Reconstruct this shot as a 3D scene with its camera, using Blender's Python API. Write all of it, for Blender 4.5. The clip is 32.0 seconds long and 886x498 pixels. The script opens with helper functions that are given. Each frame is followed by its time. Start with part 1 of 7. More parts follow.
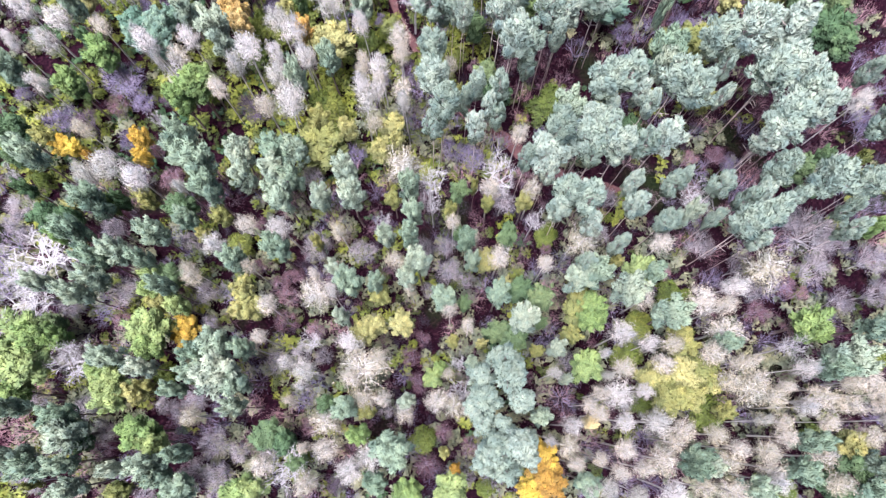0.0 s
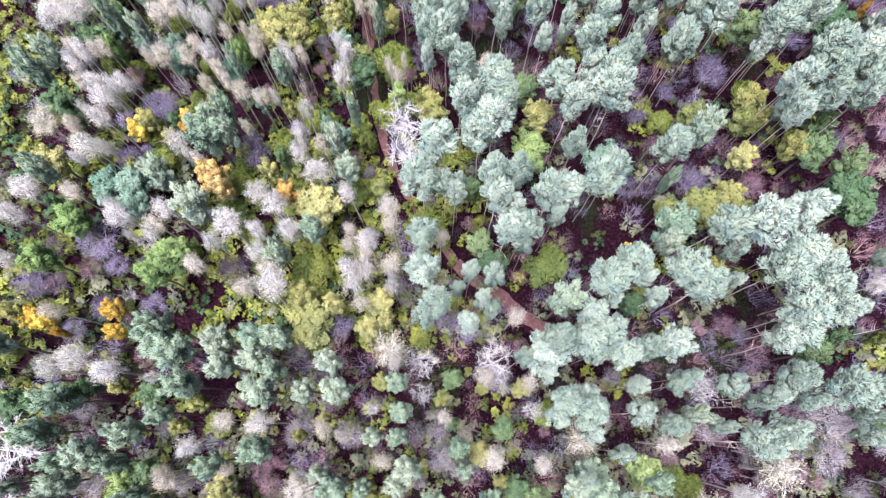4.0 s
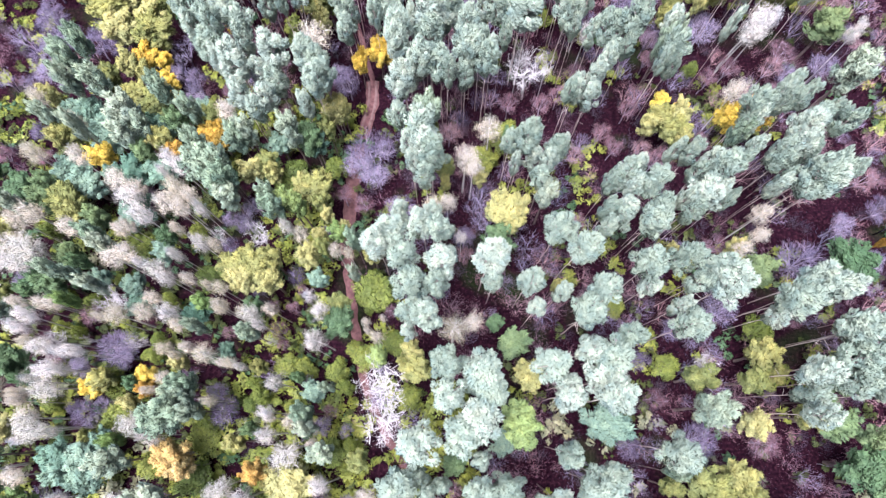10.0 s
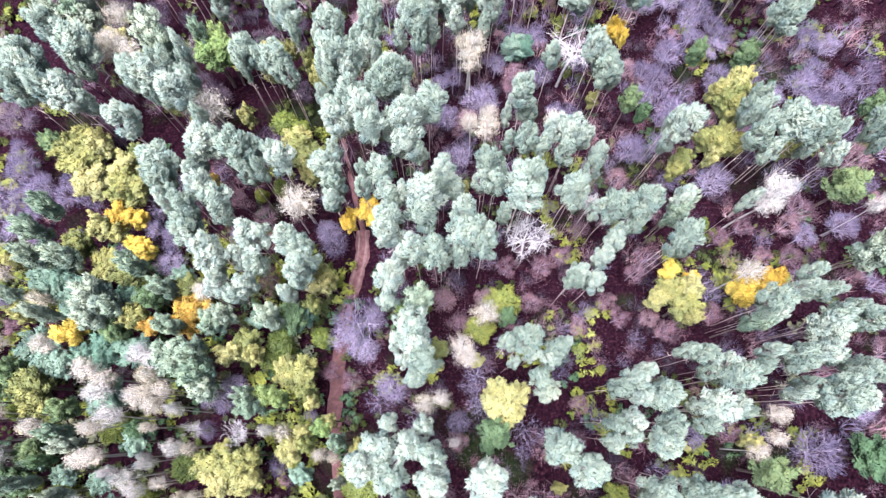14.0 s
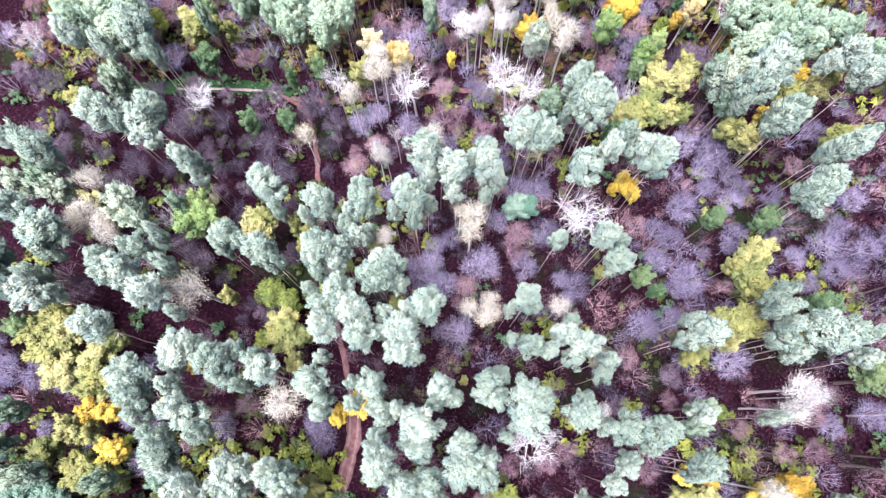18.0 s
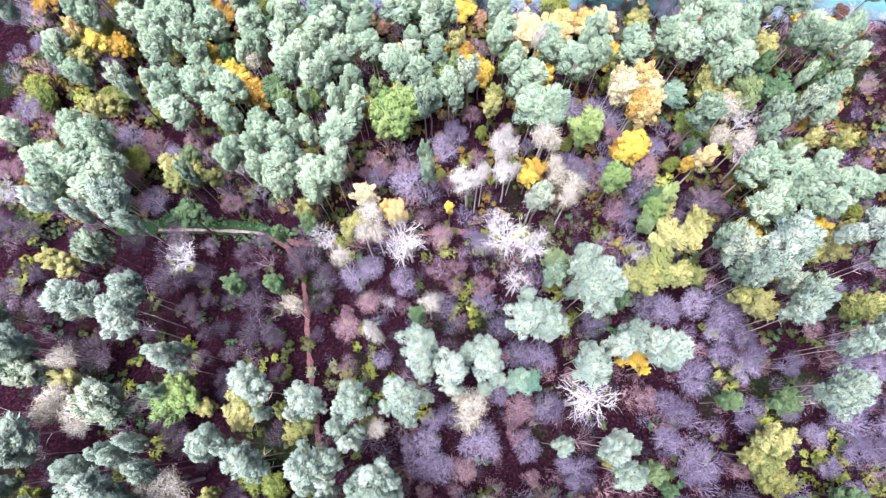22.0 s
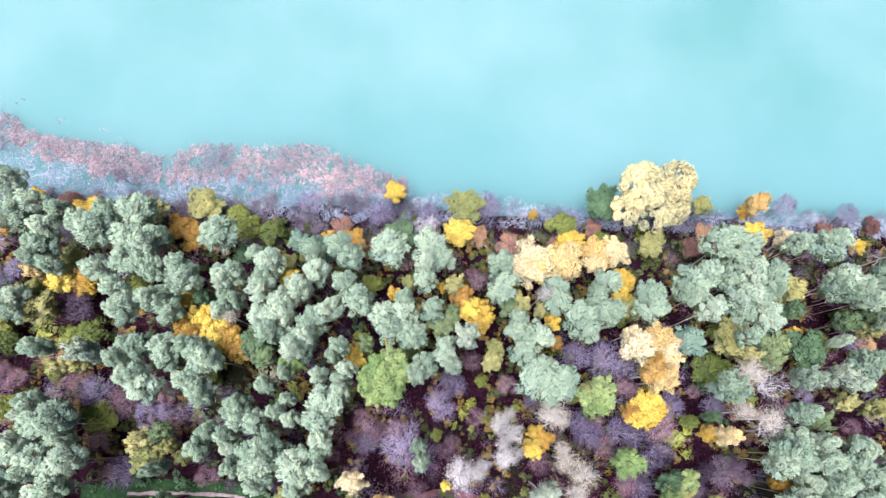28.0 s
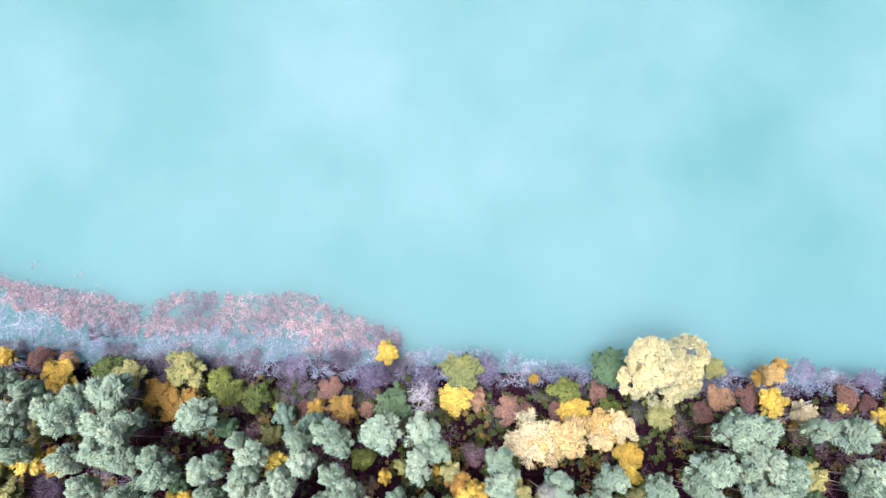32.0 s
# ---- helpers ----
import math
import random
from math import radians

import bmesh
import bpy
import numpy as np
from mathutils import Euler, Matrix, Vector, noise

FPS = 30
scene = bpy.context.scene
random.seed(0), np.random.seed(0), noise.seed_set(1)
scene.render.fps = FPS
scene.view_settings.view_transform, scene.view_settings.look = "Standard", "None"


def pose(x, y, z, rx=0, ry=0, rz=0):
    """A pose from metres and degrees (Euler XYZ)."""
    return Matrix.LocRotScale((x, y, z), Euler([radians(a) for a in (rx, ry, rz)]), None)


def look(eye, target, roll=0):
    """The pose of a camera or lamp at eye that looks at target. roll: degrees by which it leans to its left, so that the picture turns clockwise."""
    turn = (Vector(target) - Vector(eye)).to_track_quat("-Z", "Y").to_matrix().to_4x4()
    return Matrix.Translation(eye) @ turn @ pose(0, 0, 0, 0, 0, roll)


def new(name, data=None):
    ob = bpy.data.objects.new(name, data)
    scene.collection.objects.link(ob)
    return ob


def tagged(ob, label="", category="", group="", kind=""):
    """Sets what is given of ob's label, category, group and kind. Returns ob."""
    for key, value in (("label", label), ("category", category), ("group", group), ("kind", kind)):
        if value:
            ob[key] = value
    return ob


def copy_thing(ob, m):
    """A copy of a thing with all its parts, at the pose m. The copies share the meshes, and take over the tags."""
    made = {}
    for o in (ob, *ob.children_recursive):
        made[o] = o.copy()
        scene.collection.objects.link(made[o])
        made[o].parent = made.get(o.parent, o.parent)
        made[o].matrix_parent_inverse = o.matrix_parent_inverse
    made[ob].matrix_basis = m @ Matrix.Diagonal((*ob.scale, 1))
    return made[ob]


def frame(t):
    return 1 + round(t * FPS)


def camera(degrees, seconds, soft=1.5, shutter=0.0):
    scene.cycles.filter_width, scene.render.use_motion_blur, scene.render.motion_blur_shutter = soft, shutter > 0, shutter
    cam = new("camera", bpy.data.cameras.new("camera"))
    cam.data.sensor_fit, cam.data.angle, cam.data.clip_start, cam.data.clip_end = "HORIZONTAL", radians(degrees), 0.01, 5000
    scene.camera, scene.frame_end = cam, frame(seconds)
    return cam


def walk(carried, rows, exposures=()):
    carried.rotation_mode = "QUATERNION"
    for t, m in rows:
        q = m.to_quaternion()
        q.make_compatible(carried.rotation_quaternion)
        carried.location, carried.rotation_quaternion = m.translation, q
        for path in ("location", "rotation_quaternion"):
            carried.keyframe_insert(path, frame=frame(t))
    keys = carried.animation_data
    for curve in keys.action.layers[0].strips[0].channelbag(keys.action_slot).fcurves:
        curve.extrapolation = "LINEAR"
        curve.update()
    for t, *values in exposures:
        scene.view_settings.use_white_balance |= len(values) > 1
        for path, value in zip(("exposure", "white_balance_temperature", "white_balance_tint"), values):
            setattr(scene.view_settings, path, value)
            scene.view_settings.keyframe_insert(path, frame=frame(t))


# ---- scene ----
cam = camera(67.0, 32.0, soft=1.3)
PATH = [
    (0.0, 0.00, 0.00, 108.24, 2.22, -75.90, -0.69),
    (1.0, 0.03, 6.01, 108.17, 2.24, -75.88, -0.67),
    (2.0, 0.10, 11.99, 108.22, 2.22, -75.83, -0.68),
    (3.0, 0.21, 17.96, 108.46, 2.21, -75.79, -0.67),
    (6.0, 0.83, 36.05, 108.66, 2.20, -75.77, -0.60),
    (7.0, 0.96, 42.08, 108.57, 2.18, -75.77, -0.60),
    (8.0, 1.06, 47.71, 108.57, 2.13, -75.79, -0.63),
    (9.0, 1.27, 53.50, 108.62, 2.07, -75.81, -0.68),
    (10.0, 1.50, 59.34, 108.71, 2.10, -75.80, -0.62),
    (11.0, 1.73, 65.39, 108.62, 2.19, -75.76, -0.52),
    (12.0, 1.80, 71.57, 108.47, 2.21, -75.70, -0.49),
    (13.0, 1.79, 77.63, 108.50, 2.20, -75.64, -0.48),
    (14.0, 1.72, 83.93, 108.43, 2.20, -75.60, -0.47),
    (17.0, 1.36, 103.69, 108.01, 2.21, -75.59, -0.38),
    (18.0, 1.24, 110.19, 107.94, 2.20, -75.59, -0.38),
    (19.0, 1.21, 116.40, 107.91, 2.21, -75.58, -0.35),
    (20.0, 1.11, 122.54, 107.97, 2.22, -75.56, -0.32),
    (21.0, 0.93, 128.81, 107.95, 2.20, -75.53, -0.32),
    (22.0, 0.87, 135.04, 107.95, 2.21, -75.48, -0.30),
    (23.0, 0.83, 141.32, 107.94, 2.23, -75.44, -0.26),
    (24.0, 0.72, 147.73, 108.17, 2.22, -75.41, -0.25),
    (27.0, 0.20, 168.21, 108.68, 2.15, -75.50, -0.29),
    (28.0, 0.11, 175.13, 108.60, 2.15, -75.51, -0.29),
    (29.0, -0.05, 181.76, 108.66, 2.16, -75.52, -0.29),
    (30.0, -0.06, 188.33, 108.69, 2.15, -75.52, -0.30),
    (31.0, -0.03, 194.86, 108.53, 2.19, -75.51, -0.28),
    (32.0, -0.00, 201.30, 108.48, 2.21, -75.50, -0.26),
]
# yaw turns to the left, pitch is below the horizon, roll leans about the view axis
walk(cam, [(t, Matrix.Translation((x, y, z)) @ pose(0, 0, 0, 0, 0, yaw) @ pose(0, 0, 0, 90 + pitch) @ pose(0, 0, 0, 0, 0, roll))
           for t, x, y, z, yaw, pitch, roll in PATH],
     [(0.0, 1.82), (6.0, 1.92), (9.0, 2.01), (17.0, 2.19), (20.0, 2.17), (24.0, 1.88), (27.0, 1.66), (32.0, 1.45)])

# ---- light: a bright, thinly overcast day ----
SUN_ELEVATION, SUN_AZIMUTH = 78.0, 232.0   # degrees, azimuth clockwise from +y
world = bpy.data.worlds.new("sky")
scene.world = world
world.use_nodes = True
wn = world.node_tree.nodes
sky = wn.new("ShaderNodeTexSky")
sky.sky_type, sky.sun_disc = "NISHITA", False
sky.sun_elevation, sky.sun_rotation = radians(SUN_ELEVATION), radians(SUN_AZIMUTH)
sky.air_density, sky.dust_density = 1.0, 2.0
wn["Background"].inputs["Strength"].default_value = 0.056
world.node_tree.links.new(sky.outputs[0], wn["Background"].inputs["Color"])
sun = new("sun", bpy.data.lights.new("sun", "SUN"))
sun.data.energy, sun.data.angle, sun.data.color = 5.0, radians(36), (0.965, 0.955, 1.0)
se, sa = radians(SUN_ELEVATION), radians(SUN_AZIMUTH)
to_sun = Vector((math.sin(sa) * math.cos(se), math.cos(sa) * math.cos(se), math.sin(se)))
sun.matrix_world = look(to_sun * 300, (0, 0, 0))


# ---- materials ----
def material(name, rough=0.7, specular=0.2):
    m = bpy.data.materials.new(name)
    m.use_nodes = True
    b = m.node_tree.nodes["Principled BSDF"]
    b.inputs["Roughness"].default_value = rough
    b.inputs["Specular IOR Level"].default_value = specular
    return m, m.node_tree.nodes, m.node_tree.links, b


def ramp(nodes, links, fac, stops):
    r = nodes.new("ShaderNodeValToRGB")
    while len(r.color_ramp.elements) < len(stops):
        r.color_ramp.elements.new(0.5)
    for e, (p, c) in zip(r.color_ramp.elements, stops):
        e.position, e.color = p, (*c, 1)
    links.new(fac, r.inputs[0])
    return r.outputs[0]


def mixed(nodes, links, kind, fac, a, b):
    m = nodes.new("ShaderNodeMix")
    m.data_type, m.blend_type = "RGBA", kind
    for socket, value in ((m.inputs[0], fac), (m.inputs[6], a), (m.inputs[7], b)):
        if isinstance(value, (int, float)):
            socket.default_value = value
        elif isinstance(value, tuple):
            socket.default_value = (*value, 1)
        else:
            links.new(value, socket)
    return m.outputs[2]


def noise_of(nodes, links, scale, detail=3.0, space="Object"):
    c = nodes.new("ShaderNodeTexCoord")
    n = nodes.new("ShaderNodeTexNoise")
    n.inputs["Scale"].default_value, n.inputs["Detail"].default_value = scale, detail
    links.new(c.outputs[space], n.inputs["Vector"])
    return n.outputs["Fac"]


def foliage(name, low, mid, high, thin=0.25, spread=0.16):
    """Leaves: a tree's own tone by its random number, lighter and darker sprays, and leaf by leaf."""
    m, n, l, b = material(name, 0.6, 0.25)
    info, geo = n.new("ShaderNodeObjectInfo"), n.new("ShaderNodeNewGeometry")
    tone = ramp(n, l, info.outputs["Random"], [(0.0, low), (0.5, mid), (1.0, high)])
    spray = ramp(n, l, noise_of(n, l, 0.9, 2.0), [(0.3, (0.70, 0.78, 0.80)), (0.7, (1.24, 1.16, 1.05))])
    leaf = ramp(n, l, geo.outputs["Random Per Island"], [(0.0, (1 - spread,) * 3), (1.0, (1 + spread,) * 3)])
    patches = ramp(n, l, noise_of(n, l, 0.16, 2.0), [(0.32, (0.62, 0.68, 0.74)), (0.68, (1.28, 1.2, 1.12))])
    c = mixed(n, l, "MULTIPLY", 1.0, mixed(n, l, "MULTIPLY", 1.0, mixed(n, l, "MULTIPLY", 1.0, tone, patches), spray), leaf)
    l.new(c, b.inputs["Base Color"])
    t, mix = n.new("ShaderNodeBsdfTranslucent"), n.new("ShaderNodeMixShader")
    l.new(c, t.inputs["Color"])
    mix.inputs[0].default_value = thin
    l.new(b.outputs[0], mix.inputs[1])
    l.new(t.outputs[0], mix.inputs[2])
    l.new(mix.outputs[0], n["Material Output"].inputs["Surface"])
    return m


def bark(name, low, high, upper=None, rise=(0.0, 1.0), scale=3.0):
    """Bark with furrows; upper: the colour that it takes on up the stem, over that part of its height."""
    m, n, l, b = material(name, 0.85, 0.15)
    fac = noise_of(n, l, scale, 5.0)
    c = ramp(n, l, fac, [(0.3, low), (0.7, high)])
    if upper:
        coord, sep = n.new("ShaderNodeTexCoord"), n.new("ShaderNodeSeparateXYZ")
        l.new(coord.outputs["Object"], sep.inputs[0])
        up = n.new("ShaderNodeMapRange")
        up.inputs["From Min"].default_value, up.inputs["From Max"].default_value = rise
        l.new(sep.outputs["Z"], up.inputs["Value"])
        c = mixed(n, l, "MIX", up.outputs[0], c, upper)
    l.new(c, b.inputs["Base Color"])
    bump = n.new("ShaderNodeBump")
    bump.inputs["Strength"].default_value, bump.inputs["Distance"].default_value = 0.5, 0.05
    l.new(fac, bump.inputs["Height"])
    l.new(bump.outputs[0], b.inputs["Normal"])
    return m


LEAF = {
    "pine": foliage("pine_needles", (0.21, 0.272, 0.25), (0.272, 0.338, 0.315), (0.342, 0.402, 0.382), 0.45, 0.14),
    "sage": foliage("olive_grey_pine_needles", (0.222, 0.305, 0.24), (0.292, 0.38, 0.305), (0.365, 0.445, 0.365), 0.45, 0.14),
    "willow": foliage("pale_willow_leaves", (0.52, 0.47, 0.29), (0.565, 0.515, 0.335), (0.60, 0.555, 0.385), 0.35, 0.2),
    "tangle": foliage("dark_bank_twigs", (0.035, 0.028, 0.045), (0.065, 0.052, 0.082), (0.115, 0.095, 0.14), 0.15, 0.45),
    "mint": foliage("greygreen_leaves", (0.15, 0.215, 0.165), (0.215, 0.275, 0.22), (0.29, 0.33, 0.28), 0.3, 0.22),
    "green": foliage("green_leaves", (0.055, 0.11, 0.058), (0.095, 0.15, 0.075), (0.15, 0.195, 0.095), 0.3, 0.24),
    "lime": foliage("fresh_green_leaves", (0.125, 0.20, 0.07), (0.17, 0.24, 0.09), (0.235, 0.29, 0.125), 0.3, 0.24),
    "teal": foliage("bluegreen_leaves", (0.06, 0.14, 0.11), (0.12, 0.20, 0.165), (0.18, 0.26, 0.22), 0.3, 0.24),
    "yellow": foliage("yellow_leaves", (0.14, 0.16, 0.055), (0.225, 0.22, 0.08), (0.315, 0.295, 0.135), 0.3, 0.28),
    "gold": foliage("golden_leaves", (0.27, 0.145, 0.03), (0.46, 0.31, 0.05), (0.62, 0.47, 0.10), 0.3, 0.35),
    "olive": foliage("olive_leaves", (0.065, 0.095, 0.02), (0.11, 0.14, 0.028), (0.165, 0.185, 0.042), 0.3, 0.4),
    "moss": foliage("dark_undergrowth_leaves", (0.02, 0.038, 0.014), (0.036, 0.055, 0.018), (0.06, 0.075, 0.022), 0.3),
    "bracken": foliage("brown_gold_bracken", (0.12, 0.075, 0.025), (0.19, 0.135, 0.035), (0.26, 0.20, 0.05), 0.3),
    "stubble": foliage("bluish_reed_stubble", (0.17, 0.20, 0.29), (0.25, 0.28, 0.39), (0.34, 0.36, 0.47), 0.2, 0.4),
    "scrub": foliage("grey_olive_leaves", (0.10, 0.12, 0.075), (0.145, 0.155, 0.105), (0.20, 0.20, 0.15), 0.3, 0.35),
    "birch": foliage("bleached_birch_leaves", (0.29, 0.285, 0.285), (0.37, 0.35, 0.375), (0.44, 0.415, 0.46), 0.3, 0.3),
    "cream": foliage("cream_leaves", (0.31, 0.28, 0.235), (0.37, 0.33, 0.305), (0.42, 0.38, 0.37), 0.3, 0.3),
    "straw": foliage("straw_leaves", (0.40, 0.24, 0.07), (0.48, 0.36, 0.18), (0.53, 0.45, 0.31), 0.3, 0.45),
    "violet": foliage("violet_twig_tips", (0.076, 0.06, 0.12), (0.12, 0.098, 0.182), (0.19, 0.16, 0.265), 0.15, 0.4),
    "lilac": foliage("pale_lilac_twig_tips", (0.16, 0.14, 0.185), (0.21, 0.185, 0.235), (0.28, 0.25, 0.295), 0.15, 0.4),
    # darker copy of violet: shade of the gaps and dim slope put into colour
    "dusk": foliage("shaded_violet_twig_tips", (0.026, 0.017, 0.036), (0.055, 0.036, 0.068), (0.12, 0.082, 0.128), 0.15, 0.4),
    "mauve": foliage("brownish_pink_twig_tips", (0.108, 0.056, 0.086), (0.158, 0.086, 0.125), (0.225, 0.135, 0.172), 0.15, 0.4),
    "rust": foliage("rust_leaves", (0.11, 0.05, 0.05), (0.20, 0.105, 0.085), (0.33, 0.20, 0.12), 0.3, 0.5),
    "reed": foliage("dry_reed", (0.30, 0.225, 0.28), (0.47, 0.37, 0.425), (0.60, 0.50, 0.54), 0.25, 0.45),
}
BARK = {
    "pine": bark("pine_bark", (0.22, 0.165, 0.165), (0.36, 0.28, 0.28), (0.48, 0.40, 0.40), (3.0, 9.0)),
    "brown": bark("brown_bark", (0.09, 0.065, 0.065), (0.19, 0.145, 0.15)),
    "birch": bark("birch_bark", (0.34, 0.32, 0.33), (0.50, 0.47, 0.49)),
    "dead": bark("bleached_dead_wood", (0.27, 0.25, 0.28), (0.44, 0.41, 0.45)),
    "violet": bark("grey_violet_bark", (0.18, 0.145, 0.205), (0.32, 0.27, 0.36)),
    # the violet bark darkened to look shaded, for the dusk trees
    "dusk": bark("shaded_violet_bark", (0.11, 0.085, 0.14), (0.18, 0.14, 0.22)),
}


def ground_material():
    m, n, l, b = material("leaf_litter", 1.0, 0.0)
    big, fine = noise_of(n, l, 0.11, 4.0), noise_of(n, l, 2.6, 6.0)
    # litter and moss tinted near black: the gaps' deep shade is in the colour
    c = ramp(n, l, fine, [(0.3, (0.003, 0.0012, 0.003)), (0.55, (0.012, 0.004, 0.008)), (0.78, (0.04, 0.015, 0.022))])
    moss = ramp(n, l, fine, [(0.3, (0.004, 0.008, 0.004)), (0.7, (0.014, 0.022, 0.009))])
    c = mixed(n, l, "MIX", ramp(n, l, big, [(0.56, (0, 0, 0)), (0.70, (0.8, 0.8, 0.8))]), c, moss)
    l.new(c, b.inputs["Base Color"])
    bump = n.new("ShaderNodeBump")
    bump.inputs["Strength"].default_value, bump.inputs["Distance"].default_value = 0.8, 0.12
    l.new(fine, bump.inputs["Height"])
    l.new(bump.outputs[0], b.inputs["Normal"])
    return m


def soil_material(name, stops, scale=1.8):
    m, n, l, b = material(name, 0.95, 0.1)
    fac = noise_of(n, l, scale, 6.0)
    l.new(ramp(n, l, fac, stops), b.inputs["Base Color"])
    bump = n.new("ShaderNodeBump")
    bump.inputs["Strength"].default_value, bump.inputs["Distance"].default_value = 0.6, 0.08
    l.new(fac, bump.inputs["Height"])
    l.new(bump.outputs[0], b.inputs["Normal"])
    return m


def water_material():
    m, n, l, b = material("milky_turquoise_water", 0.3, 0.05)
    b.subsurface_method = "BURLEY"          # milky: light spreads for metres under the surface
    b.inputs["Subsurface Weight"].default_value = 1.0
    b.inputs["Subsurface Radius"].default_value = (1.0, 1.0, 1.0)
    b.inputs["Subsurface Scale"].default_value = 12.0
    # pale streaks of reflected clouds, painted into the water's base colour
    cloud_reflection = noise_of(n, l, 0.026, 4.0)
    c = ramp(n, l, cloud_reflection, [(0.3, (0.062, 0.145, 0.147)), (0.7, (0.108, 0.186, 0.197))])
    coord, sep, shore = n.new("ShaderNodeTexCoord"), n.new("ShaderNodeSeparateXYZ"), n.new("ShaderNodeMapRange")
    l.new(coord.outputs["Object"], sep.inputs[0])
    shore.inputs["From Min"].default_value, shore.inputs["From Max"].default_value = 208.0, 236.0
    l.new(sep.outputs["Y"], shore.inputs["Value"])
    c = mixed(n, l, "MIX", shore.outputs[0], (0.066, 0.148, 0.162), c)
    l.new(c, b.inputs["Base Color"])
    bump = n.new("ShaderNodeBump")
    bump.inputs["Strength"].default_value, bump.inputs["Distance"].default_value = 0.05, 0.05
    l.new(noise_of(n, l, 1.5, 2.0), bump.inputs["Height"])
    l.new(bump.outputs[0], b.inputs["Normal"])
    return m


LITTER, WATER = ground_material(), water_material()
EARTH = soil_material("reddish_earth", [(0.3, (0.06, 0.028, 0.032)), (0.7, (0.12, 0.06, 0.065))])
TRACK = soil_material("pale_worn_earth", [(0.3, (0.13, 0.09, 0.10)), (0.7, (0.22, 0.165, 0.18))])
RUT = soil_material("worn_reddish_earth", [(0.3, (0.09, 0.05, 0.054)), (0.7, (0.15, 0.092, 0.097))])
GRASS = soil_material("green_turf", [(0.3, (0.005, 0.018, 0.007)), (0.7, (0.018, 0.04, 0.016))])


# ---- ground and water ----
SLOPE_Y = [-80, 0, 60, 85, 106, 125, 145, 163, 180, 198, 208, 216, 240, 300]
SLOPE_Z = [13.5, 13.8, 13.8, 13.3, 12.0, 9.6, 6.6, 4.2, 2.4, 1.0, 0.2, -0.8, -3.0, -4.0]


def ground_z(x, y):
    """Height of the ground over the lake's level."""
    z = float(np.interp(y, SLOPE_Y, SLOPE_Z))
    near = min(1.0, abs(x) / 400)
    return z + (1 - near) * 0.35 * noise.noise((x * 0.07, y * 0.07, 3.1)) * (1.0 if y < 195 else 0.7) + 0.3 * noise.noise((x * 0.02, 7.0, y * 0.02)) * (y < 200)


def mesh_object(name, verts, faces, mat, parent=None, label="", smooth=False, normals=None):
    me = bpy.data.meshes.new(name)
    me.from_pydata([tuple(v) for v in verts], [], faces)
    me.materials.append(mat)
    if smooth:
        me.polygons.foreach_set("use_smooth", [True] * len(me.polygons))
    if normals is not None:
        me.polygons.foreach_set("use_smooth", [True] * len(me.polygons))
        me.normals_split_custom_set_from_vertices(normals.tolist())
    ob = new(name, me)
    if parent:
        ob.parent = parent
    if label:
        ob["label"] = label
    return ob


def grid_faces(nx, ny):
    return [(j * nx + i, j * nx + i + 1, (j + 1) * nx + i + 1, (j + 1) * nx + i) for j in range(ny - 1) for i in range(nx - 1)]


def ground():
    xs = [-2500, -900, -400, -220, -150] + list(np.arange(-110, 111, 2.5)) + [150, 220, 400, 900, 2500]
    ys = [-2500, -900, -300, -140, -90] + list(np.arange(-60, 236, 2.5)) + [260, 320, 500, 900, 2500]
    verts = [(x, y, ground_z(x, y)) for y in ys for x in xs]
    tagged(mesh_object("ground", verts, grid_faces(len(xs), len(ys)), LITTER, smooth=True), "forest floor of reddish leaf litter and moss, darkened as if in deep shade", "ground", kind="structure")
    xs, ys = [-2500, -300, -100, 0, 100, 300, 2500], [196, 230, 260, 320, 600, 2500]
    verts = [(x, y, 0.0) for y in ys for x in xs]
    tagged(mesh_object("water", verts, grid_faces(len(xs), len(ys)), WATER, smooth=True), "milky turquoise lake, calm and pale", "water", kind="structure")


def strip(name, line, width, mat, lift, label, category, wobble=0.3):
    """A worn band along a line of ground points, with ragged edges."""
    pts = []
    for (x0, y0), (x1, y1) in zip(line, line[1:]):
        k = max(2, int(math.hypot(x1 - x0, y1 - y0) / 0.8))
        pts += [(x0 + (x1 - x0) * i / k, y0 + (y1 - y0) * i / k) for i in range(k)]
    pts.append(line[-1])
    for _ in range(6):
        pts = [pts[0]] + [((a[0] + 2 * b[0] + c[0]) / 4, (a[1] + 2 * b[1] + c[1]) / 4) for a, b, c in zip(pts, pts[1:], pts[2:])] + [pts[-1]]
    verts = []
    for i, (x, y) in enumerate(pts):
        a, b = pts[max(0, i - 1)], pts[min(len(pts) - 1, i + 1)]
        d = Vector((b[0] - a[0], b[1] - a[1])).normalized()
        for s in (-1.0, -0.5, 0.0, 0.5, 1.0):
            o = s * (width / 2 + (wobble * noise.noise((x * 0.6, y * 0.6, s * 9)) if abs(s) == 1 else 0))
            px, py = x - d.y * o, y + d.x * o
            verts.append((px, py, ground_z(px, py) + (lift if abs(s) < 1 else lift - 0.12)))
    return tagged(mesh_object(name, verts, grid_faces(5, len(pts)), mat, smooth=True), label, category, kind="structure")


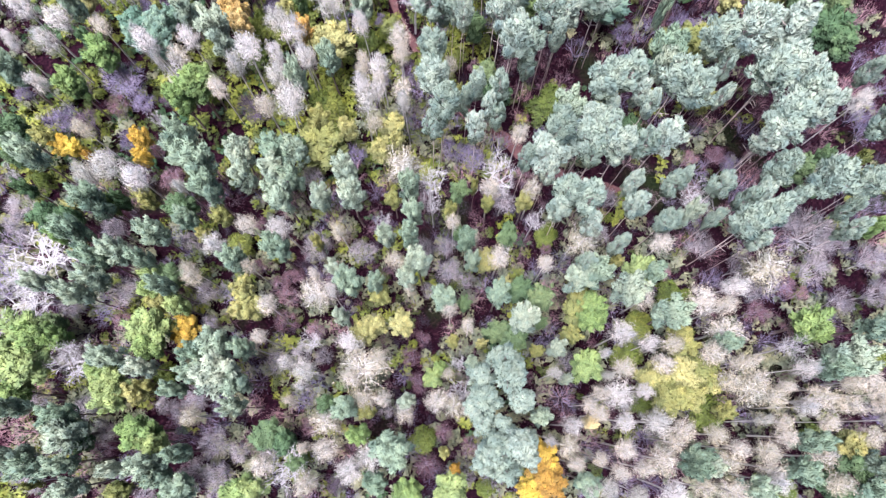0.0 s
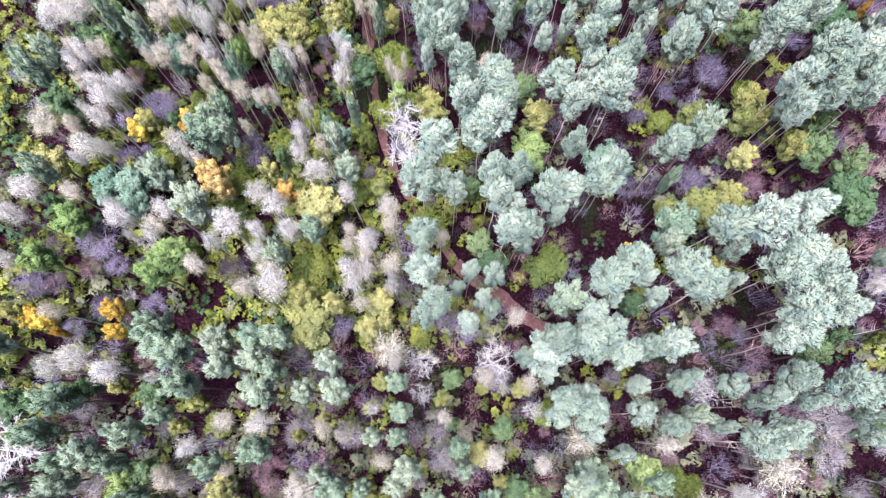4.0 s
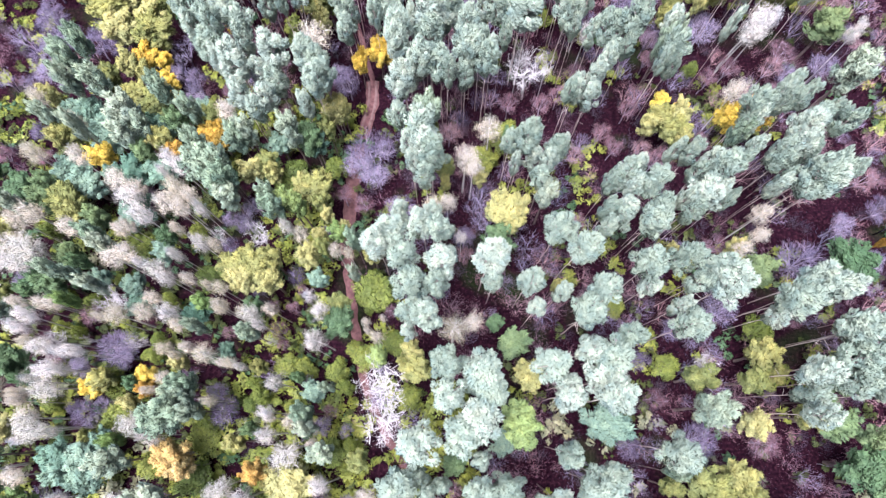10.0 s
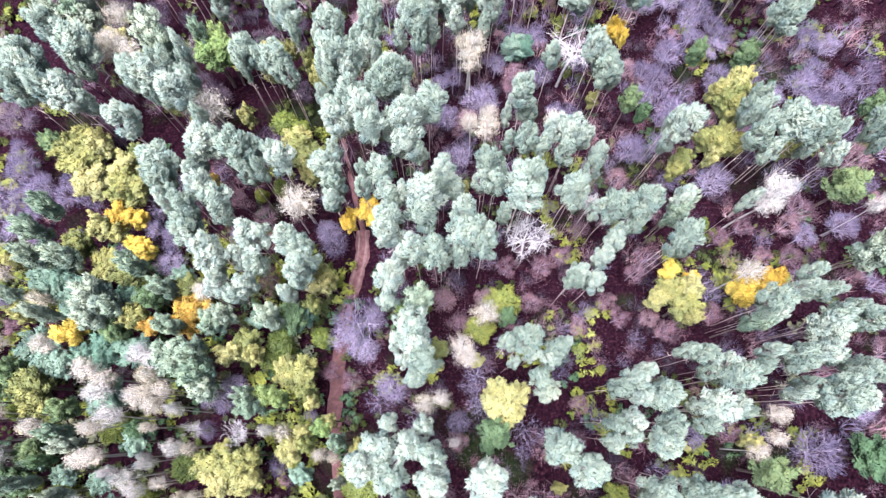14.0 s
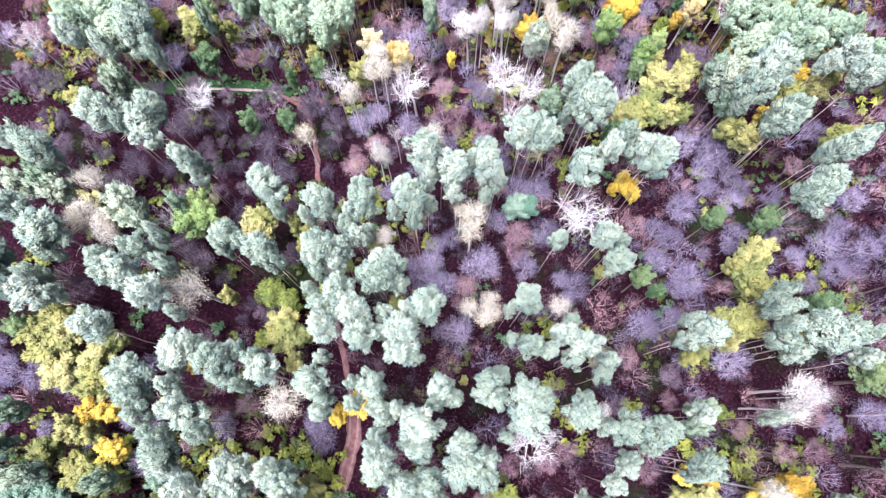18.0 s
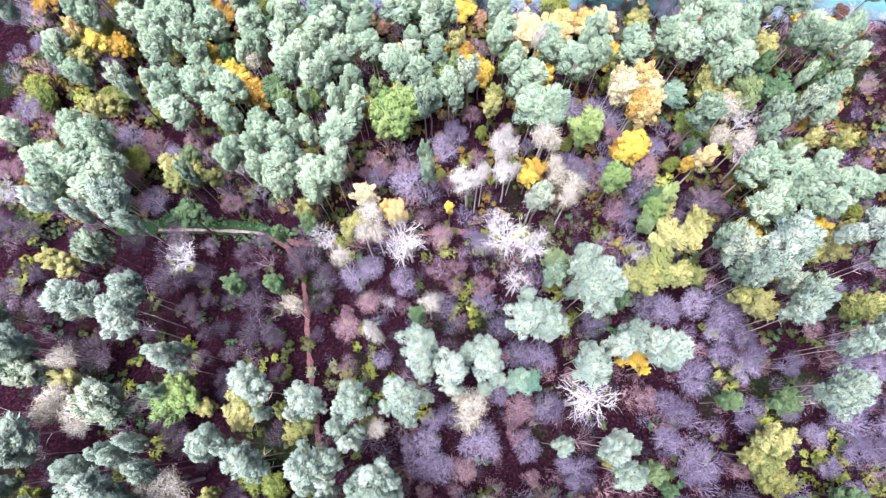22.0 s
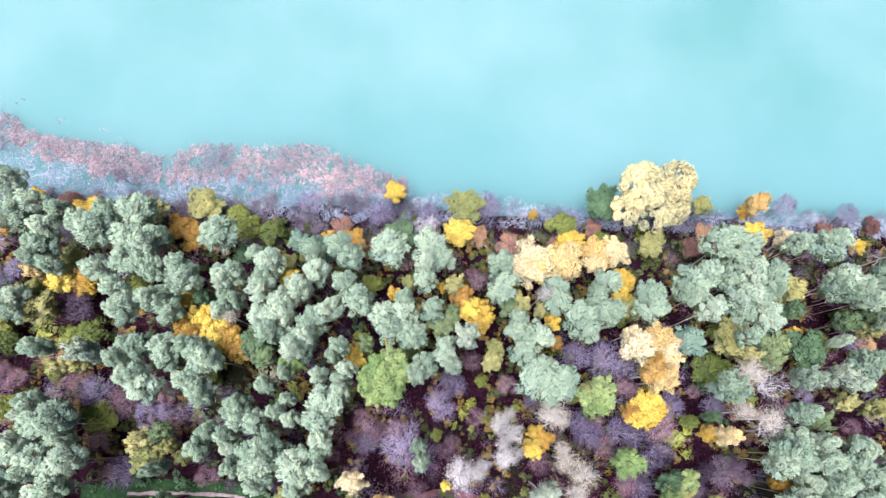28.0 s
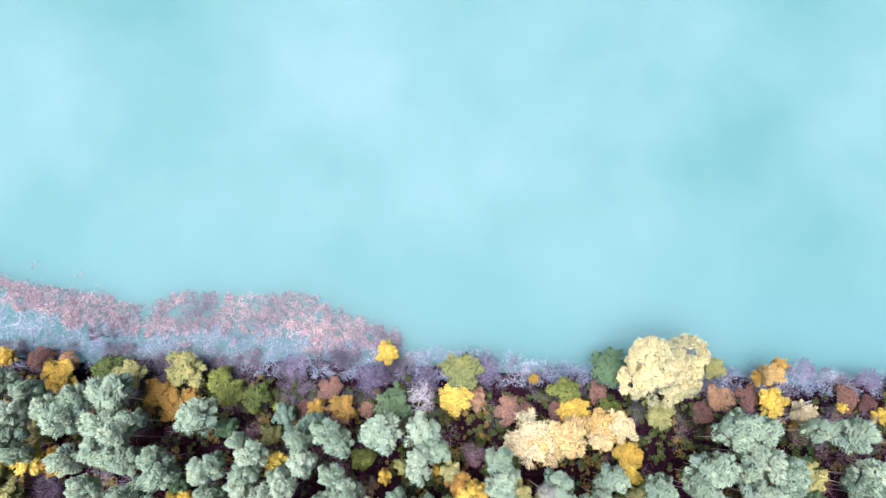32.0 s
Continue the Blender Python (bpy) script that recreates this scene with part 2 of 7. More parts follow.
# ---- trees: parts ----
class Wood:
    """Collects tapered branches into one mesh."""

    def __init__(self):
        self.v, self.f = [], []

    def branch(self, pts, r0, r1, sides=5):
        base, n = len(self.v), len(pts)
        for i, p in enumerate(pts):
            d = (pts[min(i + 1, n - 1)] - pts[max(i - 1, 0)]).normalized()
            u = d.cross(Vector((0.31, 0.95, 0.07))).normalized()
            w, r = d.cross(u), r0 + (r1 - r0) * i / (n - 1)
            self.v += [p + r * (math.cos(6.2832 * k / sides) * u + math.sin(6.2832 * k / sides) * w) for k in range(sides)]
        for i in range(n - 1):
            a, b = base + i * sides, base + (i + 1) * sides
            self.f += [(a + k, a + (k + 1) % sides, b + (k + 1) % sides, b + k) for k in range(sides)]

    def spike(self, p, q, r):
        """A fine twig: a thin three-sided point."""
        base, d = len(self.v), (q - p).normalized()
        u = d.cross(Vector((0.3, 0.2, 0.93))).normalized()
        w = d.cross(u)
        self.v += [p + r * u, p - r * 0.5 * u + r * 0.87 * w, p - r * 0.5 * u - r * 0.87 * w, q]
        self.f += [(base, base + 1, base + 3), (base + 1, base + 2, base + 3), (base + 2, base, base + 3)]


def unit(rng, n):
    d = rng.normal(size=(n, 3))
    return d / np.linalg.norm(d, axis=1, keepdims=True)


def leaves(rng, centre, normal, size, long=1.5, loose=0.6, along=None):
    """Small pointed leaves or needle sprays at the given places, facing about the given way, or with their tips along it."""
    n = len(centre)
    nn = normal + loose * unit(rng, n)
    nn /= np.linalg.norm(nn, axis=1, keepdims=True)
    a = np.cross(nn, unit(rng, n))
    if along is not None:
        a = along + 0.45 * unit(rng, n)
        nn = np.cross(a, np.cross(nn, a))
        nn /= np.linalg.norm(nn, axis=1, keepdims=True) + 1e-9
    a /= np.linalg.norm(a, axis=1, keepdims=True)
    b = np.cross(nn, a)
    s = (size * rng.uniform(0.65, 1.35, n))[:, None]
    v = np.stack([centre + a * s * long * 0.6, centre - a * s * long * 0.4 + b * s * 0.5, centre - a * s * long * 0.4 - b * s * 0.5], 1).reshape(-1, 3)
    face = np.cross(v[1::3] - v[0::3], v[2::3] - v[0::3])
    turn = (face * normal).sum(1) < 0
    f = [(3 * i, 3 * i + 2, 3 * i + 1) if b else (3 * i, 3 * i + 1, 3 * i + 2) for i, b in enumerate(turn)]
    face = face / (np.linalg.norm(face, axis=1, keepdims=True) + 1e-9) * np.where(turn, -1.0, 1.0)[:, None]
    soft = 0.85 * normal + 0.26 * face
    soft /= np.linalg.norm(soft, axis=1, keepdims=True)
    return v, f, np.repeat(soft, 3, axis=0)


def clumps(rng, spots, per, size, heart, long=1.5, loose=0.6, high=0.85, whole=0.7, tips=0.5):
    """Rounded clumps (x, y, z, radius): a close inner shell of leaves and finer, pointed sprays standing out of it. whole: how far the crown's own roundness leads the clumps'."""
    out_v, out_f, out_n, base = [], [], [], 0
    for share, near, far, width, length, spiky in ((0.4, 0.5, 0.74, 1.8, long, False), (0.75, 0.7, 0.96, 1.05, long, False), (tips, 0.86, 1.28, 0.5, long * 2.5, True)):
        cs, ns = [], []
        for x, y, z, r in spots:
            k = max(6, int(per * share * r * r))
            d = unit(rng, k)
            d[:, 2] = np.where(d[:, 2] < -0.25, -d[:, 2], d[:, 2])
            p = np.array((x, y, z)) + d * (r * rng.uniform(near, far, k)[:, None]) * np.array((1, 1, high))
            out = p - heart
            out /= np.linalg.norm(out, axis=1, keepdims=True)
            cs.append(p)
            ns.append(0.6 * d + whole * out + np.array((0, 0, 0.65)))
        c, nrm = np.concatenate(cs), np.concatenate(ns)
        nrm /= np.linalg.norm(nrm, axis=1, keepdims=True)
        v, f, n = leaves(rng, c, nrm, size * width, length, loose, nrm + np.array((0, 0, 0.5)) if spiky else None)
        out_f += [tuple(base + q for q in g) for g in f]
        out_v.append(v)
        out_n.append(n)
        base += len(v)
    return np.concatenate(out_v), out_f, np.concatenate(out_n)


def sprays(rng, spots, heart, per=150, size=0.085, tall=1.25):
    """Needle tufts (x, y, z, radius) drawn out upwards into soft points: broad needles inside, fine rising ones round them."""
    cs, ns, al, sz = [], [], [], []
    for x, y, z, r in spots:
        axis = np.array((x, y, z)) - heart
        axis = axis / np.linalg.norm(axis) * 0.55 + np.array((0, 0, 1.0)) + rng.normal(size=3) * 0.12
        axis /= np.linalg.norm(axis)
        k = max(14, int(per * r * r * 2.6))
        u = rng.uniform(0, 1, k) ** 1.25
        d = unit(rng, k)
        d -= (d @ axis)[:, None] * axis
        d /= np.linalg.norm(d, axis=1, keepdims=True) + 1e-9
        wide = r * np.sin(np.pi * (0.22 + 0.76 * u)) ** 0.8 * rng.uniform(0.55, 1.06, k)
        p = np.array((x, y, z)) + axis * ((u - 0.35) * tall * 2 * r)[:, None] + d * wide[:, None]
        out = p - heart
        out /= np.linalg.norm(out, axis=1, keepdims=True)
        cs.append(p)
        ns.append(0.36 * d + 0.75 * out + np.array((0, 0, 0.85)))
        al.append(axis + 0.45 * d)
        sz.append(np.where(rng.uniform(0, 1, k) < 0.3, 1.9, 1.0))
    c, nrm, along, scale = np.concatenate(cs), np.concatenate(ns), np.concatenate(al), np.concatenate(sz)
    nrm /= np.linalg.norm(nrm, axis=1, keepdims=True)
    along /= np.linalg.norm(along, axis=1, keepdims=True)
    return leaves(rng, c, nrm, size * scale, 2.7, 0.5, along)


def curve(p, q, sag, rng, k=4, jitter=0.15):
    ln = (q - p).length
    return [p.lerp(q, i / k) + Vector((rng.normal() * jitter * ln * 0.3, rng.normal() * jitter * ln * 0.3, sag * ln * math.sin(math.pi * i / k))) * (0 < i < k) for i in range(k + 1)]


def thing(name, parts):
    """An Empty at the foot of a thing, with its parts as meshes under it."""
    root = new(name)
    root.empty_display_size = 0.5
    for pname, verts, faces, mat, *normals in parts:
        mesh_object(pname, verts, faces, mat, root, normals=normals[0] if normals else None)
    return root


# ---- trees: kinds, each with several grown forms ----
def pine(rng, leaf, wood_mat, length=1.0):
    """Tall bare stem, limbs near the top, flat-topped uneven crown of needle clumps. 20 m high, crown 2.1 m in radius."""
    w = Wood()
    lean = Vector((rng.normal() * 0.35, rng.normal() * 0.35, 0))
    stem = [Vector((0, 0, -0.3)) + lean * (i / 8) ** 2 + Vector((0, 0, 18.8 * i / 8)) + Vector((rng.normal(), rng.normal(), 0)) * 0.03 * (0 < i) for i in range(9)]
    w.branch(stem, 0.075, 0.036, 6)
    spots = []
    n = int(rng.integers(30, 38) * length)
    broad, thick = rng.uniform(0.3, 0.5), rng.uniform(5.0, 6.8) * length
    for i in range(n):
        up = (i + 0.5) / n
        z = 19.4 - thick * (1 - up)
        reach = 1.58 * (max(0.03, 1 - ((up - broad) / (1.05 - broad)) ** 2) if up > broad else max(0.15, up / broad)) ** 0.6 * rng.uniform(0.45, 1.12)
        a = i * 2.4 + rng.uniform(-0.7, 0.7)
        r = rng.uniform(0.4, 0.74)
        c = Vector((lean.x * 0.8 + reach * math.cos(a), lean.y * 0.8 + reach * math.sin(a), z))
        spots.append((c.x, c.y, c.z, r))
        w.branch(curve(Vector((lean.x * 0.6, lean.y * 0.6, z - 1.4)), c, -0.08, rng, 2), 0.06, 0.02, 3)
    for _ in range(4):
        a, z = rng.uniform(0, 6.28), rng.uniform(8.0, 13.0)
        p = Vector((lean.x * 0.3, lean.y * 0.3, z))
        w.branch(curve(p, p + Vector((math.cos(a) * 1.1, math.sin(a) * 1.1, 0.5)), 0.0, rng, 2), 0.035, 0.01, 3)
    v, f, nr = sprays(rng, spots, np.array((lean.x * 0.7, lean.y * 0.7, 15.0)), 300, 0.09)
    return [("trunk", w.v, w.f, wood_mat), ("crown", v, f, leaf, nr)]


def broadleaf(rng, leaf, wood_mat, density=200, size=0.1):
    """A rounded crown of pointed, rising lobes over a forking stem. 14 m high, crown 2.0 m in radius."""
    w = Wood()
    w.branch([Vector((0, 0, -0.3)), Vector((rng.normal() * 0.1, rng.normal() * 0.1, 4)), Vector((rng.normal() * 0.2, rng.normal() * 0.2, 8)), Vector((0, 0, 12))], 0.2, 0.06, 6)
    spots = []
    n = int(rng.integers(15, 20))
    for i in range(n):
        up = (i + 0.5) / n
        z = 7.4 + 5.1 * up ** 0.8
        reach = 1.6 * math.sqrt(max(0.05, 1 - ((up - 0.38) / 0.68) ** 2)) * rng.uniform(0.75, 1.15)
        a = i * 2.4 + rng.uniform(-0.5, 0.5)
        d = Vector((math.cos(a), math.sin(a), 0))
        c = d * reach + Vector((0, 0, z))
        r = rng.uniform(0.6, 0.85)
        for share, rise, k in ((0.45, -0.2, 1.0), (0.85, 0.35, 0.76), (1.05, 0.85, 0.5)):
            p = d * reach * share + Vector((rng.normal() * 0.1, rng.normal() * 0.1, z + rise))
            spots.append((p.x, p.y, p.z, r * k))
        w.branch(curve(Vector((0, 0, z - 1.8)), c, 0.0, rng, 2), 0.06, 0.02, 3)
    v, f, nr = sprays(rng, spots, np.array((0, 0, 7.6)), density, size, 0.95)
    return [("trunk", w.v, w.f, wood_mat), ("crown", v, f, leaf, nr)]


def bush(rng, leaf, wood_mat, density=200):
    """Many stems from the ground and a low, loose crown. 6.5 m high, 1.9 m in radius."""
    w, spots = Wood(), []
    for i in range(20):
        a, up = i * 2.4 + rng.uniform(-0.5, 0.5), rng.uniform(0, 1)
        reach = 1.5 * math.sqrt((i + 0.5) / 20) * rng.uniform(0.8, 1.1)
        c = Vector((reach * math.cos(a), reach * math.sin(a), 5.6 - 0.9 * reach * reach * rng.uniform(0.7, 1.2)))
        spots.append((c.x, c.y, c.z, rng.uniform(0.42, 0.75)))
        if i % 3 == 0:
            spots.append((c.x * 1.1, c.y * 1.1, c.z * 0.55, rng.uniform(0.4, 0.65)))
        w.branch(curve(Vector((rng.normal() * 0.2, rng.normal() * 0.2, -0.2)), c, 0.0, rng, 2), 0.06, 0.02, 3)
    v, f, nr = sprays(rng, spots, np.array((0, 0, 1.5)), density, 0.095, 0.95)
    return [("stem", w.v, w.f, wood_mat), ("crown", v, f, leaf, nr)]


def birch(rng, leaf, wood_mat, k=32, limbs=28, size=0.07):
    """Slender white stem, upswept fine branches and a thin feathery crown. 16 m high, crown 1.55 m in radius."""
    w = Wood()
    bend = Vector((rng.normal() * 0.4, rng.normal() * 0.4, 0))
    at = lambda z: bend * (z / 16) ** 2 + Vector((0, 0, z))
    w.branch([at(z) for z in (-0.3, 3, 6, 9, 12, 14.5, 16)], 0.16, 0.03, 5)
    cs = []
    n, low = limbs, rng.uniform(11.0, 12.2)
    for i in range(n):
        up = (i / n) ** 0.9
        z = low + (15.8 - low) * up
        reach = 1.5 * (math.sin(math.pi * min(1, 0.22 + 0.75 * up)) ** 0.8) * rng.uniform(0.5, 1.1)
        a = i * 2.4 + rng.uniform(-0.4, 0.4)
        p, d = at(z - 1.0), Vector((math.cos(a), math.sin(a), 0))
        q = at(z) + d * reach + Vector((0, 0, rng.uniform(0.2, 0.9)))
        w.branch(curve(p, q, 0.08, rng, 2), 0.035, 0.014, 3)
        for _ in range(4):
            s = p.lerp(q, rng.uniform(0.4, 1.0))
            t = s + d * rng.uniform(0.1, 0.45) + Vector((rng.normal() * 0.3, rng.normal() * 0.3, rng.uniform(-0.2, 0.7)))
            w.spike(s, t, 0.026)
            cs.append(np.array(s.lerp(t, 0.6)) + rng.normal(size=(k, 3)) * np.array((0.25, 0.25, 0.36)))
    c = np.concatenate(cs)
    nrm = c - np.array(at(11.8))
    nrm = nrm / np.linalg.norm(nrm, axis=1, keepdims=True) + np.array((0, 0, 0.35))
    nrm /= np.linalg.norm(nrm, axis=1, keepdims=True)
    v, f, nr = leaves(rng, c, nrm, size, 3.4, 0.6, nrm + np.array((0, 0, 0.6)))
    return [("trunk", w.v, w.f, wood_mat), ("crown", v, f, leaf, nr)]


def poplar(rng, leaf, wood_mat):
    """The broadleaf tree's habit with finer, softer plumes."""
    return broadleaf(rng, leaf, wood_mat, 300, 0.075)


def lakeside_pine(rng, leaf, wood_mat):
    """A pine that keeps its branches far down the stem."""
    return pine(rng, leaf, wood_mat, 1.25)


def bare(rng, leaf, wood_mat, tips=2500, fine=1):
    """A leafless low tree: a dome of very many fine twigs over thin limbs. 8.5 m high, crown 2.4 m in radius."""
    w = Wood()
    fork = Vector((rng.normal() * 0.15, rng.normal() * 0.15, 2.2))
    w.branch([Vector((0, 0, -0.3)), Vector((0, 0, 1.0)), fork], 0.13, 0.09, 5)
    lobes = []
    for i in range(8):
        a, out = i * 0.9 + rng.uniform(-0.3, 0.3), rng.uniform(0.9, 1.6) if i else 0.1
        tip = Vector((out * math.cos(a), out * math.sin(a), rng.uniform(6.0, 7.2) - 0.75 * out))
        limb = curve(fork, tip, 0.02, rng, 4)
        w.branch(limb[::2], 0.045, 0.015, 4)
        lobes.append((np.array(tip) - np.array((0, 0, 0.6)), rng.uniform(0.75, 1.1)))
        for j in range(5):
            s = limb[2].lerp(limb[4], rng.uniform(0, 1))
            b = a + rng.normal() * 0.9
            e = s + Vector((math.cos(b), math.sin(b), 0)) * rng.uniform(0.4, 1.0) + Vector((0, 0, rng.uniform(0.2, 0.9)))
            w.spike(s, e, 0.02)
            for _ in range(fine):
                u = s.lerp(e, rng.uniform(0.3, 1.0))
                w.spike(u, u + Vector((math.cos(b) + rng.normal() * 0.6, math.sin(b) + rng.normal() * 0.6, rng.uniform(-0.2, 0.8))).normalized() * rng.uniform(0.5, 0.9), 0.014)
    pick = rng.integers(0, len(lobes), tips)
    d = unit(rng, tips)
    d[:, 2] = np.where(d[:, 2] < -0.3, -d[:, 2], d[:, 2])
    rad = np.array([lobes[k][1] for k in pick]) * rng.uniform(0.35, 1.12, tips)
    c = np.array([lobes[k][0] for k in pick]) + d * rad[:, None] * np.array((1, 1, 1.1))
    out = c - np.array((0, 0, 3.0))
    out = out / np.linalg.norm(out, axis=1, keepdims=True) + 0.45 * d
    out /= np.linalg.norm(out, axis=1, keepdims=True)
    v, f, nr = leaves(rng, c, out, 0.038, 11.0, 0.8, out + 0.3 * d)
    return [("trunk", w.v, w.f, wood_mat), ("crown", v, f, leaf, nr)]


def dead(rng, leaf, wood_mat):
    """A bleached dead tree: forked limbs and stubby twigs, no leaves. 15 m high, 2.1 m in radius."""
    w = Wood()
    fork = Vector((rng.normal() * 0.3, rng.normal() * 0.3, 8.5))
    w.branch([Vector((0, 0, -0.3)), Vector((fork.x * 0.3, fork.y * 0.3, 4.5)), fork], 0.15, 0.09, 6)
    twigs = Wood()
    for i in range(11):
        a, out = i * 0.571 + rng.uniform(-0.3, 0.3), rng.uniform(0.7, 1.9)
        s0 = fork + Vector((0, 0, rng.uniform(-1.5, 0.3)))
        tip = Vector((fork.x + out * math.cos(a), fork.y + out * math.sin(a), rng.uniform(11, 14.5) - 0.5 * out))
        limb = curve(s0, tip, 0.0, rng, 5, 0.35)
        w.branch(limb, 0.045, 0.014, 4)
        for j in range(12):
            s = limb[1 + j % 4].lerp(limb[2 + j % 4], rng.uniform(0, 1))
            b = a + rng.normal() * 1.0
            e = s + Vector((math.cos(b), math.sin(b), 0)) * rng.uniform(0.3, 0.9) + Vector((0, 0, rng.uniform(0.0, 0.9)))
            twigs.branch(curve(s, e, 0.0, rng, 2, 0.3), 0.017, 0.008, 3)
            for _ in range(3):
                u = s.lerp(e, rng.uniform(0.3, 1.0))
                twigs.spike(u, u + Vector((math.cos(b) + rng.normal() * 0.8, math.sin(b) + rng.normal() * 0.8, rng.normal() * 0.6)) * 0.42, 0.012)
    return [("trunk", w.v, w.f, wood_mat), ("crown", twigs.v, twigs.f, wood_mat)]


# kind: builder, leaf, wood, forms, height and radius as built, usual height, name, label, category, group
KINDS = {
    "P": (pine, "pine", "pine", 9, 20.0, 2.1, 20.8, "pine_tree", "tall pine, pale grey-green needle crown on a bare pinkish stem", "pine tree", "pines of the forest"),
    "N": (pine, "pine", "pine", 5, 20.0, 2.1, 21.8, "tall_pine", "tall broad-crowned pine with pale grey-green needles", "pine tree", "broad pines of the forest"),
    "Q": (lakeside_pine, "sage", "pine", 6, 20.0, 2.1, 19.0, "lakeside_pine", "pine with a long dense sage-green crown near the lake shore", "pine tree", "pines by the lake"),
    "M": (broadleaf, "mint", "brown", 6, 14.0, 2.0, 16.5, "tree", "broadleaf tree with a rounded grey-green crown in mixed forest", "tree", "grey-green trees"),
    "O": (broadleaf, "green", "brown", 5, 14.0, 2.0, 14.0, "tree", "broadleaf tree with a dense dark green crown", "tree", "dark green trees"),
    "L": (broadleaf, "lime", "brown", 4, 14.0, 2.0, 14.5, "tree", "broadleaf tree with a bright fresh green lobed crown", "tree", "bright green trees"),
    "T": (broadleaf, "teal", "brown", 4, 14.0, 2.0, 12.0, "young_tree", "young tree with a small blue-green crown", "tree", "blue-green young trees"),
    "Y": (broadleaf, "yellow", "brown", 5, 14.0, 2.0, 13.5, "autumn_tree", "autumn tree with a yellow-green turning crown", "autumn tree", "yellow-green autumn trees"),
    "y": (broadleaf, "gold", "brown", 5, 14.0, 2.0, 12.0, "autumn_tree", "autumn tree with golden orange leaves", "autumn tree", "golden autumn trees"),
    "G": (bush, "olive", "brown", 6, 6.5, 1.9, 6.5, "bush", "olive green bush on the forest floor between taller trees", "bush", "olive green bushes"),
    "W": (birch, "birch", "birch", 8, 16.0, 1.55, 16.0, "birch_tree", "slender white-stemmed birch with a bleached feathery crown", "birch tree", "white birches"),
    "w": (birch, "cream", "birch", 6, 16.0, 1.55, 15.5, "birch_tree", "slender birch with a thin cream-coloured autumn crown", "birch tree", "cream birches"),
    "C": (poplar, "straw", "birch", 5, 14.0, 2.0, 15.0, "poplar_tree", "tree with a fluffy pale cream autumn crown", "tree", "cream trees"),
    "D": (dead, "birch", "dead", 7, 15.0, 2.1, 15.0, "dead_tree", "leafless dead tree with bleached white forked branches", "dead tree", "dead trees"),
    "V": (bare, "violet", "violet", 8, 8.5, 2.4, 8.5, "bare_tree", "leafless low tree, a haze of grey-violet twigs", "bare tree", "bare grey-violet trees"),
    "H": (bare, "lilac", "dead", 4, 8.5, 2.4, 9.5, "bare_tree", "leafless tree with pale grey-lilac twigs in the first clearing", "bare tree", "bare grey-lilac trees"),
    "K": (bare, "dusk", "dusk", 3, 8.5, 2.4, 8.5, "bare_tree", "leafless rounded tree with purple twigs coloured as if in shade", "bare tree", "bare dark purple trees"),
    "v": (bare, "mauve", "violet", 5, 8.5, 2.4, 8.5, "low_tree", "nearly leafless low tree with brownish pink twig tips", "bare tree", "bare pinkish trees"),
    "R": (bush, "rust", "brown", 4, 6.5, 1.9, 4.5, "bush", "rust-red autumn bush on the lake bank", "bush", "rust-red bushes"),
}
forms, grown, planted = {}, {}, []


def plant(kind, places, tall=1.0):
    """Trees of a kind at (x, y, crown radius); tall: their height against the usual one."""
    build, leaf, wood, n, h0, r0, h1, name, label, category, group = KINDS[kind]
    for x, y, r in places:
        i = grown.get(kind, 0)
        grown[kind] = i + 1
        rng = np.random.default_rng(1000 * (1 + list(KINDS).index(kind)) + i)
        sz = h1 / h0 * tall * rng.uniform(0.93, 1.07)
        sr = r / r0 * {"V": 1.18, "v": 1.16, "K": 1.0, "N": 1.18, "P": 1.2, "Q": 1.06, "W": 0.98, "w": 0.98, "D": 1.2, "C": 1.12, "H": 1.2, "M": 1.15, "O": 1.2, "L": 1.15, "T": 1.2, "Y": 1.12, "y": 1.18, "G": 1.22, "R": 0.85}.get(kind, 1.1)
        m = Matrix.Translation((x, y, ground_z(x, y))) @ Matrix.Rotation(rng.uniform(0, 6.28), 4, "Z") @ Matrix.Diagonal((sr * rng.uniform(0.92, 1.08), sr * rng.uniform(0.92, 1.08), sz, 1))
        key = (kind, i % n)
        if key in forms:
            copy_thing(forms[key], m)
        else:
            root = thing(name, build(np.random.default_rng(77 + 13 * i + 1000 * list(KINDS).index(kind)), LEAF[leaf], BARK[wood]))
            root.matrix_basis = m
            forms[key] = tagged(root, label, category, group)
        planted.append((x, y, r, kind))


ground()
FOREST_PATH = [(26, 32.5), (20.4, 34.3), (14.0, 36.4), (10.3, 38.7), (7.8, 41.4), (4.5, 43.3), (1.5, 46.0), (-1.1, 48.9), (-6, 56), (-9.8, 63), (-11.0, 69), (-12.3, 75), (-13.3, 80.5), (-13.6, 88), (-13.2, 95), (-12.4, 101), (-11.6, 104.7), (-11.0, 108.0), (-11.4, 111.3)]
FAR_PATH = [(-11.4, 111.3), (-13, 117), (-15.5, 126), (-18.7, 139), (-20.5, 148), (-21.6, 155), (-22.9, 159.3), (-24.4, 160.9), (-26.4, 162.3), (-28.5, 163.2)]
SIDE_PATH = [(-53, 162.7), (-46, 163.4), (-39.7, 163.8), (-34.7, 163.7), (-31.1, 163.7), (-28.3, 163.3), (-26.4, 162.3)]
EAST_PATH = [(-26.4, 162.3), (-22.5, 162.2), (-18.0, 162.1), (-11, 162.9), (-4.6, 164.1), (-0.2, 165.2), (2.5, 165.2), (6.2, 164.2), (9.8, 163.3), (13.3, 162.5), (18, 161)]
